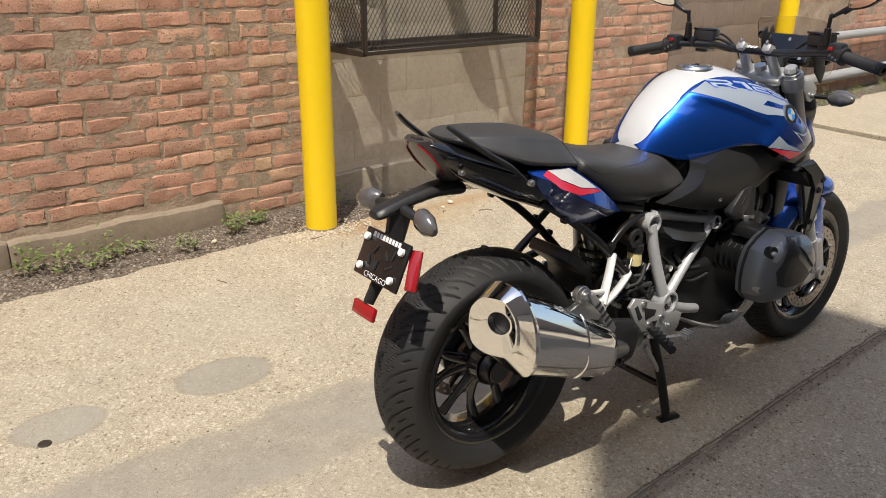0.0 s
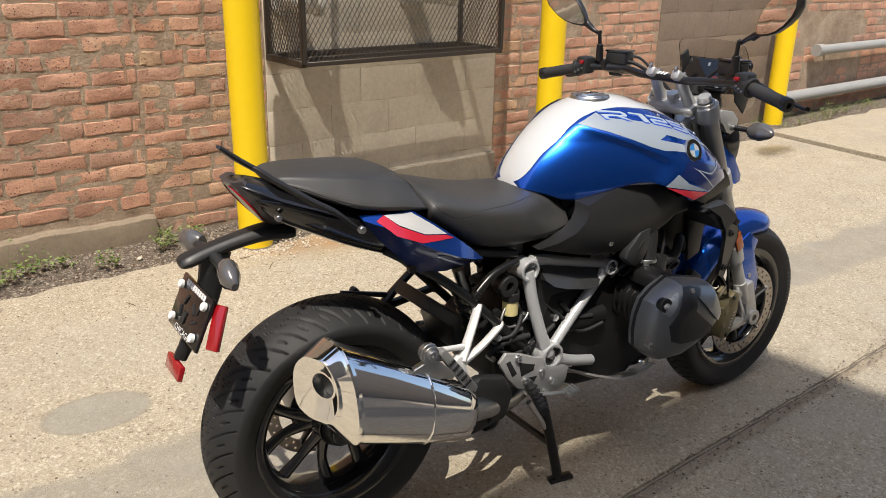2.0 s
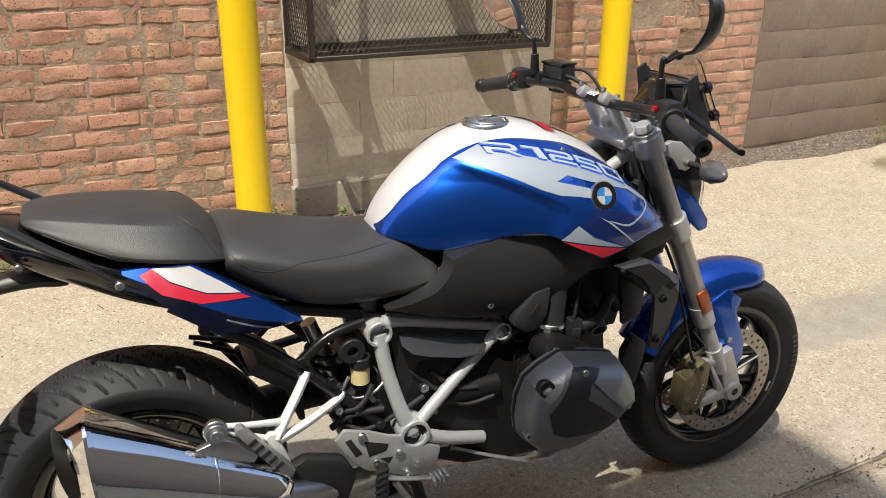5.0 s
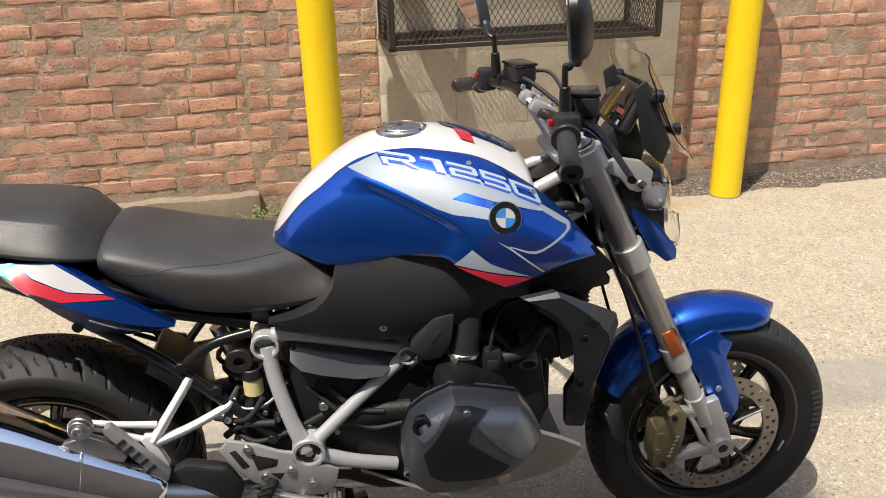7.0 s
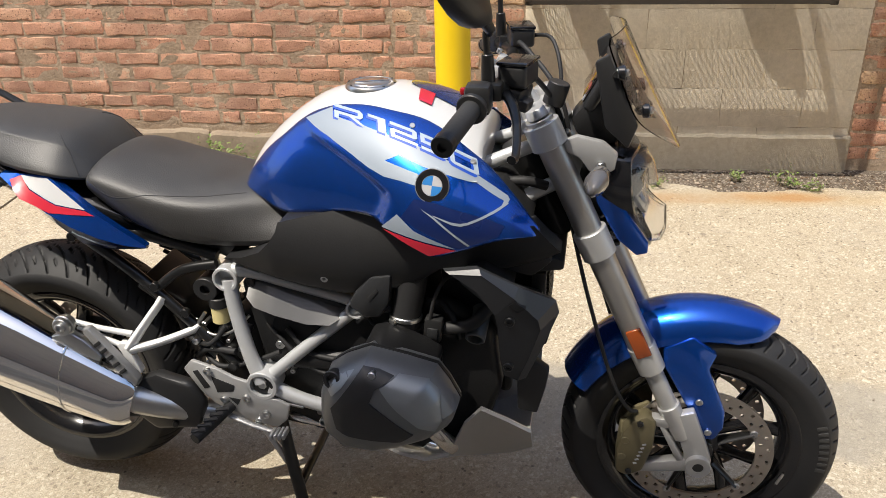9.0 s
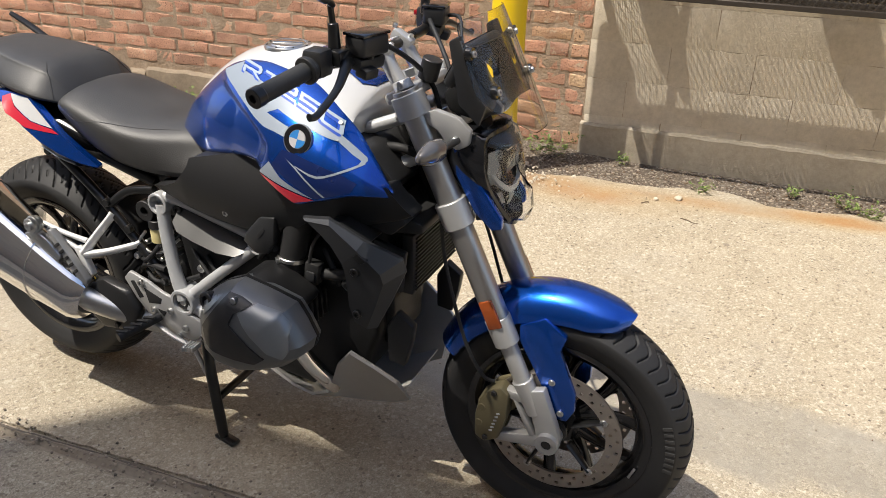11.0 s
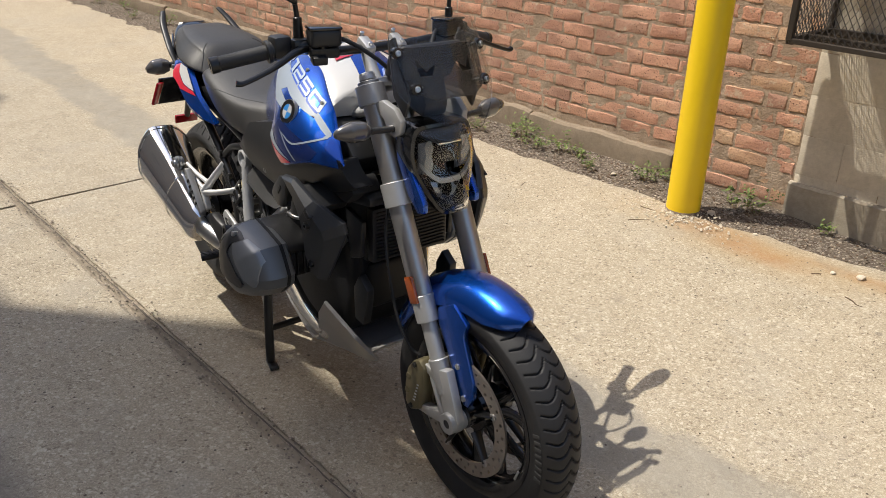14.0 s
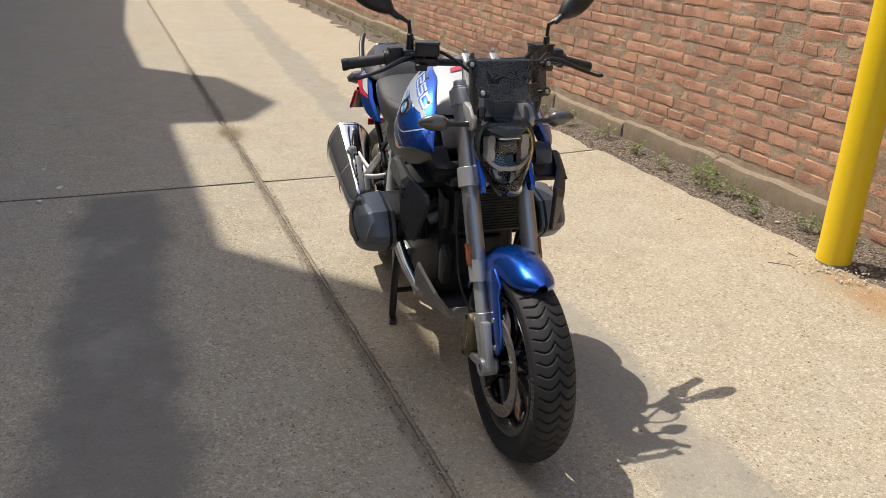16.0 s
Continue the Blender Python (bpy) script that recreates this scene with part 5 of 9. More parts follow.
def angular(name, rows, material, parent, label="", bevel=0.012):
    """A cushion with a flat top, a clear upper edge and flanks that lean out."""
    bm = bmesh.new()
    secs = []
    for x, w, zt, we, ze, wb, zb in rows:
        half = [(0.0, zt - 0.003), (we * 0.60, zt - 0.004), (we * 0.93, ze + (zt - ze) * 0.30), (we * 0.985, ze + (zt - ze) * 0.08), (we, ze - 0.002), (we + (wb - we) * 0.30 + 0.004, ze + (zb - ze) * 0.30), (wb, zb + 0.014), (wb - 0.012, zb)]
        secs.append([(x, -a, b) for a, b in half] + [(x, 0, zb)] + [(x, a, b) for a, b in reversed(half[1:])])
    rings(bm, secs)
    return soften(part(name, bm, material, parent, label, angle=70), 2)


# columns: x, spare, crown height, half width and height of the upper edge, half width and height of the foot
pillion = angular("pillion_seat", [
    (-1.674, 0, 0.986, 0.045, 0.984, 0.055, 0.972), (-1.662, 0, 0.994, 0.062, 0.990, 0.078, 0.968), (-1.62, 0, 0.998, 0.085, 0.988, 0.112, 0.955),
    (-1.56, 0, 0.996, 0.102, 0.980, 0.138, 0.925), (-1.50, 0, 0.991, 0.114, 0.972, 0.162, 0.908), (-1.44, 0, 0.984, 0.122, 0.964, 0.173, 0.902),
    (-1.395, 0, 0.977, 0.120, 0.957, 0.174, 0.896), (-1.365, 0, 0.964, 0.112, 0.944, 0.166, 0.888), (-1.335, 0, 0.930, 0.098, 0.915, 0.138, 0.878), (-1.312, 0, 0.893, 0.085, 0.885, 0.115, 0.868)], M["seat"], bike, "black vinyl pillion seat with a flat top and angular flanks")


def snap(ob, pts, sink=0.0004):
    """Lay a line of points onto the skin of a finished part."""
    dg = bpy.context.evaluated_depsgraph_get()
    ev = ob.evaluated_get(dg)
    out = []
    back = ob.matrix_world.inverted()
    for p in pts:
        hit, at, normal, _ = ev.closest_point_on_mesh(back @ Vector(p))
        out.append(ob.matrix_world @ (at - normal * sink))
    return out


bpy.context.view_layer.update()
for s in (-1, 1):
    bm = bmesh.new()
    tube(bm, snap(seat, spline([Vector(p) for p in ((-1.322, s * 0.135, 0.905), (-1.302, s * 0.150, 0.880), (-1.263, s * 0.155, 0.862), (-1.199, s * 0.150, 0.862), (-1.09, s * 0.130, 0.866), (-0.985, s * 0.095, 0.873))], 6)), 0.0013, 6, 1)
    part("stitched_seam", bm, M["grip"], seat)
    bm = bmesh.new()
    tube(bm, snap(pillion, spline([Vector(p) for p in ((-1.64, s * 0.098, 0.966), (-1.60, s * 0.122, 0.953), (-1.555, s * 0.142, 0.935), (-1.525, s * 0.150, 0.912), (-1.505, s * 0.152, 0.904))], 6)), 0.0013, 6, 1)
    part("stitched_seam", bm, M["grip"], pillion)
    bm = bmesh.new()
    tube(bm, snap(pillion, spline([Vector(p) for p in ((-1.40, s * 0.085, 0.985), (-1.375, s * 0.110, 0.960), (-1.352, s * 0.125, 0.935), (-1.338, s * 0.138, 0.900))], 6)), 0.0013, 6, 1)
    part("stitched_seam", bm, M["grip"], pillion)

# tail shell under the pillion seat, its tip overhanging to the rear
tail = lofted("tail_unit", [(-1.748, 0.040, 0.986, 0.980, 0.974, 0.035), (-1.735, 0.060, 0.990, 0.972, 0.956, 0.050), (-1.70, 0.086, 0.984, 0.950, 0.915, 0.070), (-1.665, 0.100, 0.970, 0.932, 0.886, 0.082), (-1.60, 0.122, 0.952, 0.912, 0.858, 0.100), (-1.52, 0.140, 0.925, 0.885, 0.814, 0.118), (-1.42, 0.150, 0.895, 0.852, 0.778, 0.130), (-1.34, 0.150, 0.870, 0.825, 0.745, 0.130), (-1.24, 0.140, 0.825, 0.795, 0.738, 0.125), (-1.18, 0.12, 0.785, 0.770, 0.740, 0.11)], M["black_gloss"], bike, "glossy black tail unit", angle=35)
for s in (-1, 1):
    bm = bmesh.new()
    tube(bm, [(-1.715, s * 0.082, 0.952), (-1.66, s * 0.104, 0.936), (-1.60, s * 0.124, 0.915), (-1.53, s * 0.140, 0.890)], [0.003, 0.006, 0.006, 0.003], 8, 5)
    part("crease_rib", bm, M["black_gloss"], tail)

# tail light: a slanted clear lens that leans under the tip
bm = bmesh.new()
secs = []
for x, z, w in ((-1.757, 0.984, 0.046), (-1.742, 0.962, 0.066), (-1.722, 0.936, 0.074), (-1.700, 0.908, 0.070), (-1.680, 0.886, 0.056), (-1.664, 0.876, 0.040)):
    secs.append([(x - 0.004, 0, z - 0.004), (x, -w * 0.72, z), (x + 0.020, -w, z + 0.003), (x + 0.030, -w * 0.8, z + 0.004), (x + 0.030, w * 0.8, z + 0.004), (x + 0.020, w, z + 0.003), (x, w * 0.72, z)])
rings(bm, secs)
lamp = part("tail_light", bm, M["clear_grey"], bike, "clear grey wedge-shaped tail light lens", angle=30)
for s in (-1, 1):
    bm = bmesh.new()
    tube(bm, [(-1.7555, s * 0.020, 0.975), (-1.740, s * 0.046, 0.956), (-1.712, s * 0.052, 0.920), (-1.690, s * 0.036, 0.894)], 0.0022, 8, 5)
    part("red_light_guide", bm, M["red_lens"], lamp, "dark red light guide")

# blue side trims with a white and red flash; the lower half folds inward
TRIM = [((-1.515, 0.152, 0.902), (-1.515, 0.158, 0.897), (-1.510, 0.150, 0.890)), ((-1.47, 0.152, 0.903), (-1.468, 0.182, 0.878), (-1.475, 0.150, 0.845)),
        ((-1.395, 0.160, 0.902), (-1.395, 0.197, 0.834), (-1.42, 0.148, 0.790)), ((-1.345, 0.171, 0.868), (-1.34, 0.202, 0.806), (-1.36, 0.146, 0.740)),
        ((-1.29, 0.180, 0.828), (-1.285, 0.197, 0.781), (-1.29, 0.148, 0.732)), ((-1.24, 0.175, 0.789), (-1.235, 0.185, 0.762), (-1.235, 0.150, 0.738)), ((-1.198, 0.165, 0.754), (-1.198, 0.168, 0.751), (-1.202, 0.155, 0.744))]
trim_top = (table([(r[0][0], r[0][1]) for r in TRIM]), table([(r[0][0], r[0][2]) for r in TRIM]))
trim_fold = (table([(r[1][0], r[1][1]) for r in TRIM]), table([(r[1][0], r[1][2]) for r in TRIM]))
for s in (-1, 1):
    bm = bmesh.new()
    secs = []
    for a, b, c in TRIM:
        secs.append([(x, s * y, z) for x, y, z in ((a[0], a[1] - 0.016, a[2] + 0.001), a, b, (b[0], b[1] - 0.014, b[2] + 0.001))])
    rings(bm, secs)
    t = part("side_trim", bm, M["blue"], bike, "blue seat side trim with a white and red flash", angle=25)
    bm = bmesh.new()
    rings(bm, [[(x, s * y, z) for x, y, z in (b, c, (c[0], c[1] - 0.012, c[2] + 0.004), (b[0], b[1] - 0.013, b[2] + 0.001))] for a, b, c in TRIM])
    part("lower_fold", bm, M["navy"], t, "dark navy lower fold", angle=25)
    for name, mat, poly, h in (("red_flash", "red", [(-1.487, 0.893), (-1.464, 0.901), (-1.436, 0.876), (-1.375, 0.848), (-1.312, 0.836), (-1.293, 0.826), (-1.388, 0.834), (-1.452, 0.861)], 0.0012), ("white_flash", "white", [(-1.464, 0.901), (-1.398, 0.899), (-1.345, 0.863), (-1.312, 0.838), (-1.375, 0.850), (-1.436, 0.878)], 0.0014)):
        fl = cut(poly, 0.012)
        for v in fl.verts:
            x, z = v.co.x, v.co.z
            za, zb = trim_top[1](x), trim_fold[1](x)
            k = (za - z) / max(za - zb, 1e-4)
            v.co.y = s * (trim_top[0](x) + (trim_fold[0](x) - trim_top[0](x)) * k + h)
        part(name, fl, M[mat], t)
    bm = bmesh.new()
    tube(bm, [(-1.345, s * 0.194, 0.792), (-1.30, s * 0.190, 0.770), (-1.262, s * 0.176, 0.752)], 0.0022, 6, 4)
    part("edge_line", bm, M["silver_paint"], t)

# pillion grab handles
for s in (-1, 1):
    bm = bmesh.new()
    tube(bm, [(-1.515, s * 0.146, 0.872), (-1.545, s * 0.148, 0.897), (-1.58, s * 0.146, 0.926), (-1.63, s * 0.136, 0.956), (-1.685, s * 0.124, 0.994), (-1.718, s * 0.110, 1.020), (-1.731, s * 0.102, 1.030)], [0.007, 0.009, 0.011, 0.012, 0.012, 0.010, 0.007], 12, 6, flat=0.6)
    part("grab_handle", bm, M["black"], bike, "black pillion grab handle along the seat edge")
    bolt((-1.521, s * 0.155, 0.879), (-1.521, s * 0.168, 0.879), 0.0085, tail, hole=0.004)
    bolt((-1.682, s * 0.088, 0.914), (-1.682, s * 0.103, 0.914), 0.007, tail)

# number plate carrier
bm = bmesh.new()
secs = []
for x, z, w, h in ((-1.60, 0.845, 0.042, 0.044), (-1.66, 0.860, 0.036, 0.040), (-1.73, 0.850, 0.030, 0.034), (-1.80, 0.835, 0.027, 0.032), (-1.85, 0.822, 0.034, 0.034), (-1.872, 0.818, 0.028, 0.022)):
    secs.append([(x, -w, z), (x, -w * 0.7, z + h / 2), (x, w * 0.7, z + h / 2), (x, w, z), (x, w * 0.7, z - h / 2), (x, -w * 0.7, z - h / 2)])
rings(bm, secs)
carrier = soften(part("plate_carrier", bm, M["black"], bike, "matt black number plate carrier"), 1)
bm = bmesh.new()
tube(bm, [(-1.79, 0.0, 0.83), (-1.800, 0, 0.78), (-1.826, 0, 0.70), (-1.872, 0, 0.625), (-1.886, 0, 0.60)], [0.024, 0.020, 0.016, 0.011, 0.010], 10, 5, flat=1.5)
part("stem", bm, M["black"], carrier)
PL = Matrix.Translation((-1.858, -0.022, 0.715)) @ pose(0, 0, 0, 0, 24, 0)
bm = bmesh.new()
block(bm, (0.008, 0.185, 0.118), PL, 0.003)
plate = part("plate_frame", bm, M["black_gloss"], carrier, "black dealer plate with no number on it")
for y, z in ((-0.073, 0.036), (0.073, 0.036), (-0.066, -0.036), (0.066, -0.036)):
    bm = bmesh.new()
    m = PL @ Matrix.Translation((-0.005, y, z))
    cyl(bm, m @ Vector((0, 0, 0)), m @ Vector((-0.010, 0, 0)), 0.0095, seg=14)
    part("white_cap", bm, M["ink_white"], plate)
for k in range(9):
    bm = bmesh.new()
    block(bm, (0.001, 0.0095, 0.0125), PL @ pose(-0.0048, 0.053 - 0.0132 * k, 0.0475), 0)
    part("lettering_bar", bm, M["ink_white"], plate)
bm = letters("CHICAGO", 0.019)
for v in bm.verts:
    v.co = PL @ Vector((-0.0052, 0.046 - v.co.x * 1.08, -0.0545 + v.co.y))
part("place_name", bm, M["ink_white"], plate, "white printed city name")
bm = bmesh.new()
for y, z, a in ((0.03, 0.015, 30), (-0.02, 0.010, -40), (0.01, -0.02, 10), (-0.04, -0.012, 60), (0.045, -0.015, -20), (-0.045, 0.018, 15)):
    block(bm, (0.004, 0.006, 0.026), PL @ pose(-0.005, y, z, a, 0, 0), 0.001)
block(bm, (0.0012, 0.020, 0.024), PL @ pose(-0.0048, 0.018, -0.022, 15), 0.0)
part("slot", bm, M["rubber"], plate)
bm = bmesh.new()
block(bm, (0.012, 0.030, 0.095), Matrix.Translation((-1.838, -0.124, 0.712)) @ pose(0, 0, 0, 0, 24, 30), 0.003)
part("side_reflector", bm, M["red_lens"], carrier, "red side reflector")
bm = bmesh.new()
block(bm, (0.012, 0.092, 0.034), Matrix.Translation((-1.898, 0, 0.585)) @ pose(0, 0, 0, 0, 18, 0), 0.003)
part("rear_reflector", bm, M["red_lens"], carrier, "red rear reflector bar")
for s in (-1, 1):
    bm = bmesh.new()
    tube(bm, [(-1.80, s * 0.03, 0.828), (-1.80, s * 0.085, 0.822)], [0.013, 0.011], 12, 1)
    ind = part("rear_indicator", bm, M["black"], carrier)
    bm = bmesh.new()
    tube(bm, [(-1.79, s * 0.082, 0.823), (-1.800, s * 0.105, 0.822), (-1.806, s * 0.135, 0.818), (-1.808, s * 0.165, 0.810)], [0.014, 0.023, 0.022, 0.007], 14, 5, flat=1.3)
    part("lens", bm, M["smoke"], ind, "smoked indicator lens")

# ---------------------------------------------------------------- frame, engine and exhaust
def bar(name, pts, r, material, parent, label="", seg=14, smooth=5, flat=1.0):
    bm = bmesh.new()
    tube(bm, pts, r, seg, smooth, flat)
    return part(name, bm, M[material], parent, label)


def plate_part(name, poly, y0, y1, material, parent, label="", bev=0.005):
    bm = bmesh.new()
    prism(bm, poly, y0, y1, bev)
    return part(name, bm, M[material], parent, label)


def flat_arm(name, a, b, wa, wb, y0, y1, material, parent, label=""):
    """A flat cast arm between two places in x and z, wider or narrower at either end."""
    a, b = Vector(a), Vector(b)
    n = Vector((-(b - a).y, (b - a).x)).normalized()
    d = (b - a).normalized()
    poly = [a + n * wa / 2, a - d * wa * 0.3, a - n * wa / 2, b - n * wb / 2, b + d * wb * 0.3, b + n * wb / 2]
    return plate_part(name, [tuple(p) for p in poly], y0, y1, material, parent, label, 0.003)


for s in (-1, 1):
    bm = bmesh.new()
    tube(bm, [(-1.030, s * 0.140, 0.675), (-1.020, s * 0.150, 0.60), (-0.995, s * 0.164, 0.50), (-0.970, s * 0.170, 0.435)], [0.017, 0.0165, 0.017, 0.020], 16, 6)
    frame_leg = part("frame_tube", bm, M["frame"], bike, "silver-painted tubular frame")
    bar("brace_tube", [(-0.742, s * 0.138, 0.628), (-0.860, s * 0.152, 0.528), (-0.955, s * 0.166, 0.445)], 0.0145, "frame", frame_leg)
    bar("top_tube", [(-1.02, s * 0.135, 0.697), (-0.97, s * 0.132, 0.692), (-0.88, s * 0.130, 0.668), (-0.75, s * 0.128, 0.636)], [0.016, 0.015, 0.013, 0.013], "frame", frame_leg)
    bar("lower_tube", [(-0.955, s * 0.166, 0.42), (-0.88, s * 0.160, 0.385), (-0.78, s * 0.145, 0.352)], [0.018, 0.016, 0.015], "frame", frame_leg)
    for name, (x, y, z), r in (("tube_end", (-1.033, 0.135, 0.680), 0.0290), ("tube_end", (-0.742, 0.139, 0.632), 0.0220), ("pivot_ring", (-0.966, 0.168, 0.432), 0.036)):
        bm = bmesh.new()
        cyl(bm, (x, s * (y - 0.05), z), (x, s * (y + 0.022), z), r, seg=28, hole=r * 0.78)
        part(name, bm, M["frame"], frame_leg)
    bolt((-0.966, s * 0.165, 0.432), (-0.966, s * 0.182, 0.432), 0.024, frame_leg, "black_frame", 24, 0.012)
    bolt((-0.966, s * 0.165, 0.432), (-0.966, s * 0.186, 0.432), 0.011, frame_leg, "steel", 6)
    flat_arm("tube_lug", (-1.010, 0.702), (-0.958, 0.694), 0.022, 0.012, s * 0.118, s * 0.146, "frame", frame_leg)
    # rear subframe
    sub = bar("subframe_tube", [(-1.44, s * 0.120, 0.805), (-1.373, s * 0.136, 0.762), (-1.228, s * 0.142, 0.651), (-1.030, s * 0.150, 0.455)], 0.0125, "black_frame", bike, "black subframe tube")
    bar("subframe_stay", [(-1.060, s * 0.130, 0.705), (-1.14, s * 0.138, 0.688), (-1.205, s * 0.142, 0.640)], 0.011, "black_frame", sub)
    bar("subframe_stay", [(-1.060, s * 0.12, 0.72), (-1.20, s * 0.12, 0.755), (-1.34, s * 0.12, 0.785)], 0.013, "black_frame", sub)
    for p in ((-1.385, s * 0.139, 0.757), (-1.203, s * 0.146, 0.650), (-1.140, s * 0.148, 0.590), (-1.040, s * 0.156, 0.463)):
        bolt(p, (p[0], p[1] + s * 0.014, p[2]), 0.011, sub, "black_frame", 10)
    # pillion footrest hanger
    mat = "arm" if s < 0 else "black_frame"
    bm = bmesh.new()
    tube(bm, [(-1.194, s * 0.146, 0.618), (-1.202, s * 0.155, 0.605), (-1.238, s * 0.176, 0.556), (-1.272, s * 0.192, 0.508)], [0.0165, 0.0135, 0.0140, 0.0170], 12, 5, flat=0.7)
    hang = part("footrest_hanger", bm, M[mat], bike, "cast silver pillion footrest hanger")
    bar("hanger_arm", [(-1.124, s * 0.146, 0.548), (-1.134, s * 0.155, 0.543), (-1.205, s * 0.178, 0.519), (-1.268, s * 0.192, 0.503)], [0.0165, 0.0130, 0.0135, 0.0160], mat, hang, seg=12, flat=0.7)
    bar("hanger_arm", [(-1.394, s * 0.200, 0.572), (-1.33, s * 0.196, 0.556), (-1.262, s * 0.186, 0.541)], [0.006, 0.007, 0.008], mat, hang, seg=10)
    bar("hanger_arm", [(-1.385, s * 0.198, 0.556), (-1.33, s * 0.195, 0.532), (-1.275, s * 0.192, 0.505)], [0.006, 0.0065, 0.008], mat, hang, seg=10)
    flat_arm("hanger_foot", (-1.284, 0.520), (-1.255, 0.448), 0.024, 0.018, s * 0.184, s * 0.204, mat, hang)
    peg = flat_arm("folded_footrest", (-1.348, 0.566), (-1.254, 0.438), 0.020, 0.028, s * 0.206, s * 0.228, "peg_grey" if s < 0 else "black", hang, "grey folded pillion footrest")
    for k in range(5):
        bm = bmesh.new()
        f = 0.25 + 0.13 * k
        block(bm, (0.020, 0.004, 0.008), Matrix.Translation((-1.348 + 0.094 * f, s * 0.229, 0.566 - 0.128 * f)) @ pose(0, 0, 0, 0, -37, 0), 0.001)
        part("footrest_rib", bm, M["rubber"], hang)
    # rider footrest plate with cut-outs
    hp = plate_part("heel_plate", [(-1.150, 0.462), (-1.128, 0.486), (-1.070, 0.468), (-1.030, 0.448), (-1.000, 0.440), (-0.985, 0.402), (-0.935, 0.400), (-0.905, 0.385), (-0.915, 0.345), (-0.940, 0.322), (-0.985, 0.328), (-1.040, 0.352), (-1.085, 0.372), (-1.118, 0.408)], s * 0.178, s * 0.190, "cast", bike, "cast grey footrest plate with cut-outs", 0.004)
    for poly in ([(-1.128, 0.458), (-1.115, 0.462), (-1.090, 0.418), (-1.105, 0.412)], [(-1.085, 0.448), (-1.030, 0.428), (-1.035, 0.412), (-1.075, 0.405)], [(-1.05, 0.395), (-1.02, 0.392), (-1.03, 0.375)]):
        plate_part("cut_out", poly, s * 0.1885, s * 0.1912, "rubber", hp, bev=0.001)
    for x, z in ((-1.090, 0.462), (-1.060, 0.388), (-1.005, 0.398), (-0.962, 0.358), (-0.985, 0.330)):
        bolt((x, s * 0.186, z), (x, s * 0.197, z), 0.010, hp, "steel", 14, 0.005)
    bm = bmesh.new()
    tube(bm, [(-1.045, s * 0.190, 0.372), (-1.062, s * 0.235, 0.366), (-1.085, s * 0.300, 0.358)], [0.012, 0.013, 0.013], 12, 3)
    fr = part("footrest", bm, M["rubber"], hp, "black rubber-topped footrest")
    for k in range(5):
        bm = bmesh.new()
        f = 0.25 + k * 0.16
        c = Vector((-1.045 - 0.040 * f, s * (0.190 + 0.110 * f), 0.384 - 0.014 * f))
        block(bm, (0.030, 0.010, 0.006), Matrix.Translation(c) @ pose(0, 0, 0, 0, 0, s * -18), 0.002)
        part("footrest_rib", bm, M["grip"], hp)
    ped = bar("foot_pedal", [(-1.06, s * 0.196, 0.352), (-1.00, s * 0.206, 0.338), (-0.95, s * 0.212, 0.330), (-0.925, s * 0.214, 0.326)], [0.008, 0.008, 0.007, 0.008], "cast", hp, "silver foot pedal", flat=0.6)
    bm = bmesh.new()
    for k in range(4):
        block(bm, (0.007, 0.034, 0.014), pose(-0.938 + 0.010 * k, s * 0.222, 0.329 + 0.002 * k), 0.002)
    part("pedal_tip", bm, M["cast"], hp)

# crankcase mass
bm = bmesh.new()
prism(bm, [(-0.985, 0.50), (-0.95, 0.60), (-0.80, 0.60), (-0.74, 0.66), (-0.55, 0.66), (-0.45, 0.60), (-0.43, 0.45), (-0.47, 0.32), (-0.60, 0.25), (-0.82, 0.27), (-0.95, 0.33)], -0.135, 0.135, 0.02, 3)
engine = part("engine", bm, M["engine"], bike, "black boxer engine block")
bm = bmesh.new()
prism(bm, [(-0.44, 0.60), (-0.43, 0.45), (-0.47, 0.34), (-0.56, 0.30), (-0.56, 0.60)], -0.105, 0.105, 0.015, 3)
block(bm, (0.03, 0.17, 0.14), pose(-0.43, 0, 0.47), 0.02, 3)
part("front_cover", bm, M["engine"], engine)
bm = bmesh.new()
cyl(bm, (-0.90, -0.130, 0.485), (-0.74, -0.130, 0.485), 0.028, seg=20)
part("starter_housing", bm, M["engine"], engine)
# gearbox, swing arm and final drive on the left
bm = bmesh.new()
prism(bm, [(-1.10, 0.36), (-1.12, 0.50), (-1.02, 0.58), (-0.93, 0.58), (-0.93, 0.30), (-1.03, 0.29)], -0.115, 0.125, 0.02, 3)
part("gearbox", bm, M["engine"], engine)
bm = bmesh.new()
tube(bm, [(-0.98, 0.105, 0.425), (-1.20, 0.125, 0.40), (-1.42, 0.13, 0.36), (-1.537, 0.125, 0.342)], [0.045, 0.042, 0.05, 0.075], 18, 5)
arm = part("swing_arm", bm, M["engine"], bike, "black single-sided swing arm with shaft housing")
bm = bmesh.new()
cyl(bm, (-1.537, 0.06, 0.342), (-1.537, 0.185, 0.342), 0.078, 0.055, seg=32)
part("final_drive", bm, M["dark_grey"], arm)
bm = bmesh.new()
cyl(bm, (-1.537, -0.06, 0.342), (-1.537, -0.085, 0.342), 0.050, 0.040, seg=28, hole=0.024)
part("wheel_hub_cap", bm, M["black_frame"], rear)

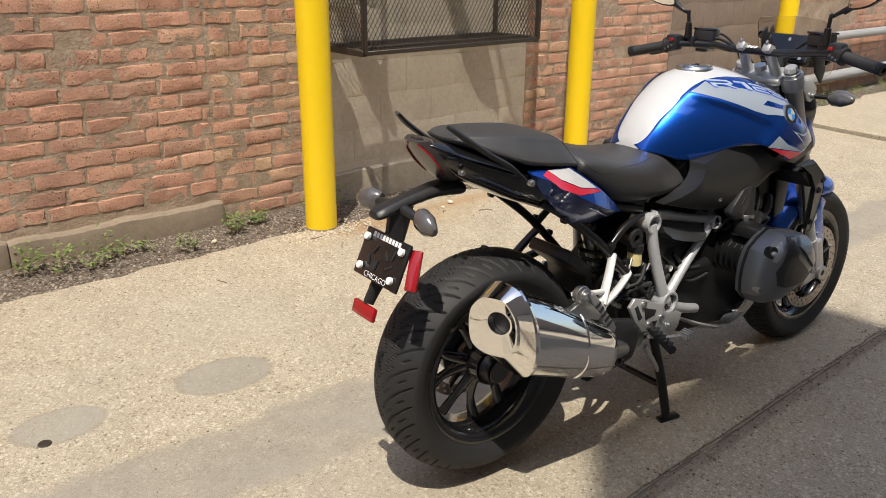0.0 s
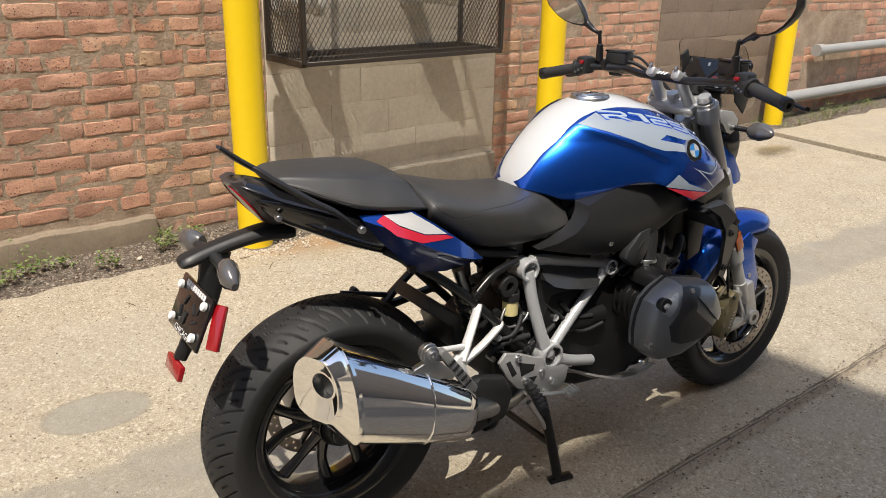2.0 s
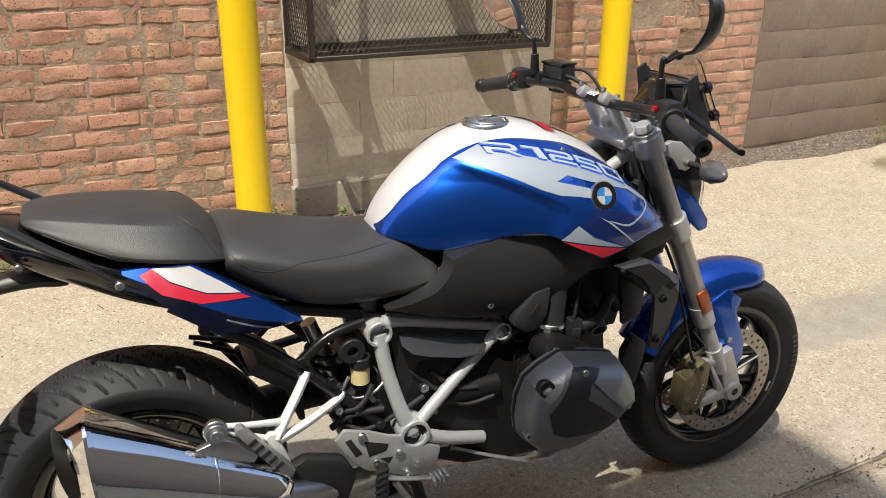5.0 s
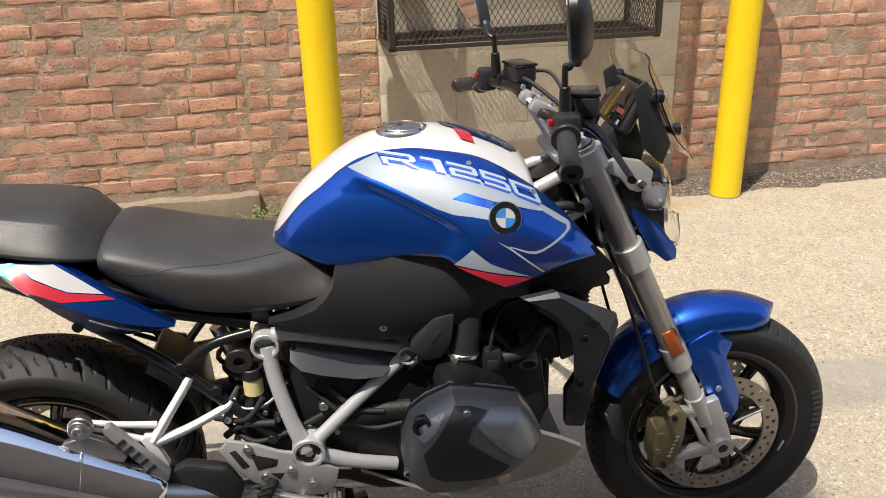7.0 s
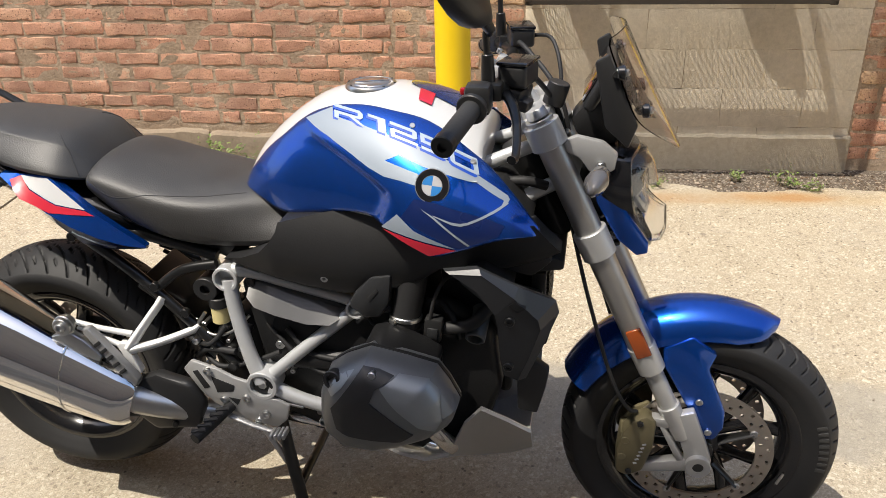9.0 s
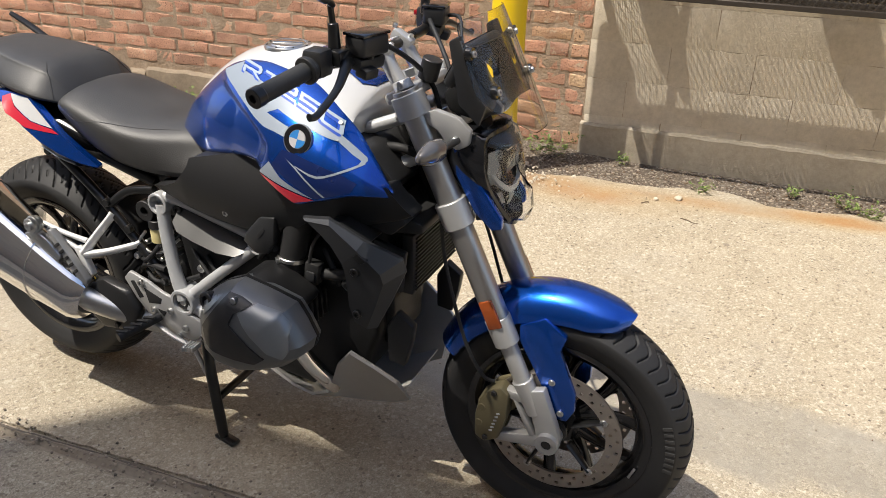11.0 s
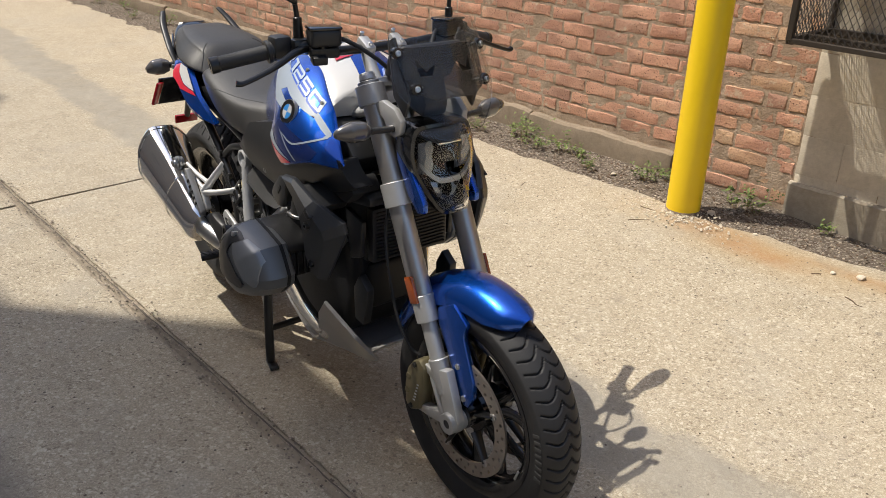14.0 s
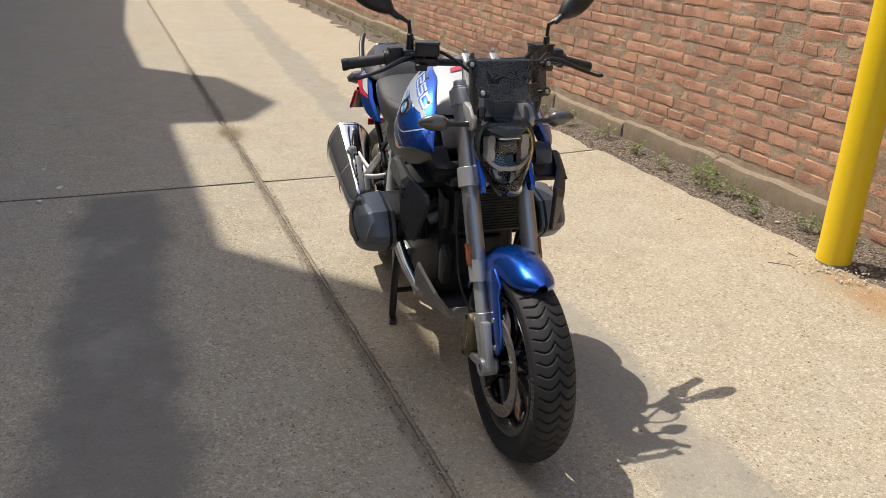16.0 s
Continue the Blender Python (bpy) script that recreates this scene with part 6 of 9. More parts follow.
# infill panels under the seat
for s in (-1, 1):
    pn = plate_part("side_cover", [(-1.005, 0.660), (-0.99, 0.686), (-0.935, 0.684), (-0.760, 0.622), (-0.945, 0.462), (-0.972, 0.470)], s * 0.100, s * 0.134, "black", bike, "matt black triangular side cover", 0.007)
    bm = bmesh.new()
    rings(bm, [[(x, s * 0.108, zt), (x, s * 0.118, zt + 0.002), (x, s * (0.116 + 0.058 * k), zb + 0.006), (x, s * 0.112, zb - 0.004)] for x, zt, zb, k in ((-0.985, 0.682, 0.640, 0.8), (-0.965, 0.686, 0.622, 1.0), (-0.92, 0.676, 0.606, 1.0), (-0.85, 0.653, 0.590, 1.0), (-0.80, 0.636, 0.588, 0.9), (-0.765, 0.625, 0.606, 0.5))])
    part("raised_panel", bm, M["satin_black"], pn, "satin black upper facet", angle=30)
    bolt((-0.985, s * 0.130, 0.668), (-0.985, s * 0.142, 0.668), 0.013, pn, "black_frame", 16, 0.006)
    # airbox cover below the tank
    bm = cut([(-1.02, 0.742), (-0.97, 0.754), (-0.925, 0.775), (-0.90, 0.80), (-0.885, 0.822), (-0.880, 0.842), (-0.80, 0.860), (-0.708, 0.880), (-0.645, 0.868), (-0.590, 0.838), (-0.557, 0.816), (-0.500, 0.832), (-0.430, 0.858), (-0.368, 0.872), (-0.316, 0.815), (-0.350, 0.795), (-0.42, 0.770), (-0.55, 0.765), (-0.60, 0.725), (-0.65, 0.705), (-0.75, 0.684), (-0.83, 0.692), (-0.90, 0.710)], 0.016)
    rim = [e for e in bm.edges if len(e.link_faces) == 1]
    for v in bm.verts:
        low = 0.690 + 0.30 * max(0.0, v.co.x + 0.72) ** 1.2 + 0.12 * max(0.0, -0.78 - v.co.x)
        k = (v.co.z - low) / 0.155
        v.co.y = s * (0.168 + 0.036 * math.sin(math.pi * min(1.0, max(0.0, 0.12 + 0.72 * k))) - 0.020 * max(0.0, -0.90 - v.co.x) / 0.12)
    for depth in (0.006, 0.05):
        grown = bmesh.ops.extrude_edge_only(bm, edges=rim)["geom"]
        for v in grown:
            if isinstance(v, bmesh.types.BMVert):
                v.co.y -= s * depth
                if depth < 0.01:
                    v.co.z -= 0.003
        rim = [e for e in grown if isinstance(e, bmesh.types.BMEdge) and len(e.link_faces) == 1]
    bmesh.ops.recalc_face_normals(bm, faces=bm.faces)
    ab = part("airbox_cover", bm, M["black"], bike, "matt black curved airbox cover under the tank", angle=60)
    bolt((-0.792, s * 0.180, 0.722), (-0.792, s * 0.196, 0.722), 0.008, ab, "bolt", 14, 0.004)
    plate_part("air_intake", [(-0.46, 0.772), (-0.36, 0.825), (-0.33, 0.79), (-0.37, 0.752)], s * 0.10, s * 0.185, "rubber", ab, bev=0.008)
    # radiator shroud: a dark flank and a folded front facet, coloured paler as sunlit
    edge = [(-0.525, 0.272, 0.800), (-0.460, 0.276, 0.812), (-0.388, 0.264, 0.773), (-0.320, 0.222, 0.726), (-0.313, 0.220, 0.700), (-0.340, 0.232, 0.630), (-0.371, 0.245, 0.560)]
    fold = [(-0.515, 0.279, 0.798), (-0.455, 0.285, 0.803), (-0.394, 0.283, 0.758), (-0.350, 0.266, 0.706), (-0.345, 0.262, 0.682), (-0.364, 0.264, 0.622), (-0.386, 0.262, 0.563)]
    rear_edge = [(-0.508, 0.279, 0.793), (-0.464, 0.282, 0.766), (-0.430, 0.282, 0.718), (-0.424, 0.280, 0.690), (-0.422, 0.278, 0.660), (-0.420, 0.276, 0.620), (-0.414, 0.266, 0.576)]
    bm = bmesh.new()
    rings(bm, [[(p[0], s * p[1], p[2]), (q[0], s * q[1], q[2]), (r[0], s * r[1], r[2]), (r[0] + 0.004, s * (r[1] - 0.016), r[2]), (q[0], s * (q[1] - 0.022), q[2]), (p[0] - 0.006, s * (p[1] - 0.012), p[2])] for p, q, r in zip(edge, fold, rear_edge)])
    sh = part("radiator_shroud", bm, M["anthracite"], bike, "graphite grey radiator side shroud with a folded front", angle=12)
    bm = bmesh.new()
    rings(bm, [[(p[0], s * (p[1] + 0.0012), p[2]), (q[0], s * (q[1] + 0.0012), q[2]), (q[0], s * (q[1] - 0.004), q[2]), (p[0], s * (p[1] - 0.004), p[2])] for p, q in zip(edge, fold)])
    part("front_facet", bm, M["facet"], sh, "front facet in satin grey made paler for sunlight", angle=12)
    plate_part("slot", [(-0.405, 0.742), (-0.392, 0.752), (-0.372, 0.738), (-0.388, 0.728)], s * 0.262, s * 0.2845, "engine", sh, bev=0.001)
    for x, y, z in ((-0.402, 0.279, 0.706), (-0.404, 0.271, 0.600)):
        bolt((x, s * (y - 0.006), z), (x, s * (y + 0.005), z), 0.010, sh, "black_frame", 14, 0.005)
    plate_part("shroud_stay", [(-0.50, 0.775), (-0.46, 0.79), (-0.40, 0.745), (-0.43, 0.715)], s * 0.150, s * 0.270, "black", sh, bev=0.006)
    # added black plate: stops bright ground showing through, so the gap stays dark
    plate_part("duct_wall", [(-0.575, 0.80), (-0.40, 0.815), (-0.365, 0.70), (-0.40, 0.56), (-0.50, 0.56), (-0.56, 0.64)], s * 0.085, s * 0.105, "engine", sh, "black plate added to darken the gap behind the shroud", 0.005)
    plate_part("inner_duct", [(-0.43, 0.72), (-0.35, 0.70), (-0.36, 0.60), (-0.41, 0.58)], s * 0.135, s * 0.150, "black", sh, bev=0.004)
    plate_part("lower_guard", [(-0.372, 0.545), (-0.330, 0.515), (-0.336, 0.470), (-0.352, 0.402), (-0.395, 0.408), (-0.398, 0.50)], s * 0.125, s * 0.150, "black", sh, "thin black lower air guard", 0.005)
    bar("frame_tube_front", [(-0.742, s * 0.13, 0.64), (-0.62, s * 0.10, 0.74), (-0.42, s * 0.06, 0.86)], 0.014, "frame", frame_leg)
    bm = bmesh.new()
    cyl(bm, (-0.480, s * 0.09, 0.625), (-0.486, s * 0.163, 0.586), 0.0215, seg=22, hole=0.016)
    part("tube_end", bm, M["dark_grey"], frame_leg)
# oil cooler
bm = bmesh.new()
block(bm, (0.03, 0.24, 0.15), pose(-0.360, 0, 0.655), 0.006)
rad = part("oil_cooler", bm, M["black"], bike, "black finned oil cooler")
for k in range(14):
    bm = bmesh.new()
    block(bm, (0.006, 0.22, 0.003), pose(-0.343, 0, 0.592 + 0.0098 * k), 0)
    part("cooling_fin", bm, M["engine"], rad)
plate_part("cooler_top", [(-0.40, 0.74), (-0.31, 0.755), (-0.31, 0.775), (-0.40, 0.80)], -0.15, 0.15, "black", rad)
# head tube and white frame struts seen behind the fork
bar("head_tube", [(-0.420, 0, 0.97), (-0.325, 0, 0.775)], 0.036, "black_frame", bike, "black steering head")
for s in (-1, 1):
    bar("frame_strut", [(-0.50, s * 0.085, 0.935), (-0.375, s * 0.060, 0.985)], 0.014, "frame", frame_leg)
    bar("frame_strut", [(-0.46, s * 0.09, 0.845), (-0.335, s * 0.055, 0.905)], 0.015, "frame", frame_leg)
    bar("hose", [(-0.47, s * 0.07, 0.90), (-0.40, s * 0.085, 0.915), (-0.355, s * 0.07, 0.90)], 0.010, "rubber", frame_leg)

# cylinder heads
COVER = [(-0.776, 0.500), (-0.772, 0.545), (-0.755, 0.588), (-0.722, 0.612), (-0.672, 0.634), (-0.600, 0.620), (-0.540, 0.605), (-0.517, 0.572), (-0.496, 0.530), (-0.505, 0.499), (-0.545, 0.463), (-0.608, 0.434), (-0.666, 0.416), (-0.735, 0.422), (-0.770, 0.455)]
COVER_MID = Vector((-0.640, 0.520))
cover_depth = table([(0.0, 0.386), (0.30, 0.385), (0.55, 0.381), (0.78, 0.367), (0.92, 0.348), (1.0, 0.322)])


def cover_y(x, z):
    """How far the valve cover stands out at a place of its outline."""
    d = Vector((x, z)) - COVER_MID
    best = 0.0
    for a, b in zip(COVER, COVER[1:] + COVER[:1]):
        a, b = Vector(a) - COVER_MID, Vector(b) - COVER_MID
        e = b - a
        det = d.x * -e.y + e.x * d.y
        if abs(det) > 1e-9:
            r = (a.x * -e.y + e.x * a.y) / det
            q = (d.x * a.y - d.y * a.x) / det
            if r > 0 and -1e-6 <= q <= 1 + 1e-6:
                best = 1 / r
    return cover_depth(best)


def cover_skin(name, poly, lift, material, s, label=""):
    """A raised field that follows the valve cover."""
    bm = cut(poly, 0.012)
    rim = [e for e in bm.edges if len(e.link_faces) == 1]
    for v in bm.verts:
        v.co.y = s * (cover_y(v.co.x, v.co.z) + lift)
    grown = bmesh.ops.extrude_edge_only(bm, edges=rim)
    for v in grown["geom"]:
        if isinstance(v, bmesh.types.BMVert):
            v.co.y -= s * (lift + 0.006)
    bmesh.ops.recalc_face_normals(bm, faces=bm.faces)
    return part(name, bm, M[material], engine, label, angle=40)


for s in (-1, 1):
    for k in range(7):
        bm = bmesh.new()
        y = s * (0.138 + 0.0205 * k)
        prism(bm, [(-0.705, 0.492), (-0.702, 0.555), (-0.67, 0.580), (-0.59, 0.576), (-0.562, 0.553), (-0.560, 0.49), (-0.60, 0.466), (-0.68, 0.464)], y, y + s * 0.0055, 0.001, 1)
        part("cylinder_fin", bm, M["engine"], engine)
    bm = bmesh.new()
    cyl(bm, (-0.635, s * 0.12, 0.527), (-0.635, s * 0.288, 0.527), 0.066, seg=28)
    part("cylinder_barrel", bm, M["engine"], engine)
    bm = bmesh.new()
    secs = []
    for k, y in ((0.93, 0.262), (0.985, 0.268), (1.0, 0.276), (1.0, 0.302), (0.985, 0.325), (0.94, 0.345), (0.86, 0.359), (0.72, 0.372), (0.50, 0.382), (0.25, 0.386)):
        secs.append([(COVER_MID.x + (x - COVER_MID.x) * k, s * y, COVER_MID.y + (z - COVER_MID.y) * k) for x, z in COVER])
    rings(bm, secs)
    cover = part("cylinder_cover", bm, M["dark_grey"], engine, "graphite valve cover", angle=22)
    bm = bmesh.new()
    rings(bm, [[(COVER_MID.x + (x - COVER_MID.x) * k, s * y, COVER_MID.y + (z - COVER_MID.y) * k) for x, z in COVER] for k, y in ((0.99, 0.278), (1.012, 0.280), (1.012, 0.288), (0.99, 0.290))])
    part("cover_seam", bm, M["engine"], engine)
    cover_skin("cover_insert", [(-0.672, 0.626), (-0.718, 0.563), (-0.737, 0.538), (-0.727, 0.493), (-0.700, 0.483), (-0.650, 0.480), (-0.598, 0.480), (-0.573, 0.500), (-0.655, 0.566), (-0.645, 0.592), (-0.612, 0.612), (-0.641, 0.621)], 0.0045, "black", s, "matt black insert")
    cover_skin("cover_pad", [(-0.636, 0.596), (-0.603, 0.614), (-0.546, 0.602), (-0.525, 0.575), (-0.520, 0.525), (-0.532, 0.505), (-0.560, 0.520), (-0.600, 0.556)], 0.0065, "pad", s, "raised satin grey pad")
    cover_skin("plug_field", [(-0.755, 0.575), (-0.730, 0.600), (-0.688, 0.620), (-0.712, 0.585), (-0.735, 0.562)], 0.003, "pad", s)
    bolt((-0.652, s * 0.352, 0.613), (-0.652, s * 0.368, 0.617), 0.0075, engine)
    bolt((-0.733, s * 0.335, 0.585), (-0.737, s * 0.356, 0.590), 0.019, engine, "black", 24, 0.011)
    bolt((-0.763, s * 0.325, 0.478), (-0.766, s * 0.346, 0.476), 0.010, engine, "steel", 18, 0.006)
    # intake
    bm = bmesh.new()
    duct = [Vector((-0.612, s * 0.140, 0.775)), Vector((-0.619, s * 0.160, 0.705)), Vector((-0.630, s * 0.172, 0.630)), Vector((-0.638, s * 0.178, 0.570))]
    tube(bm, duct, [0.035, 0.033, 0.031, 0.031], 20, 4)
    part("intake_duct", bm, M["rubber"], engine, "black rubber intake duct")
    for k, mat in ((0.18, "steel"), (0.55, "rubber"), (0.92, "steel")):
        bm = bmesh.new()
        a = Vector((-0.6265, s * 0.1695, 0.655)).lerp(Vector((-0.6375, s * 0.177, 0.582)), k)
        cyl(bm, a, a + Vector((-0.001, s * 0.001, -0.010)), 0.0345, seg=28)
        part("hose_clamp", bm, M[mat], engine, "hose clamp round the intake duct")
        bm = bmesh.new()
        block(bm, (0.016, 0.010, 0.012), Matrix.Translation(a + Vector((-0.022, s * 0.028, -0.005))) @ pose(0, 0, 0, 0, 0, s * 40), 0.002)
        part("clamp_screw", bm, M[mat], engine)
    bm = bmesh.new()
    block(bm, (0.038, 0.030, 0.055), pose(-0.570, s * 0.175, 0.615, 0, 6, 0), 0.006)
    sensor = part("throttle_sensor", bm, M["black"], engine)
    bm = bmesh.new()
    block(bm, (0.022, 0.006, 0.024), pose(-0.570, s * 0.191, 0.610, 0, 4, 0), 0.002)
    part("connector", bm, M["anthracite"], engine)
    bolt((-0.588, s * 0.190, 0.575), (-0.588, s * 0.197, 0.575), 0.006, engine)
    bar("wire", [(-0.575, s * 0.185, 0.640), (-0.565, s * 0.180, 0.690), (-0.545, s * 0.150, 0.720), (-0.50, s * 0.12, 0.725)], 0.004, "rubber", engine)
    bar("wire", [(-0.66, s * 0.165, 0.62), (-0.70, s * 0.160, 0.60), (-0.73, s * 0.150, 0.64), (-0.745, s * 0.14, 0.70)], 0.004, "rubber", engine)
    plate_part("head_shield", [(-0.700, 0.592), (-0.690, 0.628), (-0.660, 0.634), (-0.625, 0.626), (-0.575, 0.602), (-0.545, 0.585), (-0.550, 0.560), (-0.63, 0.590)], s * 0.190, s * 0.285, "engine", engine, bev=0.010)
    plate_part("injector_cover", [(-0.648, 0.745), (-0.690, 0.738), (-0.732, 0.692), (-0.742, 0.668), (-0.708, 0.640), (-0.676, 0.645), (-0.655, 0.680)], s * 0.172, s * 0.205, "anthracite", engine, "graphite injector cover", 0.008)
    plate_part("slot", [(-0.700, 0.690), (-0.680, 0.715), (-0.675, 0.708), (-0.695, 0.682)], s * 0.2045, s * 0.2065, "rubber", engine, bev=0.001)
    # hoses and clutter behind
    bar("hose", [(-0.62, s * 0.16, 0.60), (-0.50, s * 0.165, 0.62), (-0.45, s * 0.14, 0.66), (-0.42, s * 0.13, 0.62)], 0.014, "rubber", engine)
    bar("hose", [(-0.74, s * 0.15, 0.60), (-0.70, s * 0.17, 0.64), (-0.66, s * 0.19, 0.66)], 0.007, "rubber", engine)
    bar("cable", [(-1.02, s * 0.10, 0.62), (-0.92, s * 0.145, 0.53), (-0.84, s * 0.15, 0.46), (-0.76, s * 0.16, 0.47)], 0.005, "rubber", engine)
    # header pipe
    bar("header_pipe", [(-0.600, s * 0.235, 0.470), (-0.578, s * 0.212, 0.395), (-0.548, s * 0.178, 0.325), (-0.548, s * 0.148, 0.285), (-0.585, s * 0.125, 0.266), (-0.65, s * 0.10, 0.262), (-0.85, s * 0.09, 0.275), (-1.02, s * 0.10, 0.300)], 0.0205, "chrome", bike, "polished exhaust header pipe", 16, 6)

# belly spoiler
for s in (-1, 1):
    bm = bmesh.new()
    secs = []
    for x, z0, z1, y0, y1 in ((-0.86, 0.300, 0.345, 0.115, 0.140), (-0.76, 0.262, 0.300, 0.105, 0.150), (-0.66, 0.228, 0.262, 0.090, 0.158), (-0.60, 0.208, 0.258, 0.085, 0.165), (-0.545, 0.204, 0.290, 0.085, 0.176), (-0.505, 0.212, 0.395, 0.085, 0.195), (-0.468, 0.222, 0.442, 0.088, 0.198), (-0.41, 0.242, 0.406, 0.095, 0.183), (-0.363, 0.268, 0.370, 0.100, 0.167)):
        secs.append([(x, s * y1, z1), (x, s * (y1 + 0.004), z1 - 0.006), (x, s * y0, z0), (x, s * (y0 - 0.006), z0 + 0.004), (x, s * (y1 - 0.006), z1 - 0.002)])
    rings(bm, secs)
    bs = part("belly_spoiler", bm, M["belly"], bike, "satin grey belly spoiler", angle=30)
bm = bmesh.new()
prism(bm, [(-0.86, 0.300), (-0.66, 0.238), (-0.52, 0.216), (-0.44, 0.242), (-0.37, 0.30), (-0.37, 0.305), (-0.46, 0.256), (-0.66, 0.250), (-0.86, 0.308)], -0.085, 0.085, 0.002, 1)
part("spoiler_floor", bm, M["belly"], bs)

# silencer
bm = bmesh.new()
secs = []
SHAPE = [(0.0, 1.0), (0.45, 0.96), (0.85, 0.55), (1.0, 0.12), (0.98, -0.45), (0.62, -0.92), (0.15, -1.0), (-0.35, -0.98), (-0.85, -0.72), (-1.0, -0.1), (-0.92, 0.5), (-0.5, 0.93)]


def silencer_ring(x, z, half_h, half_w, lean, y=-0.212, yaw=0.0):
    out = []
    dense = spline([(a, b, 0) for a, b in SHAPE + SHAPE[:1]], 4)[:-1]
    for p in dense:
        out.append((x - lean * p.y * half_h + yaw * p.x * half_w, y - p.x * half_w, z + p.y * half_h))
    return out


def round_ring(x, z, r, tilt, y=-0.203, yaw=0.0):
    return [(x - tilt * math.cos(q) * r + yaw * math.sin(q) * r, y - math.sin(q) * r, z + math.cos(q) * r) for q in (2 * math.pi * k / 48 for k in range(48))]


for x, z, h, w, lean, y in ((-1.262, 0.378, 0.050, 0.042, -0.25, -0.212), (-1.275, 0.383, 0.060, 0.054, -0.25, -0.212), (-1.30, 0.391, 0.069, 0.062, -0.22, -0.211), (-1.40, 0.437, 0.086, 0.075, -0.12, -0.208), (-1.50, 0.485, 0.102, 0.087, -0.03, -0.204), (-1.600, 0.531, 0.115, 0.097, 0.06, -0.200)):
    secs.append(silencer_ring(x, z, h, w, lean, y))
rings(bm, secs)
muf = part("silencer", bm, M["chrome"], bike, "polished chrome six-sided silencer")
bm = bmesh.new()
rings(bm, [silencer_ring(-1.597, 0.530, 0.117, 0.099, 0.06, -0.200), silencer_ring(-1.606, 0.533, 0.119, 0.101, 0.06, -0.200), silencer_ring(-1.612, 0.535, 0.117, 0.099, 0.06, -0.200), silencer_ring(-1.655, 0.549, 0.078, 0.066, 0.0, -0.199, 0.36), silencer_ring(-1.661, 0.551, 0.074, 0.062, -0.02, -0.199, 0.38), silencer_ring(-1.661, 0.552, 0.070, 0.058, -0.02, -0.199, 0.38), round_ring(-1.645, 0.558, 0.034, 0.0, -0.203, 0.38), round_ring(-1.645, 0.558, 0.029, 0.0, -0.203, 0.38), round_ring(-1.595, 0.546, 0.028, 0.0, -0.196, 0.38)])
part("end_cap", bm, M["chrome"], muf, "polished faceted end cap with a round outlet", angle=24)
bm = bmesh.new()
rings(bm, [round_ring(-1.616, 0.551, 0.0280, 0.0, -0.199, 0.38), round_ring(-1.622, 0.553, 0.0284, 0.0, -0.200, 0.38)])
part("outlet_bore", bm, M["rubber"], muf)
bm = bmesh.new()
rings(bm, [silencer_ring(-1.404, 0.439, 0.0878, 0.0768, -0.12, -0.208), silencer_ring(-1.405, 0.4395, 0.0890, 0.0780, -0.12, -0.208), silencer_ring(-1.408, 0.441, 0.0893, 0.0783, -0.12, -0.208), silencer_ring(-1.409, 0.4415, 0.0880, 0.0770, -0.12, -0.208)])
part("strap", bm, M["chrome"], muf, "thin steel retaining wire")
bm = bmesh.new()
prism(bm, [(-1.44, 0.545), (-1.385, 0.562), (-1.355, 0.545), (-1.315, 0.505), (-1.325, 0.490), (-1.40, 0.520)], -0.235, -0.215, 0.004)
part("bracket", bm, M["steel"], muf)
for y, r in ((-0.215, 0.020), (-0.226, 0.024), (-0.236, 0.021)):
    bm = bmesh.new()
    cyl(bm, (-1.392, y, 0.580), (-1.392, y - 0.009, 0.580), r, seg=28)
    part("knurled_washer", bm, M["steel"], muf)
bolt((-1.392, -0.240, 0.580), (-1.392, -0.252, 0.580), 0.012, muf, "bolt", 18, 0.006)
bm = bmesh.new()
tube(bm, [(-1.28, -0.212, 0.384), (-1.20, -0.19, 0.355), (-1.10, -0.15, 0.32), (-1.0, -0.10, 0.30)], [0.036, 0.032, 0.030, 0.028], 18, 5)
part("link_pipe", bm, M["steel"], muf)
plate_part("heat_shield", [(-1.295, 0.335), (-1.268, 0.425), (-1.215, 0.448), (-1.135, 0.428), (-1.105, 0.372), (-1.130, 0.305), (-1.24, 0.288)], -0.205, -0.170, "black", bike, "matt black heat shield ahead of the silencer", 0.012)
bolt((-1.185, -0.203, 0.315), (-1.185, -0.212, 0.315), 0.008, muf, "black_frame")

# shock absorber, fluid cup
bm = bmesh.new()
pts = []
for k in range(90):
    a = k / 90 * 2 * math.pi * 7
    base = Vector((-1.13, 0, 0.60)).lerp(Vector((-1.06, 0, 0.40)), k / 90)
    pts.append(base + Vector((0.032 * math.cos(a), 0.034 * math.sin(a), 0)))
tube(bm, pts, 0.006, 8, 1)
shock = part("shock_spring", bm, M["black_frame"], bike, "black coil shock absorber")
bar("damper", [(-1.15, 0, 0.66), (-1.04, 0, 0.36)], 0.018, "steel", shock)
bm = bmesh.new()
cyl(bm, (-1.070, -0.125, 0.558), (-1.070, -0.125, 0.598), 0.021, seg=22)
cup = part("fluid_cup", bm, M["tan"], bike, "small amber brake fluid cup")
bm = bmesh.new()
cyl(bm, (-1.070, -0.125, 0.598), (-1.070, -0.125, 0.622), 0.0235, seg=22)
part("lid", bm, M["black"], cup)
bm = bmesh.new()
cyl(bm, (-1.09, -0.10, 0.645), (-1.09, -0.145, 0.645), 0.028, seg=16, hole=0.012)
part("preload_knob", bm, M["black"], shock)
bar("cable", [(-1.16, -0.12, 0.50), (-1.09, -0.16, 0.515), (-1.05, -0.15, 0.56)], 0.006, "rubber", shock)
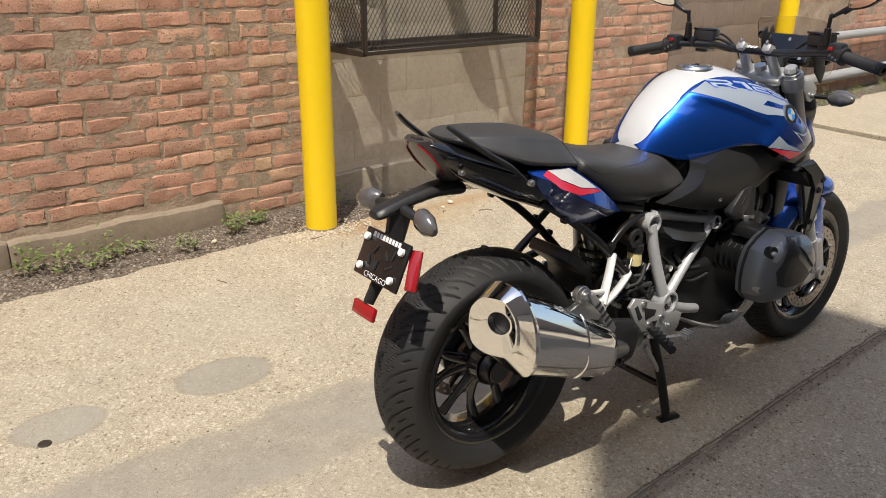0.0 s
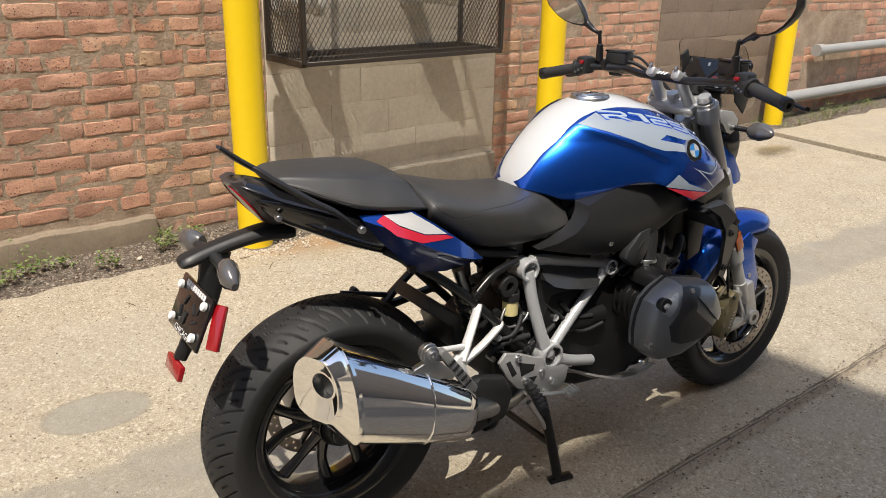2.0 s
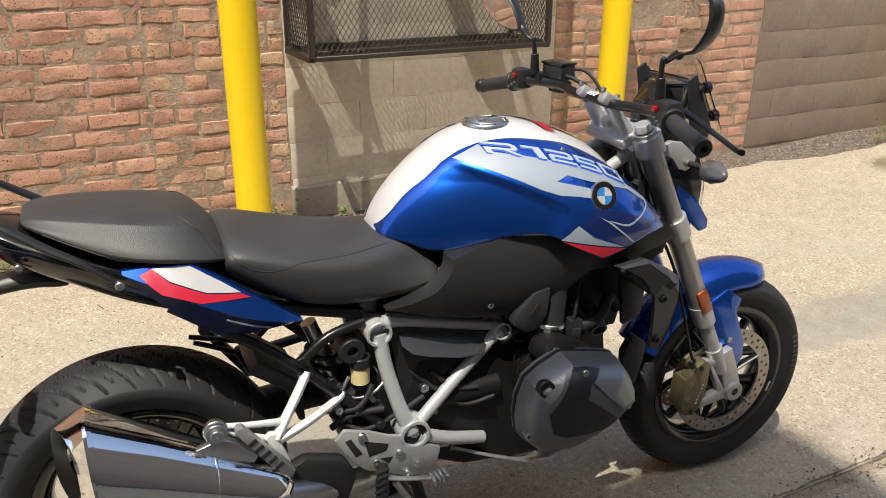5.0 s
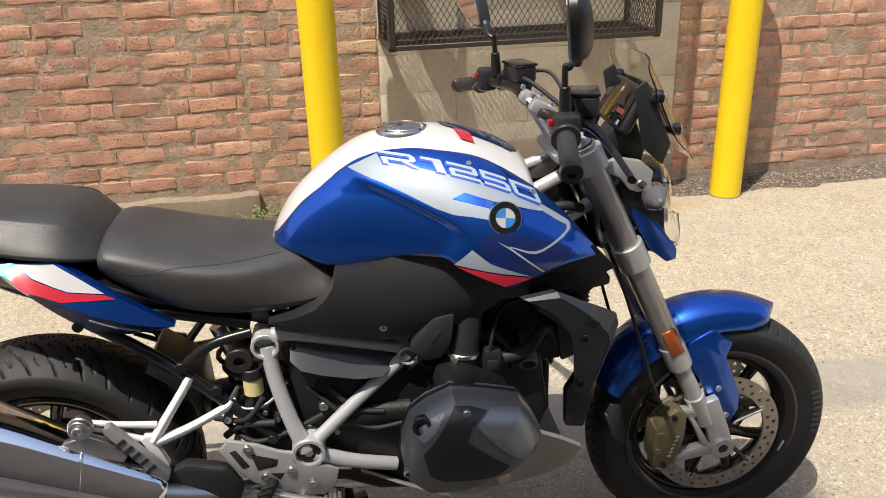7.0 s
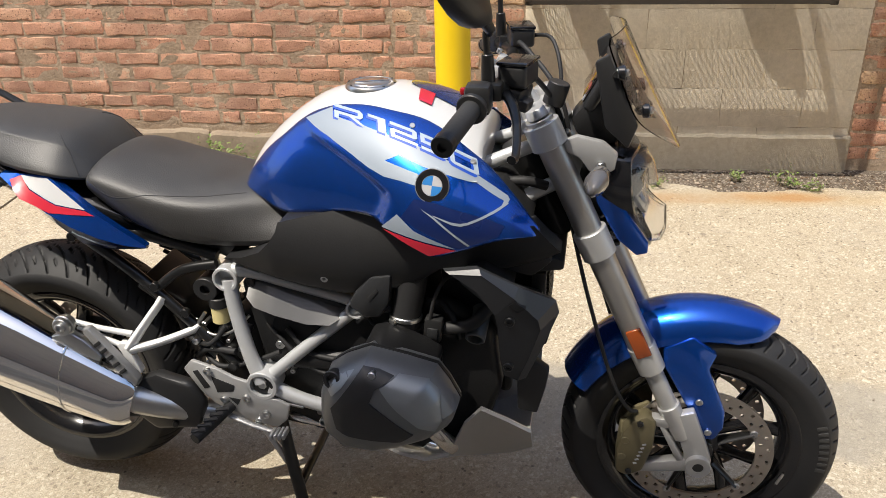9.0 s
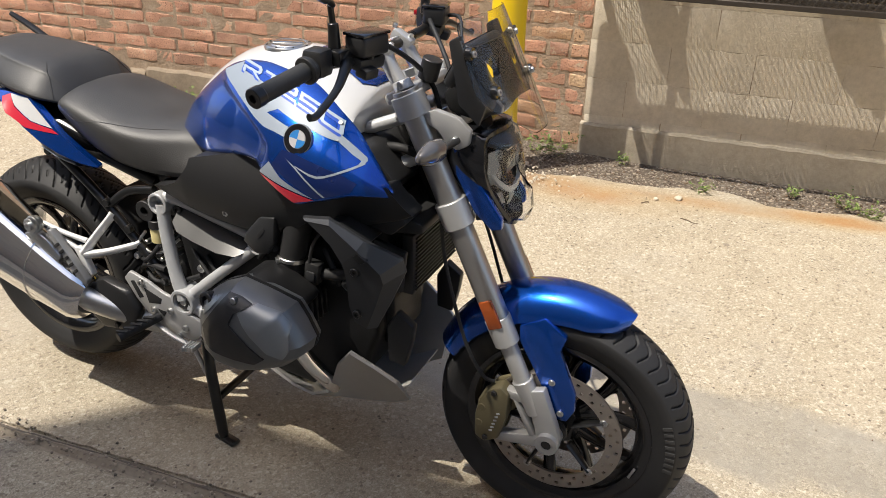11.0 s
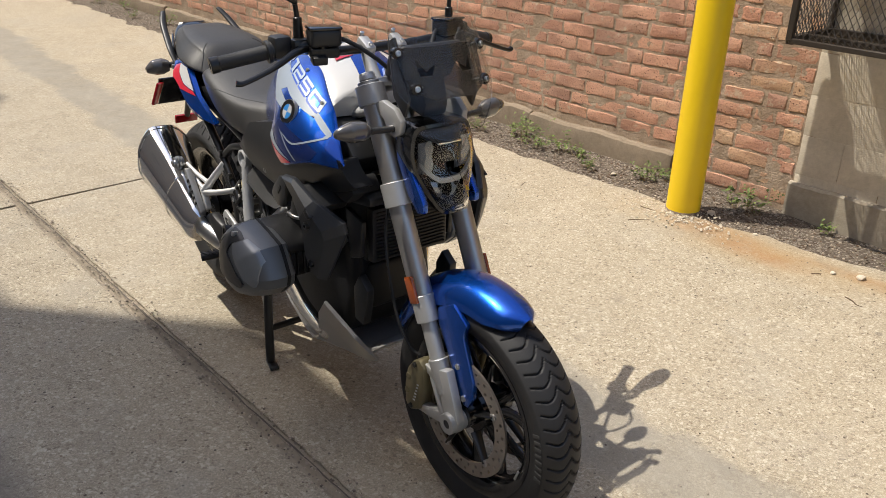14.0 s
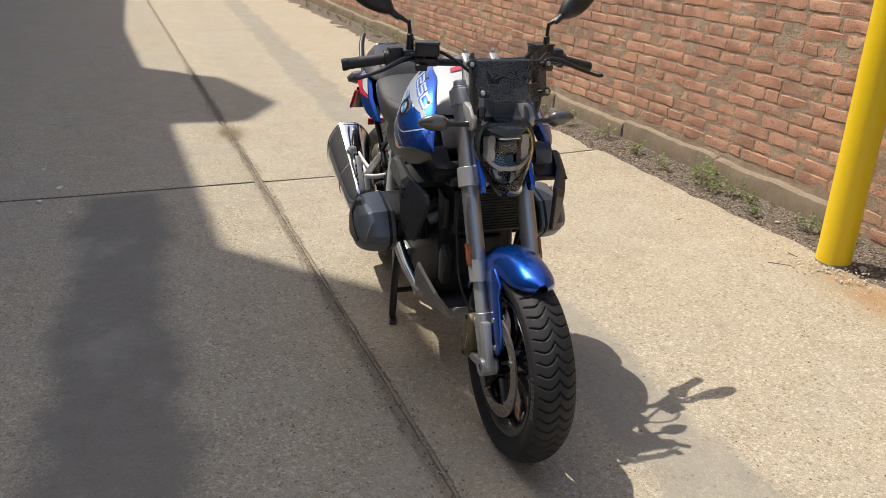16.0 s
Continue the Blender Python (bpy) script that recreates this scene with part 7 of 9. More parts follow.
bar("cable", [(-1.14, -0.13, 0.46), (-1.10, -0.15, 0.495), (-1.03, -0.16, 0.50)], 0.008, "rubber", shock)
plate_part("under_seat_tray", [(-1.45, 0.835), (-1.10, 0.73), (-1.02, 0.70), (-1.02, 0.76), (-1.40, 0.86)], -0.11, 0.11, "black", bike, bev=0.01)
plate_part("hugger", [(-1.30, 0.60), (-1.22, 0.54), (-1.20, 0.46), (-1.185, 0.46), (-1.19, 0.56), (-1.28, 0.63)], -0.08, 0.08, "black", bike, "black rear tyre hugger", 0.006)

# centre stand
for s in (-1, 1):
    st = bar("stand_leg", [(-0.955, s * 0.130, 0.300), (-0.935, s * 0.150, 0.20), (-0.905, s * 0.168, 0.05), (-0.900, s * 0.170, 0.014)], [0.014, 0.015, 0.015, 0.013], "black_frame", bike, "black centre stand leg on the ground")
    bm = bmesh.new()
    block(bm, (0.075, 0.030, 0.012), pose(-0.888, s * 0.171, 0.008, 0, -4, s * 14), 0.004)
    part("foot", bm, M["black_frame"], st)
bar("stand_bar", [(-0.918, -0.160, 0.125), (-0.918, 0.160, 0.125)], 0.011, "black_frame", st)
bar("stand_spring", [(-0.93, -0.155, 0.17), (-1.00, -0.14, 0.28)], 0.008, "steel", st)

# small fittings in the gap between gearbox and footrest plate
rng = random.Random(31)
for k, (x, z) in enumerate(((-1.112, 0.545), (-1.128, 0.515), (-1.085, 0.500), (-1.050, 0.520), (-1.070, 0.475), (-1.105, 0.470), (-1.030, 0.490), (-1.010, 0.540), (-1.120, 0.440), (-0.905, 0.455), (-0.880, 0.420), (-0.930, 0.520))):
    y = -0.118 - 0.03 * rng.random()
    bolt((x, y + 0.02, z), (x + 0.004 * rng.uniform(-1, 1), y - 0.012, z), 0.005 + 0.006 * rng.random(), engine, rng.choice(("steel", "cast", "black_frame", "bolt")), rng.choice((6, 12, 16)), 0.002)
for pts, r, mat in (([(-1.13, -0.13, 0.56), (-1.09, -0.15, 0.535), (-1.04, -0.15, 0.545), (-1.0, -0.13, 0.58)], 0.0035, "steel"), ([(-1.14, -0.12, 0.49), (-1.08, -0.155, 0.455), (-1.00, -0.15, 0.470), (-0.93, -0.145, 0.50)], 0.006, "rubber"), ([(-1.10, -0.14, 0.585), (-1.12, -0.15, 0.55), (-1.10, -0.15, 0.52)], 0.004, "bolt"), ([(-0.91, -0.14, 0.56), (-0.86, -0.15, 0.51), (-0.80, -0.155, 0.50)], 0.006, "rubber"), ([(-0.56, -0.14, 0.66), (-0.53, -0.16, 0.63), (-0.52, -0.15, 0.58)], 0.007, "rubber")):
    bar("small_line", pts, r, mat, engine)
bar("linkage_rod", [(-1.05, -0.17, 0.415), (-0.98, -0.175, 0.392), (-0.88, -0.17, 0.372)], 0.004, "steel", engine)

# ---------------------------------------------------------------- handlebar, headlamp, screen
ends = {-1: Vector((-0.489, -0.438, 1.104)), 1: Vector((-0.541, 0.398, 1.078))}
inner = {-1: Vector((-0.462, -0.300, 1.128)), 1: Vector((-0.500, 0.262, 1.112))}
bm = bmesh.new()
tube(bm, [ends[-1], inner[-1], (-0.432, -0.175, 1.118), (-0.445, -0.085, 1.112), (-0.447, 0, 1.112), (-0.452, 0.075, 1.112), (-0.450, 0.150, 1.118), inner[1], ends[1]], 0.0115, 14, 6)
bars = part("handlebar", bm, M["black_frame"], bike, "black tapered handlebar")
bm = bmesh.new()
for k in range(5):
    block(bm, (0.016, 0.007, 0.001), pose(-0.4535, 0.024 - 0.012 * k, 1.1245, 0, -20, 0), 0)
part("lettering_bar", bm, M["ink_white"], bars, "white printed bars")
for s in (-1, 1):
    a, b = ends[s], inner[s]
    d = (b - a).normalized()
    bm = bmesh.new()
    secs_r = [0.0165 + 0.0006 * (k % 2) for k in range(24)]
    tube(bm, [a + d * (0.006 + 0.112 * k / 23) for k in range(24)], secs_r, 18, 1)
    part("grip", bm, M["grip"], bars, "black ribbed rubber grip")
    bm = bmesh.new()
    cyl(bm, a - d * 0.012, a + d * 0.008, 0.0185, seg=24, hole=0.008)
    part("bar_end", bm, M["black_frame"], bars)
    bm = bmesh.new()
    cyl(bm, a + d * 0.118, a + d * 0.128, 0.026, seg=26)
    cyl(bm, a + d * 0.126, a + d * 0.160, 0.0235, seg=20)
    block(bm, (0.044, 0.046, 0.052), Matrix.Translation(a + d * 0.150 + Vector((0.002, 0, 0.006))), 0.010)
    sw = part("switch_block", bm, M["black"], bars, "black switch block")
    bm = bmesh.new()
    block(bm, (0.010, 0.014, 0.012), Matrix.Translation(a + d * 0.158 + Vector((-0.026, 0, 0.014))), 0.003)
    part("red_button", bm, M["red_lens"], bars, "red engine switch")
    for k in range(3):
        bm = bmesh.new()
        block(bm, (0.006, 0.007, 0.007), Matrix.Translation(a + d * (0.136 + 0.011 * k) + Vector((-0.024, 0, -0.012 + 0.004 * k))), 0.002)
        part("button", bm, M["dark_grey"], bars)
    # master cylinder and lever
    m0 = a + d * 0.195
    bm = bmesh.new()
    block(bm, (0.030, 0.052, 0.030), Matrix.Translation(m0 + Vector((0.016, 0, 0.002))), 0.007)
    tube(bm, [m0 + Vector((0.018, s * 0.02, 0.002)), m0 + Vector((0.040, -s * 0.045, 0.002))], [0.012, 0.011], 12, 1)
    part("master_cylinder", bm, M["black_frame"], bars)
    bm = bmesh.new()
    rz = m0 + Vector((0.050, -s * 0.040, 0.022))
    block(bm, (0.052, 0.072, 0.040), Matrix.Translation(rz) @ pose(0, 0, 0, 0, 0, s * 14), 0.008, 3)
    cup = part("fluid_reservoir", bm, M["black"], bars, "black square fluid reservoir")
    bm = bmesh.new()
    block(bm, (0.055, 0.075, 0.007), Matrix.Translation(rz + Vector((0, 0, 0.021))) @ pose(0, 0, 0, 0, 0, s * 14), 0.003)
    part("reservoir_lid", bm, M["black_gloss"], bars)
    bm = bmesh.new()
    block(bm, (0.040, 0.070, 0.026), Matrix.Translation(rz + Vector((-0.004, 0, -0.032))) @ pose(0, 0, 0, 0, 12, s * 14), 0.006)
    block(bm, (0.030, 0.036, 0.020), Matrix.Translation(rz + Vector((0.010, s * 0.020, -0.048))) @ pose(0, 0, 0, 0, 12, s * 14), 0.005)
    part("lever_clamp", bm, M["black"], bars)
    bolt(rz + Vector((0.014, s * 0.012, -0.024)), rz + Vector((0.016, s * 0.012, -0.014)), 0.006, bars, "black_frame", 8)
    bm = bmesh.new()
    tip = Vector((-0.388, -0.437, 1.082)) if s < 0 else Vector((-0.438, 0.405, 1.066))
    tube(bm, [m0 + Vector((0.030, -s * 0.004, -0.004)), m0 + Vector((0.048, s * 0.040, -0.010)), (m0 + tip) / 2 + Vector((0.030, 0, -0.004)), tip + Vector((0.004, -s * 0.02, 0)), tip], [0.012, 0.010, 0.0075, 0.0065, 0.008], 12, 6, flat=0.8)
    part("lever", bm, M["black_frame"], bars, "black brake or clutch lever")
    # mirror
    st = m0 + Vector((0.004, 0, 0.012))
    ball = Vector((-0.446, -0.302, 1.258)) if s < 0 else Vector((-0.497, 0.262, 1.240))
    bm = bmesh.new()
    cyl(bm, st, st + Vector((-0.002, 0, 0.050)), 0.0125, 0.010, seg=18)
    tube(bm, [st + Vector((-0.002, 0, 0.045)), st + Vector((-0.004, s * 0.004, 0.085)), st.lerp(ball, 0.35) + Vector((0.002, -s * 0.012, 0.045)), ball + Vector((0.0, -s * 0.03, -0.016)), ball], [0.0062, 0.0058, 0.0056, 0.0062, 0.010], 12, 7)
    stem = part("mirror_stem", bm, M["black_frame"], bars)
    # leaf-shaped head: long axis outward and up, glass to the rear
    ax = Vector((-0.26, s * 0.76, 0.58)).normalized()
    back_dir = Vector((-1.0, -s * 0.24, -0.04))
    back_dir = (back_dir - ax * back_dir.dot(ax)).normalized()
    wide = back_dir.cross(ax)
    mid_at = ball + ax * 0.090
    outline = [(-1.0, 0.10), (-0.86, 0.34), (-0.60, 0.66), (-0.25, 0.92), (0.15, 1.0), (0.55, 0.92), (0.84, 0.64), (0.97, 0.28)]
    outline = outline + [(1.0, 0.0)] + [(a, -b * 0.92) for a, b in reversed(outline)]

    def mirror_ring(k, depth):
        return [mid_at + ax * (0.090 * (a * k)) + wide * (0.044 * b * k) + back_dir * depth for a, b in outline]

    bm = bmesh.new()
    rings(bm, [mirror_ring(0.94, 0.012), mirror_ring(1.0, 0.009), mirror_ring(1.0, -0.003), mirror_ring(0.88, -0.016), mirror_ring(0.60, -0.024), mirror_ring(0.25, -0.027)])
    hs = part("mirror_housing", bm, M["black"], bars, "black leaf-shaped rear-view mirror")
    bm = bmesh.new()
    tube(bm, [ball - ax * 0.022, ball + ax * 0.012, ball + ax * 0.03], [0.008, 0.0115, 0.010], 14, 3)
    part("mirror_neck", bm, M["black"], bars)
    bm = bmesh.new()
    rings(bm, [mirror_ring(0.90, 0.0135), mirror_ring(0.90, 0.008)])
    part("mirror_glass", bm, M["mirror"], bars, "silvered mirror glass", smooth=False)
    # hoses
    bar("brake_hose", [m0 + Vector((0.040, -s * 0.045, 0.0)), m0 + Vector((0.060, -s * 0.09, 0.012)), (-0.345, s * 0.05, 1.06), (-0.315, s * 0.045, 0.95), (-0.30, s * 0.06, 0.84)], 0.0052, "rubber", bars)
bar("clutch_hose", [(-0.42, 0.20, 1.14), (-0.37, 0.16, 1.145), (-0.345, 0.11, 1.09), (-0.34, 0.08, 1.0)], 0.0042, "rubber", bars)
bm = bmesh.new()
cyl(bm, (-0.350, -0.030, 1.062), (-0.338, -0.030, 1.105), 0.021, seg=22)
key = part("ignition_barrel", bm, M["black"], yoke)

# instrument display
DM = Matrix.Translation((-0.262, 0.0, 1.108)) @ pose(0, 0, 0, 0, 28, 0)
bm = bmesh.new()
block(bm, (0.024, 0.172, 0.098), DM, 0.010, 3)
dash = part("display", bm, M["black"], bike, "black instrument display")
bm = bmesh.new()
block(bm, (0.003, 0.152, 0.082), DM @ Matrix.Translation((-0.0135, 0, 0.002)), 0.001)
part("glass", bm, M["screen_face"], dash, "dark glossy screen")
for y, z, w, h, mat in ((0.0, 0.028, 0.008, 0.010, "lcd_white"), (-0.045, -0.012, 0.040, 0.010, "lcd_red"), (-0.060, -0.034, 0.010, 0.010, "lcd_white")):
    bm = bmesh.new()
    block(bm, (0.0008, w, h), DM @ Matrix.Translation((-0.0155, y, z)), 0)
    part("screen_mark", bm, M[mat], dash)
plate_part("display_bracket", [(-0.315, 1.035), (-0.262, 1.10), (-0.245, 1.09), (-0.215, 1.02), (-0.225, 0.985), (-0.30, 1.0)], -0.035, 0.035, "black", dash, bev=0.01)
for s in (-1, 1):
    plate_part("screen_arm", [(-0.275, 1.16), (-0.250, 1.175), (-0.190, 1.045), (-0.205, 1.000), (-0.250, 1.04)], s * 0.092, s * 0.102, "black", dash, bev=0.005)

# windscreen: curved, widest low down, drawn in to a narrow foot
def screen_x(y, z):
    return -0.112 - (z - 1.0) * 0.52 - 2.6 * y * y


screen_w = eased([(0.984, 0.040), (1.005, 0.072), (1.03, 0.108), (1.055, 0.131), (1.08, 0.137), (1.12, 0.133), (1.16, 0.127), (1.19, 0.122), (1.202, 0.112)])
bm = bmesh.new()
outer, innr = [], []
NY, NZ = 24, 22
for i in range(NY + 1):
    k = -1 + 2 * i / NY
    a, b = [], []
    for j in range(NZ + 1):
        z = 0.984 + (1.202 - 0.984) * j / NZ
        y = k * screen_w(z)
        z += 0.008 * (1 - k * k) * j / NZ
        x = screen_x(y, z)
        a.append(bm.verts.new((x, y, z)))
        b.append(bm.verts.new((x - 0.003, y, z)))
    outer.append(a)
    innr.append(b)
for i in range(NY):
    for j in range(NZ):
        bm.faces.new((outer[i][j], outer[i + 1][j], outer[i + 1][j + 1], outer[i][j + 1]))
        bm.faces.new((innr[i][j], innr[i][j + 1], innr[i + 1][j + 1], innr[i + 1][j]))
rim = [(i, 0) for i in range(NY)] + [(NY, j) for j in range(NZ)] + [(i, NZ) for i in range(NY, 0, -1)] + [(0, j) for j in range(NZ, 0, -1)]
for (i, j), (k, l) in zip(rim, rim[1:] + rim[:1]):
    bm.faces.new((outer[i][j], outer[k][l], innr[k][l], innr[i][j]))
ws = part("windscreen", bm, M["tint"], bike, "small clear grey windscreen with chrome screws", angle=50)
ws.visible_shadow = False
for s in (-1, 1):
    for z, yy in ((1.071, 0.097), (1.143, 0.116)):
        x = screen_x(yy, z)
        bolt((x - 0.002, s * yy, z), (x + 0.007, s * (yy + 0.003), z + 0.003), 0.0065, ws, "bolt", 18, 0.003)
        bolt((x - 0.012, s * yy, z), (x + 0.002, s * (yy + 0.001), z + 0.001), 0.0135, ws, "black_gloss", 20)
# smoked carrier plate behind the screen, with two slanted, notched windows
carrier_w = eased([(1.044, 0.052), (1.058, 0.088), (1.075, 0.104), (1.105, 0.112), (1.135, 0.112), (1.152, 0.104)])
WINDOW = [(0.026, 1.118), (0.042, 1.093), (0.075, 1.093), (0.075, 1.128), (0.056, 1.102)]


def inside(poly, y, z):
    hit = False
    for (a, b), (c, d) in zip(poly, poly[1:] + poly[:1]):
        if (b > z) != (d > z) and y < (c - a) * (z - b) / (d - b) + a:
            hit = not hit
    return hit


bm = bmesh.new()
CY, CZ = 110, 60
front_g, back_g = [], []
for i in range(CY + 1):
    k = -1 + 2 * i / CY
    fa, ba = [], []
    for j in range(CZ + 1):
        z = 1.044 + 0.108 * j / CZ
        y = k * carrier_w(z)
        rib = 0.004 * math.exp(-((abs(y) - 0.085) / 0.006) ** 2)
        x = screen_x(y, z) - 0.014 - 0.012 * (1 - k * k) + rib
        fa.append(bm.verts.new((x, y, z)))
        ba.append(bm.verts.new((x - 0.003, y, z)))
    front_g.append(fa)
    back_g.append(ba)
solid = set()
for i in range(CY):
    for j in range(CZ):
        p = front_g[i][j].co + front_g[i + 1][j + 1].co
        if not inside(WINDOW, abs(p.y) / 2, p.z / 2):
            solid.add((i, j))
for i, j in sorted(solid):
    quad = [(i, j), (i + 1, j), (i + 1, j + 1), (i, j + 1)]
    bm.faces.new([front_g[a][b] for a, b in quad])
    bm.faces.new([back_g[a][b] for a, b in reversed(quad)])
    for near, (p, q) in (((i, j - 1), (0, 1)), ((i + 1, j), (1, 2)), ((i, j + 1), (2, 3)), ((i - 1, j), (3, 0))):
        if near not in solid:
            (a, b), (c, d) = quad[p], quad[q]
            bm.faces.new((front_g[a][b], back_g[a][b], back_g[c][d], front_g[c][d]))
loose = [v for v in bm.verts if not v.link_faces]
bmesh.ops.delete(bm, geom=loose, context="VERTS")
part("screen_carrier", bm, M["smoked_sheet"], ws, "smoky dark carrier plate behind the screen", angle=50)
for s in (-1, 1):
    # ears that hold the carrier at its four screws
    for z, yy in ((1.071, 0.097), (1.143, 0.116)):
        x = screen_x(yy, z) - 0.010
        bm = bmesh.new()
        tube(bm, [(x, s * yy, z), (x - 0.004, s * (yy - 0.014), z - 0.002), (x - 0.010, s * (yy - 0.026), z - 0.004)], [0.013, 0.010, 0.007], 12, 3, flat=0.5)
        part("carrier_ear", bm, M["black"], ws)

# headlamp: a shield-shaped housing
SHIELD = [(0.0, 1.0), (0.55, 0.98), (0.86, 0.86), (1.0, 0.40), (0.92, -0.05), (0.66, -0.55), (0.38, -0.96), (0.0, -1.0)]


def shield(x, w, zc, h, slope):
    half = spline([(a, b, 0) for a, b in SHIELD], 3)
    pts = [(p.x, p.y) for p in half] + [(-p.x, p.y) for p in half[-2:0:-1]]
    return [(x + slope * b * abs(b) - 0.030 * a * a, a * w, zc + b * h) for a, b in pts]


bm = bmesh.new()
rings(bm, [shield(-0.262, 0.060, 0.895, 0.075, 0), shield(-0.232, 0.086, 0.888, 0.100, -0.010), shield(-0.180, 0.094, 0.880, 0.108, -0.018), shield(-0.160, 0.092, 0.878, 0.106, -0.020), shield(-0.157, 0.084, 0.878, 0.098, -0.020), shield(-0.185, 0.078, 0.878, 0.092, -0.018), shield(-0.200, 0.060, 0.878, 0.070, -0.012)])
head = part("headlamp", bm, M["black_gloss"], bike, "glossy black shield-shaped headlamp")
bm = bmesh.new()
rings(bm, [shield(-0.166, 0.0855, 0.878, 0.099, -0.020), shield(-0.142, 0.081, 0.878, 0.094, -0.022), shield(-0.130, 0.060, 0.878, 0.070, -0.018), shield(-0.126, 0.02, 0.878, 0.025, -0.010), shield(-0.1285, 0.02, 0.878, 0.025, -0.010), shield(-0.1325, 0.059, 0.878, 0.069, -0.018), shield(-0.1445, 0.0785, 0.878, 0.0915, -0.022), shield(-0.166, 0.083, 0.878, 0.0965, -0.020)], caps=False)
bmesh.ops.holes_fill(bm, edges=[e for e in bm.edges if len(e.link_faces) == 1 and abs(e.verts[0].co.y) < 0.03 and abs(e.verts[1].co.y) < 0.03], sides=0)
ln = part("headlamp_lens", bm, M["lens"], head, "clear headlamp lens", angle=60)
ln.visible_shadow = False
visor = bmesh.new()
rings(visor, [shield(-0.190, 0.070, 0.955, 0.020, -0.006), shield(-0.168, 0.062, 0.957, 0.016, -0.006), shield(-0.160, 0.050, 0.958, 0.011, -0.006)])
part("brow", visor, M["black"], head, "black brow over the reflectors")
# square main beam unit in the middle
bm = bmesh.new()
block(bm, (0.026, 0.058, 0.046), pose(-0.180, 0, 0.912, 0, 10, 0), 0.008, 3)
part("beam_unit", bm, M["screen_face"], head, "dark main beam lens")
bm = bmesh.new()
block(bm, (0.010, 0.066, 0.006), pose(-0.170, 0, 0.940, 0, 10, 0), 0.002)
part("beam_trim", bm, M["chrome"], head)
for s in (-1, 1):
    # broad bracket of the running light, from the flank down to the middle
    bm = bmesh.new()
    rings(bm, [[(x, s * y, z - h), (x + 0.008, s * y, z - h), (x + 0.008, s * y, z + h), (x, s * y, z + h)] for x, y, z, h in ((-0.184, 0.073, 0.893, 0.004), (-0.176, 0.064, 0.878, 0.006), (-0.168, 0.046, 0.862, 0.0065), (-0.164, 0.030, 0.853, 0.0065), (-0.162, 0.000, 0.851, 0.0065))])
    part("running_light", bm, M["led"], head, "white daytime running light bracket", angle=50)
    # clear facets beside the beam, bright cups below the bracket
    bm = bmesh.new()
    rings(bm, [[(-0.190, s * 0.034, z - 0.010), (-0.172 - dx, s * 0.042, z), (-0.178 + dx, s * 0.064, z + 0.004), (-0.192, s * 0.072, z - 0.006)] for z, dx in ((0.872, 0.006), (0.890, 0.0), (0.912, 0.008), (0.930, 0.0), (0.946, 0.010))])
    part("side_facet", bm, M["facet_glass"], head, "faceted grey reflector", angle=15)
    bm = bmesh.new()
    rings(bm, [[(x, s * (y - w), z), (x + 0.006, s * y, z + 0.004), (x, s * (y + w), z + 0.006), (x - 0.010, s * y, z - 0.004)] for x, y, z, w in ((-0.180, 0.030, 0.840, 0.014), (-0.174, 0.028, 0.828, 0.013), (-0.172, 0.024, 0.814, 0.010), (-0.176, 0.018, 0.800, 0.007))])
    part("reflector_cup", bm, M["facet_glass"], head, "bright reflector cup", angle=20)
    bm = bmesh.new()
    cyl(bm, (-0.172, s * 0.024, 0.834), (-0.163, s * 0.024, 0.834), 0.006, seg=14)
    part("lamp_bead", bm, M["screen_face"], head)
    # blue flank panels, silver bracket, indicator
    plate_part("headlamp_flank", [(-0.265, 0.945), (-0.240, 0.940), (-0.190, 0.860), (-0.150, 0.805), (-0.150, 0.782), (-0.172, 0.776), (-0.212, 0.810), (-0.256, 0.885)], s * 0.070, s * 0.086, "blue", bike, "blue panel flanking the headlamp", 0.004)
    hb = plate_part("headlamp_bracket", [(-0.325, 1.010), (-0.300, 1.022), (-0.250, 1.012), (-0.222, 0.988), (-0.226, 0.958), (-0.250, 0.944), (-0.272, 0.952), (-0.292, 0.978), (-0.318, 0.990)], s * 0.082, s * 0.100, "cast", bike, "cast silver headlamp bracket", 0.004)
    bolt((-0.252, s * 0.100, 0.966), (-0.252, s * 0.112, 0.966), 0.009, hb, "bolt", 14, 0.004)
    bm = bmesh.new()
    tube(bm, [(-0.250, s * 0.100, 0.966), (-0.252, s * 0.150, 0.968), (-0.254, s * 0.166, 0.969)], [0.008, 0.0075, 0.010], 12, 3)
    part("indicator_stalk", bm, M["black"], hb)
    bm = bmesh.new()
    tube(bm, [(-0.254, s * 0.162, 0.969), (-0.256, s * 0.180, 0.970), (-0.260, s * 0.210, 0.972), (-0.264, s * 0.240, 0.972), (-0.266, s * 0.250, 0.972)], [0.010, 0.020, 0.021, 0.011, 0.003], 16, 5, flat=1.3)
    part("indicator", bm, M["smoke"], hb, "smoked front indicator lens")

# the whole front end sits a little to the right of the middle line
for ob in bike.children:
    if ob.name.split(".")[0] in ("front_wheel", "fork_leg", "brake_caliper", "lower_yoke", "upper_yoke", "front_mudguard", "headlamp", "headlamp_flank", "headlamp_bracket", "windscreen", "display"):
        ob.location.y = -0.014 if ob.name.startswith("windscreen") else -0.022

# ---------------------------------------------------------------- guard cage on the wall
CU0, CU1, CV, CZ0, CZ1 = -0.43, 0.872, 2.172, 0.905, 2.75
cage = thing("window_cage", ALLEY @ Vector(((CU0 + CU1) / 2, WALL_V, CZ0)), "dark bronze expanded-metal guard cage fixed to the wall", "guard cage")


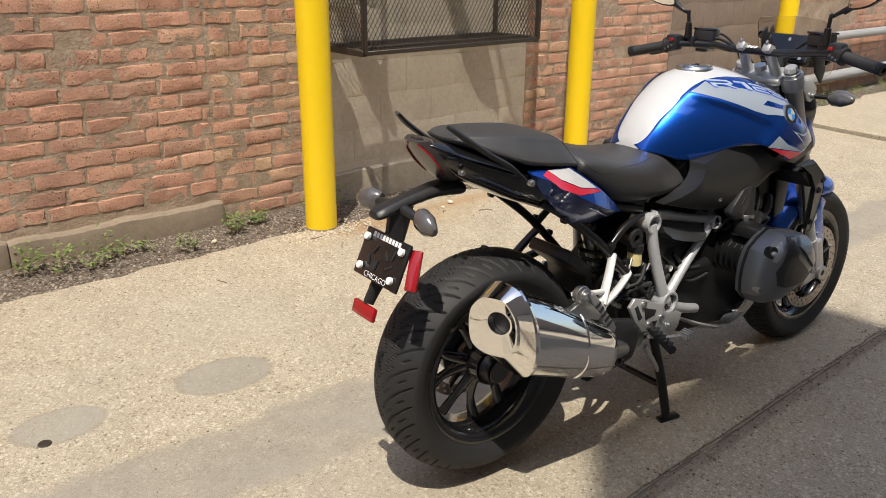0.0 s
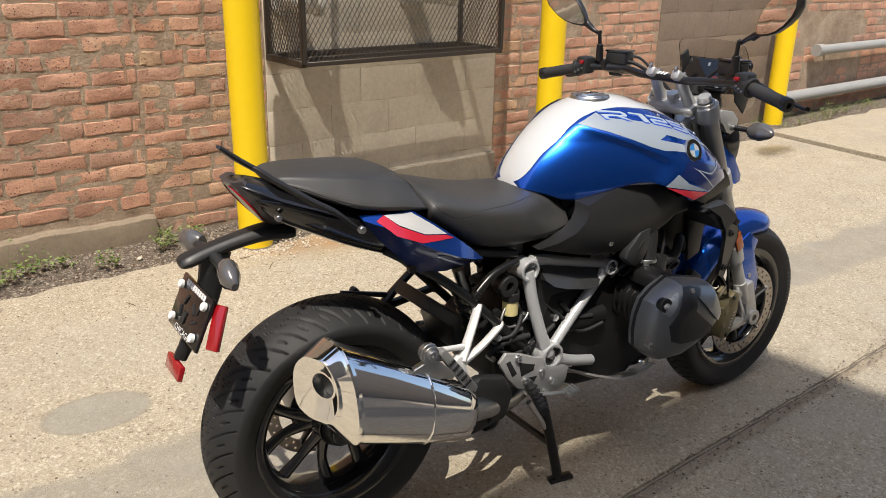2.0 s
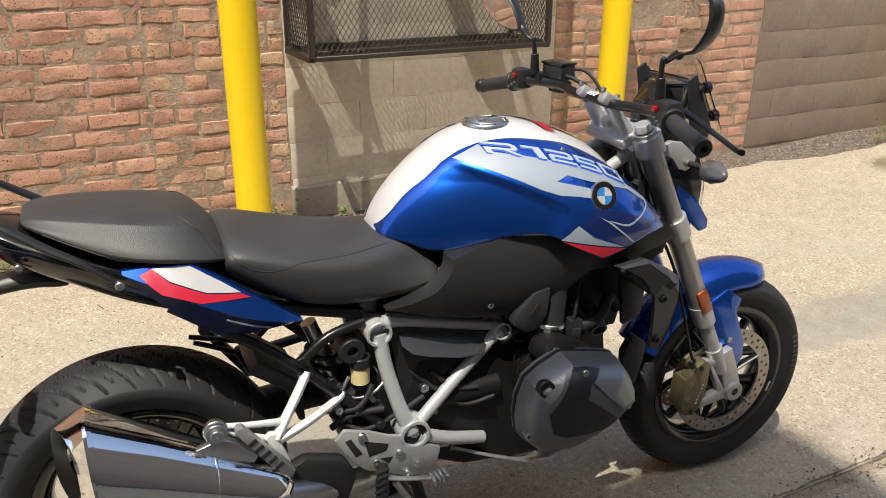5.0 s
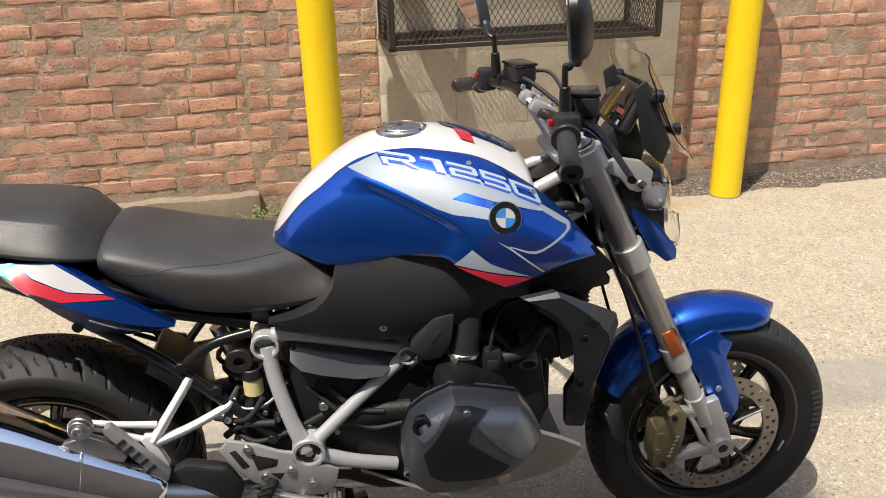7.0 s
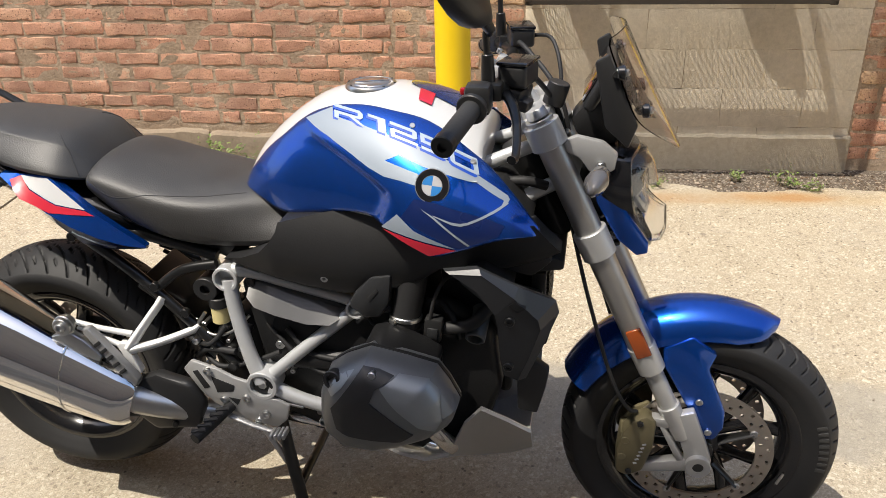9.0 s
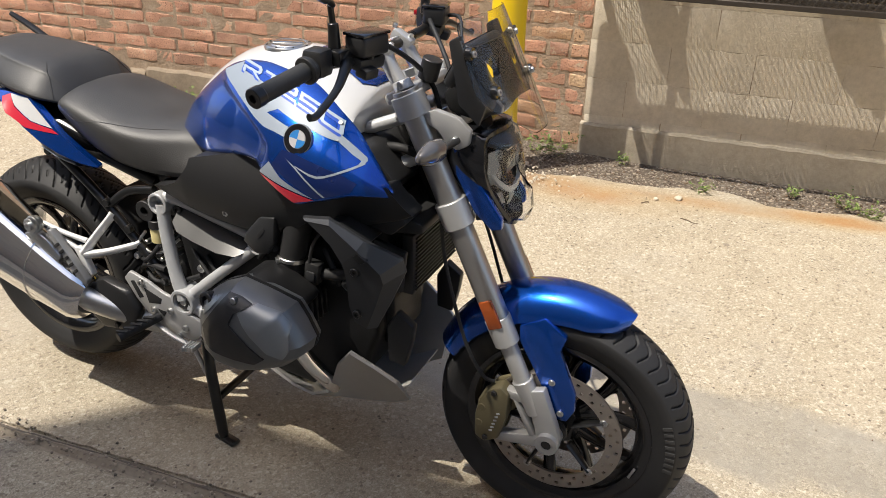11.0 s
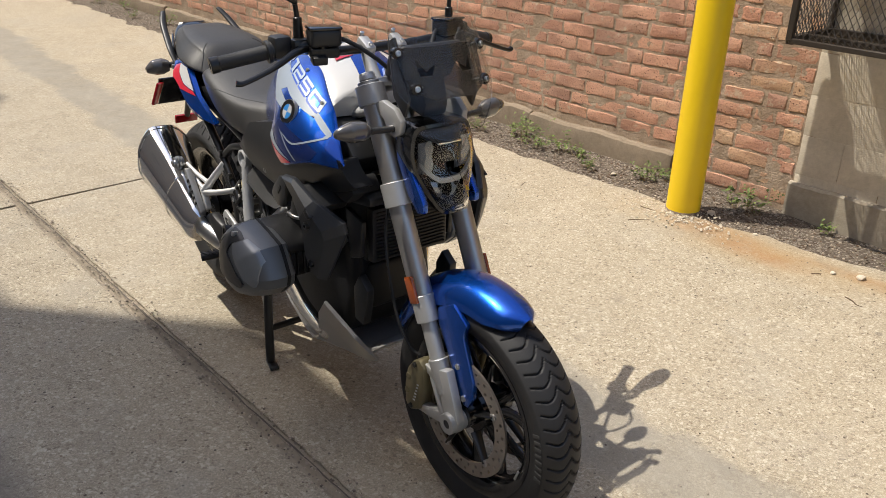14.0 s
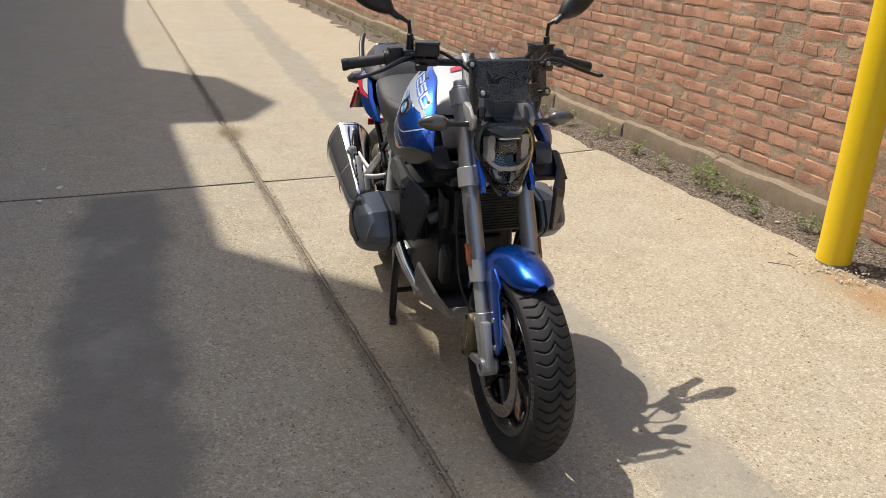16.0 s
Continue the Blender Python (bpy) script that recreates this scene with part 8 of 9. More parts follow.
def beam(name, a, b, size, parent, material="cage"):
    a, b = Vector(a), Vector(b)
    d = b - a
    bm = bmesh.new()
    block(bm, (d.length, size, size), Matrix.Translation((a + b) / 2) @ d.to_track_quat("X", "Z").to_matrix().to_4x4(), 0.003, 1)
    ob = part(name, bm, M[material], parent)
    ob.data.transform(ALLEY)
    return ob


for z in (CZ0, CZ1):
    beam("rail", (CU0, CV, z), (CU1, CV, z), 0.023, cage)
    for u in (CU0, CU1):
        beam("rail", (u, CV, z), (u, WALL_V - 0.006, z), 0.034, cage)
    beam("rail", (CU0, WALL_V - 0.012, z + 0.004), (CU1, WALL_V - 0.012, z + 0.004), 0.03, cage)
for u in (CU0, CU1):
    beam("upright", (u, CV, CZ0), (u, CV, CZ1), 0.027, cage)
    beam("upright", (u, WALL_V - 0.014, CZ0), (u, WALL_V - 0.014, CZ1), 0.026, cage)


beam("cross_bar", (CU0, 2.336, CZ0 - 0.004), (CU1, 2.336, CZ0 - 0.004), 0.034, cage)


def expanded(name, at, right, up, width, height, parent, t=0.0011, lean=0.0):
    """Expanded metal: zigzag strands that meet to make diamonds."""
    dw, dh = 0.0285, 0.046
    n = right.cross(up)
    verts, faces = [], []
    for r in range(int(height / dh)):
        for c in range(int(width / dw)):
            x0, y0 = c * dw, r * dh
            for (ax, ay), (bx, by) in (((0, 0.5), (0.5, 1.0)), ((0.5, 1.0), (1.0, 0.5)), ((0, 0.5), (0.5, 0.0)), ((0.5, 0.0), (1.0, 0.5))):
                a = at + right * (x0 + ax * dw) + up * (y0 + ay * dh)
                b = at + right * (x0 + bx * dw) + up * (y0 + by * dh)
                k = len(verts)
                for p in (a, b):
                    for du, dn in ((-t, -t), (t, -t), (t, t), (-t, t)):
                        verts.append(p + (up * 0.947 - n * 0.32) * (du * 2.6) + (n * 0.947 + up * 0.32) * (dn * 0.35) if lean else p + up * du + n * dn)
                faces += [(k + i, k + (i + 1) % 4, k + 4 + (i + 1) % 4, k + 4 + i) for i in range(4)]
    me = bpy.data.meshes.new(name)
    me.from_pydata([tuple(ALLEY @ v) for v in verts], [], faces)
    me.materials.append(M["cage"])
    ob = new(name, me)
    ob.parent = parent
    ob.matrix_parent_inverse = Matrix.Translation(-parent.location)
    ob["kind"] = "stuff"
    ob["label"] = "expanded-metal diamond mesh"
    return ob


X, Y, Z = Vector((1, 0, 0)), Vector((0, 1, 0)), Vector((0, 0, 1))
expanded("mesh_panel", Vector((CU0, CV, CZ0)), X, Z, CU1 - CU0, CZ1 - CZ0, cage, 0.0012, 1.0)
expanded("mesh_panel", Vector((CU0, CV, CZ0)), Y, Z, WALL_V - CV, CZ1 - CZ0, cage, 0.0016)
expanded("mesh_panel", Vector((CU1, CV, CZ0)), Y, Z, WALL_V - CV, CZ1 - CZ0, cage, 0.0016)
expanded("mesh_panel", Vector((CU0, CV, CZ0)), X, Y, CU1 - CU0, WALL_V - CV, cage, 0.0014)

# two vent pipes that stick out of the wall inside the cage
for u, z, out, back in ((-0.235, 1.195, 0.21, 0.085), (0.64, 1.225, 0.21, 0.15)):
    v = thing("vent_pipe", ALLEY @ Vector((u - back, WALL_V, z)), "short pale plastic vent elbow inside the cage", "pipe", "vent pipes in the cage")
    line = [(u - back, WALL_V + 0.02, z + 0.01), (u - back, WALL_V - out * 0.55, z + 0.01), (u - back * 0.75, WALL_V - out * 0.92, z + 0.004), (u - back * 0.25, WALL_V - out, z), (u, WALL_V - out - 0.003, z - 0.002)]
    bm = bmesh.new()
    tube(bm, line, 0.066, 26, 6)
    ob = part("pipe", bm, M["vent_white"], v)
    ob.data.transform(ALLEY)
    bm = bmesh.new()
    cyl(bm, (u - 0.018, WALL_V - out - 0.001, z), (u + 0.006, WALL_V - out - 0.003, z), 0.079, seg=28, hole=0.064)
    ob = part("rim", bm, M["vent_white"], v)
    ob.data.transform(ALLEY)
    bm = bmesh.new()
    cyl(bm, (u - 0.004, WALL_V - out - 0.002, z), (u + 0.002, WALL_V - out - 0.003, z), 0.065, seg=28)
    ob = part("opening", bm, M["cage"], v, "dark open mouth of the vent")
    ob.data.transform(ALLEY)
    bm = bmesh.new()
    cyl(bm, (u - back, WALL_V - 0.020, z + 0.01), (u - back, WALL_V + 0.004, z + 0.01), 0.095, seg=28)
    ob = part("flange", bm, M["vent_white"], v)
    ob.data.transform(ALLEY)

# grey conduits low on the wall beyond the bollards
for u0, u1, z, r, label in ((5.15, 9.0, 0.64, 0.045, "thick grey painted pipe along the wall"), (4.62, 9.0, 0.235, 0.055, "grey pipe run low on the wall")):
    t = thing("wall_pipe", ALLEY @ Vector((u0, WALL_V - 0.09, z)), label, "pipe", "pipes on the wall")
    bm = bmesh.new()
    cyl(bm, (u0, WALL_V - 0.09, z), (u1, WALL_V - 0.09, z), r, seg=20)
    ob = part("run", bm, M["pipe"], t)
    ob.data.transform(ALLEY)
    bm = bmesh.new()
    cyl(bm, (u0 - 0.01, WALL_V - 0.09, z), (u0 + 0.09, WALL_V - 0.09, z), r * 1.25, seg=20)
    ob = part("coupling", bm, M["pipe"], t)
    ob.data.transform(ALLEY)
    bm = bmesh.new()
    tube(bm, [(u0 + 0.3, WALL_V - 0.09, z), (u0 + 0.3, WALL_V + 0.02, z)], 0.02, 10, 1)
    ob = part("bracket", bm, M["pipe"], t)
    ob.data.transform(ALLEY)

# ---------------------------------------------------------------- weeds, gravel, litter along the wall
def weed(u, v, size, seed, dry=0.2, kind="leafy"):
    rng = random.Random(seed)
    base = ALLEY @ Vector((u, v, rise(v, u) - (0.014 if v > 2.1 else 0.0)))
    verts, faces, sv, sf = [], [], [], []
    for _ in range(int(5 + 15 * size)):
        a, tilt = rng.uniform(0, 6.28), rng.uniform(0.15, 1.1)
        ln = size * rng.uniform(0.45, 1.0) * 0.22
        d = Vector((math.cos(a) * math.sin(tilt), math.sin(a) * math.sin(tilt), math.cos(tilt)))
        root = base + Vector((rng.gauss(0, 0.035 * size), rng.gauss(0, 0.025 * size), 0))
        tip = root + d * ln
        side = d.cross(Vector((0, 0, 1))).normalized() if abs(d.z) < 0.99 else Vector((1, 0, 0))
        k = len(sv)
        w = 0.0012
        sv += [root - side * w, root + side * w, tip]
        sf.append((k, k + 1, k + 2))
        for j in range(rng.randint(4, 8)):
            p = root.lerp(tip, rng.uniform(0.25, 1.0))
            la = rng.uniform(0, 6.28)
            ld = (Vector((math.cos(la), math.sin(la), rng.uniform(-0.2, 0.8)))).normalized()
            ls = ld.cross(Vector((0, 0, 1))).normalized()
            L = rng.uniform(0.010, 0.026) * (0.7 + 0.5 * size)
            W = L * (0.34 if kind == "leafy" else 0.14)
            k = len(verts)
            mid = p + ld * L * 0.5 + Vector((0, 0, 0.004))
            verts += [p, mid + ls * W, p + ld * L, mid - ls * W]
            faces.append((k, k + 1, k + 2, k + 3))
    t = thing("weed", base, "scrubby green weed in the gravel by the wall", "weed", "weeds along the wall")
    for name, vv, ff, mat in (("foliage", verts, faces, "leaf"), ("stalk", sv, sf, "straw")):
        me = bpy.data.meshes.new(name)
        me.from_pydata([tuple(p) for p in vv], [], ff)
        me.materials.append(M[mat])
        ob = new(name, me)
        ob.parent = t
        ob.matrix_parent_inverse = Matrix.Translation(-base)
        ob["kind"] = "stuff"
    return t


rng = random.Random(4)
spots = [(-2.02, 2.34, 0.75), (-1.86, 2.30, 0.9), (-1.62, 2.36, 0.5), (-1.45, 2.24, 0.55), (-1.14, 2.42, 0.5), (-0.62, 2.38, 0.6), (-2.35, 2.28, 0.6), (-2.75, 2.33, 0.8), (-3.2, 2.36, 0.7), (-3.65, 2.30, 0.8), (-4.1, 2.36, 0.6), (-4.7, 2.33, 0.8), (-5.6, 2.36, 0.7), (-6.4, 2.33, 0.8), (0.62, 2.37, 0.35), (0.82, 2.30, 0.55), (0.93, 2.24, 0.45), (1.45, 2.34, 0.5), (1.62, 2.40, 0.4), (-0.2, 2.46, 0.35), (-0.55, 2.42, 0.85), (-0.95, 2.41, 0.55), (0.22, 2.25, 0.45), (-1.15, 2.33, 0.6), (-1.02, 2.40, 0.5), (-1.72, 2.37, 0.7), (-2.12, 2.40, 0.8)]
for k, (u, v, s) in enumerate(spots):
    weed(u, v, s, 10 + k)
for k in range(26):
    weed(3.85 + 0.12 * k + rng.uniform(-0.05, 0.05), 2.30 + rng.uniform(-0.12, 0.14), rng.uniform(0.4, 0.9), 60 + k, kind="grass")
for k in range(16):
    weed(-7.0 - 0.6 * k, 2.33 + rng.uniform(-0.08, 0.08), rng.uniform(0.6, 1.0), 120 + k)


def scatter(name, count, place, sizes, label, material, seed):
    """Many small stones as one heap of geometry."""
    rng = random.Random(seed)
    verts, faces = [], []
    for _ in range(count):
        p = place(rng)
        r = rng.uniform(*sizes)
        k = len(verts)
        a0 = rng.uniform(0, 6.28)
        for z, rr, n in ((-0.25, 0.9, 5), (0.45, 0.75, 5)):
            for i in range(n):
                a = a0 + 2 * math.pi * i / n + rng.uniform(-0.3, 0.3)
                verts.append((p.x + r * rr * math.cos(a) * rng.uniform(0.8, 1.3), p.y + r * rr * math.sin(a), p.z + r * z))
        verts.append((p.x, p.y, p.z + r * 0.62))
        faces += [(k + i, k + (i + 1) % 5, k + 5 + (i + 1) % 5, k + 5 + i) for i in range(5)]
        faces += [(k + 5 + i, k + 5 + (i + 1) % 5, k + 10) for i in range(5)]
    me = bpy.data.meshes.new(name)
    me.from_pydata(verts, [], faces)
    me.materials.append(M[material])
    return tagged(new(name, me), label, "gravel", kind="stuff")


def strip_spot(rng):
    u = rng.uniform(-9, 6) if rng.random() < 0.4 else rng.uniform(-3.5, 2.4)
    v = rng.uniform(2.06, 2.50)
    return ALLEY @ Vector((u, v, rise(v, u) - 0.013))


scatter("gravel", 5200, strip_spot, (0.002, 0.0085), "loose grey and tan gravel along the wall", "stone", 7)
scatter("joint_grit", 4200, lambda r: ALLEY @ Vector((r.uniform(-7, 4), -0.288 + r.gauss(0, 0.026), 0.002)), (0.0012, 0.0055), "grit and small stones lying in the slab joint", "stone", 8)
scatter("slab_grit", 1500, lambda r: (lambda u, v: ALLEY @ Vector((u, v, rise(v, u) + 0.001)))(r.uniform(-6, 4), r.uniform(-2.5, 2.1)), (0.0012, 0.0042), "scattered specks of grit on the concrete", "stone", 9)
scatter("mortar_crumbs", 500, lambda r: ALLEY @ Vector((-0.80 + r.gauss(0, 0.16), 2.03 + r.gauss(0, 0.07), 0.046)), (0.002, 0.0075), "pale broken mortar crumbs round the bollard foot", "block", 12)


def litter_spot(rng):
    u, v = rng.uniform(-3.2, 3.6), 2.08 - rng.expovariate(2.6)
    return ALLEY @ Vector((u, v, rise(v, u) + 0.0015))


scatter("leaf_litter", 800, litter_spot, (0.0010, 0.0036), "dark crumbs of dead leaf and bark strewn on the concrete", "bark", 21)
scatter("soil_litter", 3000, strip_spot, (0.002, 0.008), "brown crumbs of bark and dead leaf in the soil strip", "bark", 22)


def stone(u, v, r, seed):
    """A lone rounded stone."""
    rng = random.Random(seed)
    bm = bmesh.new()
    bmesh.ops.create_icosphere(bm, subdivisions=2, radius=r)
    for p in bm.verts:
        p.co *= 1 + 0.3 * noise.noise(p.co / r * 0.9 + Vector((seed, 0, 0)))
        p.co.z *= 0.55
    at = ALLEY @ Vector((u, v, rise(v, u) - (0.010 if v > 2.12 else 0.0) + r * 0.35))
    ob = new("stone", mesh_from("stone", bm, M["block"], True, 40))
    ob.matrix_world = Matrix.Translation(at) @ pose(0, 0, 0, 0, 0, rng.uniform(0, 180))
    return tagged(ob, "small pale stone lying by the soil strip", "stone", group="loose stones near the wall")


for k, (u, v, r) in enumerate(((-0.66, 2.205, 0.020), (0.012, 2.056, 0.012), (0.11, 2.10, 0.019), (-0.40, 2.16, 0.013), (-1.30, 2.27, 0.014))):
    stone(u, v, r, 40 + k)


def twig(u, v, length, turn, seed):
    rng = random.Random(seed)
    bm = bmesh.new()
    pts = [ALLEY @ Vector((u + length * k * math.cos(turn) + rng.gauss(0, 0.003), v + length * k * math.sin(turn) + rng.gauss(0, 0.003), rise(v, u) + 0.003)) for k in (0, 0.3, 0.65, 1.0)]
    tube(bm, pts, [0.0022, 0.002, 0.0016, 0.0009], 6, 4)
    ob = new("twig", mesh_from("twig", bm, M["bark"]))
    return tagged(ob, "thin dry brown twig lying on the concrete", "twig", group="twigs on the concrete")


for k, (u, v, l, a) in enumerate(((-0.86, 1.80, 0.11, 0.9), (0.14, 1.88, 0.085, -0.35), (-0.05, 1.98, 0.05, 0.8), (-0.92, 1.98, 0.09, 0.1), (-1.5, 1.75, 0.06, 1.9))):
    twig(u, v, l, a, 70 + k)

# iron cover set in the round patch
bm = bmesh.new()
cyl(bm, (-2.528, 0.812, rise(0.99) - 0.01), (-2.528, 0.812, rise(0.99) + 0.004), 0.020, seg=24)
ob = new("pipe_cover", mesh_from("pipe_cover", bm, M["cage"]))
tagged(ob, "small round iron cover set in the concrete", "pipe cover")


def dry_grass(at, seed):
    rng = random.Random(seed)
    verts, faces = [], []
    for _ in range(480):
        p = at + Vector((rng.gauss(0, 0.11), rng.gauss(0, 0.05), 0.002))
        a = rng.uniform(0, 6.28)
        d = Vector((math.cos(a), math.sin(a), rng.uniform(0.0, 0.35))) * rng.uniform(0.03, 0.08)
        s = Vector((-math.sin(a), math.cos(a), 0)) * 0.0020
        k = len(verts)
        verts += [p - s, p + s, p + d]
        faces.append((k, k + 1, k + 2))
    me = bpy.data.meshes.new("dry_grass")
    me.from_pydata([tuple(v) for v in verts], [], faces)
    me.materials.append(M["straw"])
    return tagged(new("dry_grass", me), "tuft of dry dead grass on the joint", "dry grass", kind="stuff")


dry_grass(Vector((-4.1, -0.58, 0.0)), 5)
dry_grass(Vector((3.3, 2.05, rise(2.0))), 6)


def scrap(x, y, size, seed):
    """A torn scrap of pale litter lying flat."""
    rng = random.Random(seed)
    bm = bmesh.new()
    n = 9
    top = [bm.verts.new((x + size * (0.6 + 0.5 * rng.random()) * math.cos(2 * math.pi * i / n), y + size * 0.6 * (0.6 + 0.5 * rng.random()) * math.sin(2 * math.pi * i / n), 0.004 + 0.006 * rng.random())) for i in range(n)]
    bm.faces.new(top)
    low = [bm.verts.new((v.co.x, v.co.y, -0.002)) for v in top]
    for i in range(n):
        j = (i + 1) % n
        bm.faces.new((top[i], low[i], low[j], top[j]))
    ob = new("paper_scrap", mesh_from("paper_scrap", bm, M["vent_white"], False))
    return tagged(ob, "small torn scrap of pale paper on the concrete", "litter", group="scraps of litter on the lane")


for k, (x, y, r) in enumerate(((-2.95, -1.62, 0.035), (-2.72, -1.70, 0.022), (-3.35, -1.75, 0.018), (-2.50, -1.52, 0.014))):
    scrap(x, y, r, 900 + k)

# ---------------------------------------------------------------- bricks and blocks, one by one
def brick_mesh(name, length, height, depth, seed, material, chip=0.0026, wild=0.0):
    """A worn brick: a box with a wavy face whose edges are rounded, chipped and partly lost in the mortar."""
    rng = random.Random(seed)
    verts = []
    ex, ez = 0.006 / length, 0.006 / height
    across = [-0.5, -0.5 + ex, -0.30, -0.10, 0.10, 0.30, 0.5 - ex, 0.5]
    up = [-0.5, -0.5 + ez, 0.0, 0.5 - ez, 0.5]
    cols, rows_ = len(across), len(up)
    spall = rng.uniform(-0.5, 0.5), rng.uniform(-0.6, 0.6), wild * rng.choice((0, 0, 1, 1.6))
    for j in range(rows_):
        for i in range(cols):
            x, z = across[i], up[j]
            edge = i in (0, cols - 1) or j in (0, rows_ - 1)
            corner = i in (0, cols - 1) and j in (0, rows_ - 1)
            k = 1.0 + wild
            dx, dz = rng.uniform(-1, 1) * 0.0030 * k * (i in (0, 1, cols - 2, cols - 1)), rng.uniform(-1, 1) * 0.0026 * k
            y = rng.uniform(-0.0009, 0.0009) * k + (rng.uniform(0.0008, chip * k) if edge else 0.0) + (chip * k if corner else 0.0)
            d2 = ((x - spall[0]) / 0.28) ** 2 + ((z - spall[1]) / 0.5) ** 2
            y += spall[2] * 0.005 * math.exp(-d2)
            inset = 0.94 if corner and wild else 1.0
            verts.append((x * length * inset + dx, y, z * height * inset + dz))
    n = len(verts)
    ring = [i for i in range(cols)] + [cols * j + cols - 1 for j in range(1, rows_)] + [cols * (rows_ - 1) + i for i in range(cols - 2, -1, -1)] + [cols * j for j in range(rows_ - 2, 0, -1)]
    for i in ring:
        verts.append((verts[i][0] * 1.012, depth, verts[i][2] * 1.03))
    faces = [(j * cols + i, j * cols + i + 1, (j + 1) * cols + i + 1, (j + 1) * cols + i) for j in range(rows_ - 1) for i in range(cols - 1)]
    m = len(ring)
    faces += [(ring[(k + 1) % m], ring[k], n + k, n + (k + 1) % m) for k in range(m)]
    me = bpy.data.meshes.new(name)
    me.from_pydata(verts, [], faces)
    me.materials.append(material)
    me.shade_smooth()
    me.set_sharp_from_angle(angle=radians(24))
    return me


STRETCH = [brick_mesh("brick", BRICK_L, BRICK_H, 0.05, 100 + k, M["brick"], 0.0032, 0.6) for k in range(12)]
HEADER = [brick_mesh("brick", 0.103, BRICK_H, 0.05, 200 + k, M["brick"], 0.0032, 0.8) for k in range(6)]
HALF = [brick_mesh("brick", 0.160, BRICK_H * 0.97, 0.05, 300 + k, M["brick"], 0.0045, 0.9) for k in range(5)]
rng = random.Random(77)
heaps = {"brick_far": ([], []), "brick_patch": ([], [])}
Z0 = 0.0855
singles = 0
for course in range(25):
    z = Z0 + COURSE * course
    header = course == 11 or course == 18
    u = -17.0 + (0.112 if course % 2 else 0.0) + rng.uniform(-0.03, 0.03)
    seam = False
    while u < 12:
        # the straight joint where the wall beside the infill was built up again
        if not seam and u > -1.16 and z < 1.25:
            seam, u = True, -1.115 + rng.uniform(-0.012, 0.012)
        rebuilt = -1.13 < u < -0.45 or 1.18 <= u < 1.75
        kind = HEADER if header or rng.random() < (0.22 if rebuilt else 0.07) else (HALF if rng.random() < (0.35 if rebuilt else 0.08) else STRETCH)
        ln = {id(HEADER): 0.103, id(HALF): 0.160, id(STRETCH): BRICK_L}[id(kind)]
        squeeze, skip = 1.0, False
        if not seam and z < 1.25 and u < -1.13 < u + ln + 0.02:
            squeeze = max(0.2, (-1.130 - u) / ln)
        for (a, b), top in zip(INFILLS, (1.9, 1.45)):
            if z < top and a - 0.045 <= u < b:
                u, skip = b + 0.006, True
            elif z < top and u < a < u + ln + 0.03:
                squeeze = (a - u - 0.006) / ln
        if skip:
            continue
        c = u + ln * squeeze / 2
        u += ln * squeeze + GAP + rng.uniform(-0.004, 0.008)
        if z < 0.2 and -17 < c < -1.11:
            continue
        patch = noise.noise(Vector((c * 1.3, z * 2.0, 5))) > 0.52 or (4.9 < c < 6.2 and 0.30 < z < 0.95 and noise.noise(Vector((c * 2, z * 3, 1))) > -0.15)
        sunk = rng.uniform(-0.0022, 0.0018) + (0.016 if patch else 0.0)
        wave = 0.006 * math.sin(c * 1.7) + 0.006 * noise.noise(Vector((c * 0.9, course * 1.7, 2)))
        m = ALLEY @ pose(c, WALL_V - 0.0027 + sunk, z + rng.uniform(-0.003, 0.003) + wave, rng.uniform(-0.8, 0.8), rng.uniform(-0.8, 0.8), rng.uniform(-0.7, 0.7))
        m = m @ Matrix.Diagonal((squeeze, 1, 1, 1))
        if rebuilt:
            m = m @ Matrix.Diagonal((rng.uniform(0.94, 1.01), 1, rng.uniform(0.90, 1.02), 1))
        else:
            m = m @ Matrix.Diagonal((rng.uniform(0.97, 1.02), 1, rng.uniform(0.90, 1.03), 1))
        me = rng.choice(kind)
        buff = rebuilt and rng.random() < 0.5
        near = (-2.45 < c < -0.45 or 1.0 < c < 2.1) and z < 1.20 and not buff
        if near and singles < 300:
            singles += 1
            b = new("brick", me)
            b.parent = wall
            b.matrix_basis = m
        else:
            rest_v, rest_f = heaps["brick_patch" if buff else "brick_far"]
            k = len(rest_v)
            rest_v += [tuple(m @ v.co) for v in me.vertices]
            rest_f += [tuple(k + i for i in p.vertices) for p in me.polygons]
for key, (rest_v, rest_f) in heaps.items():
    me = bpy.data.meshes.new("brickwork")
    me.from_pydata(rest_v, [], rest_f)
    me.materials.append(M[key])
    me.shade_smooth()
    me.set_sharp_from_angle(angle=radians(24))
    ob = new("brickwork", me)
    ob.parent, ob["kind"], ob["label"] = wall, "stuff", "old red and brown common bricks" if key == "brick_far" else "buff and orange bricks of the rebuilt edge"


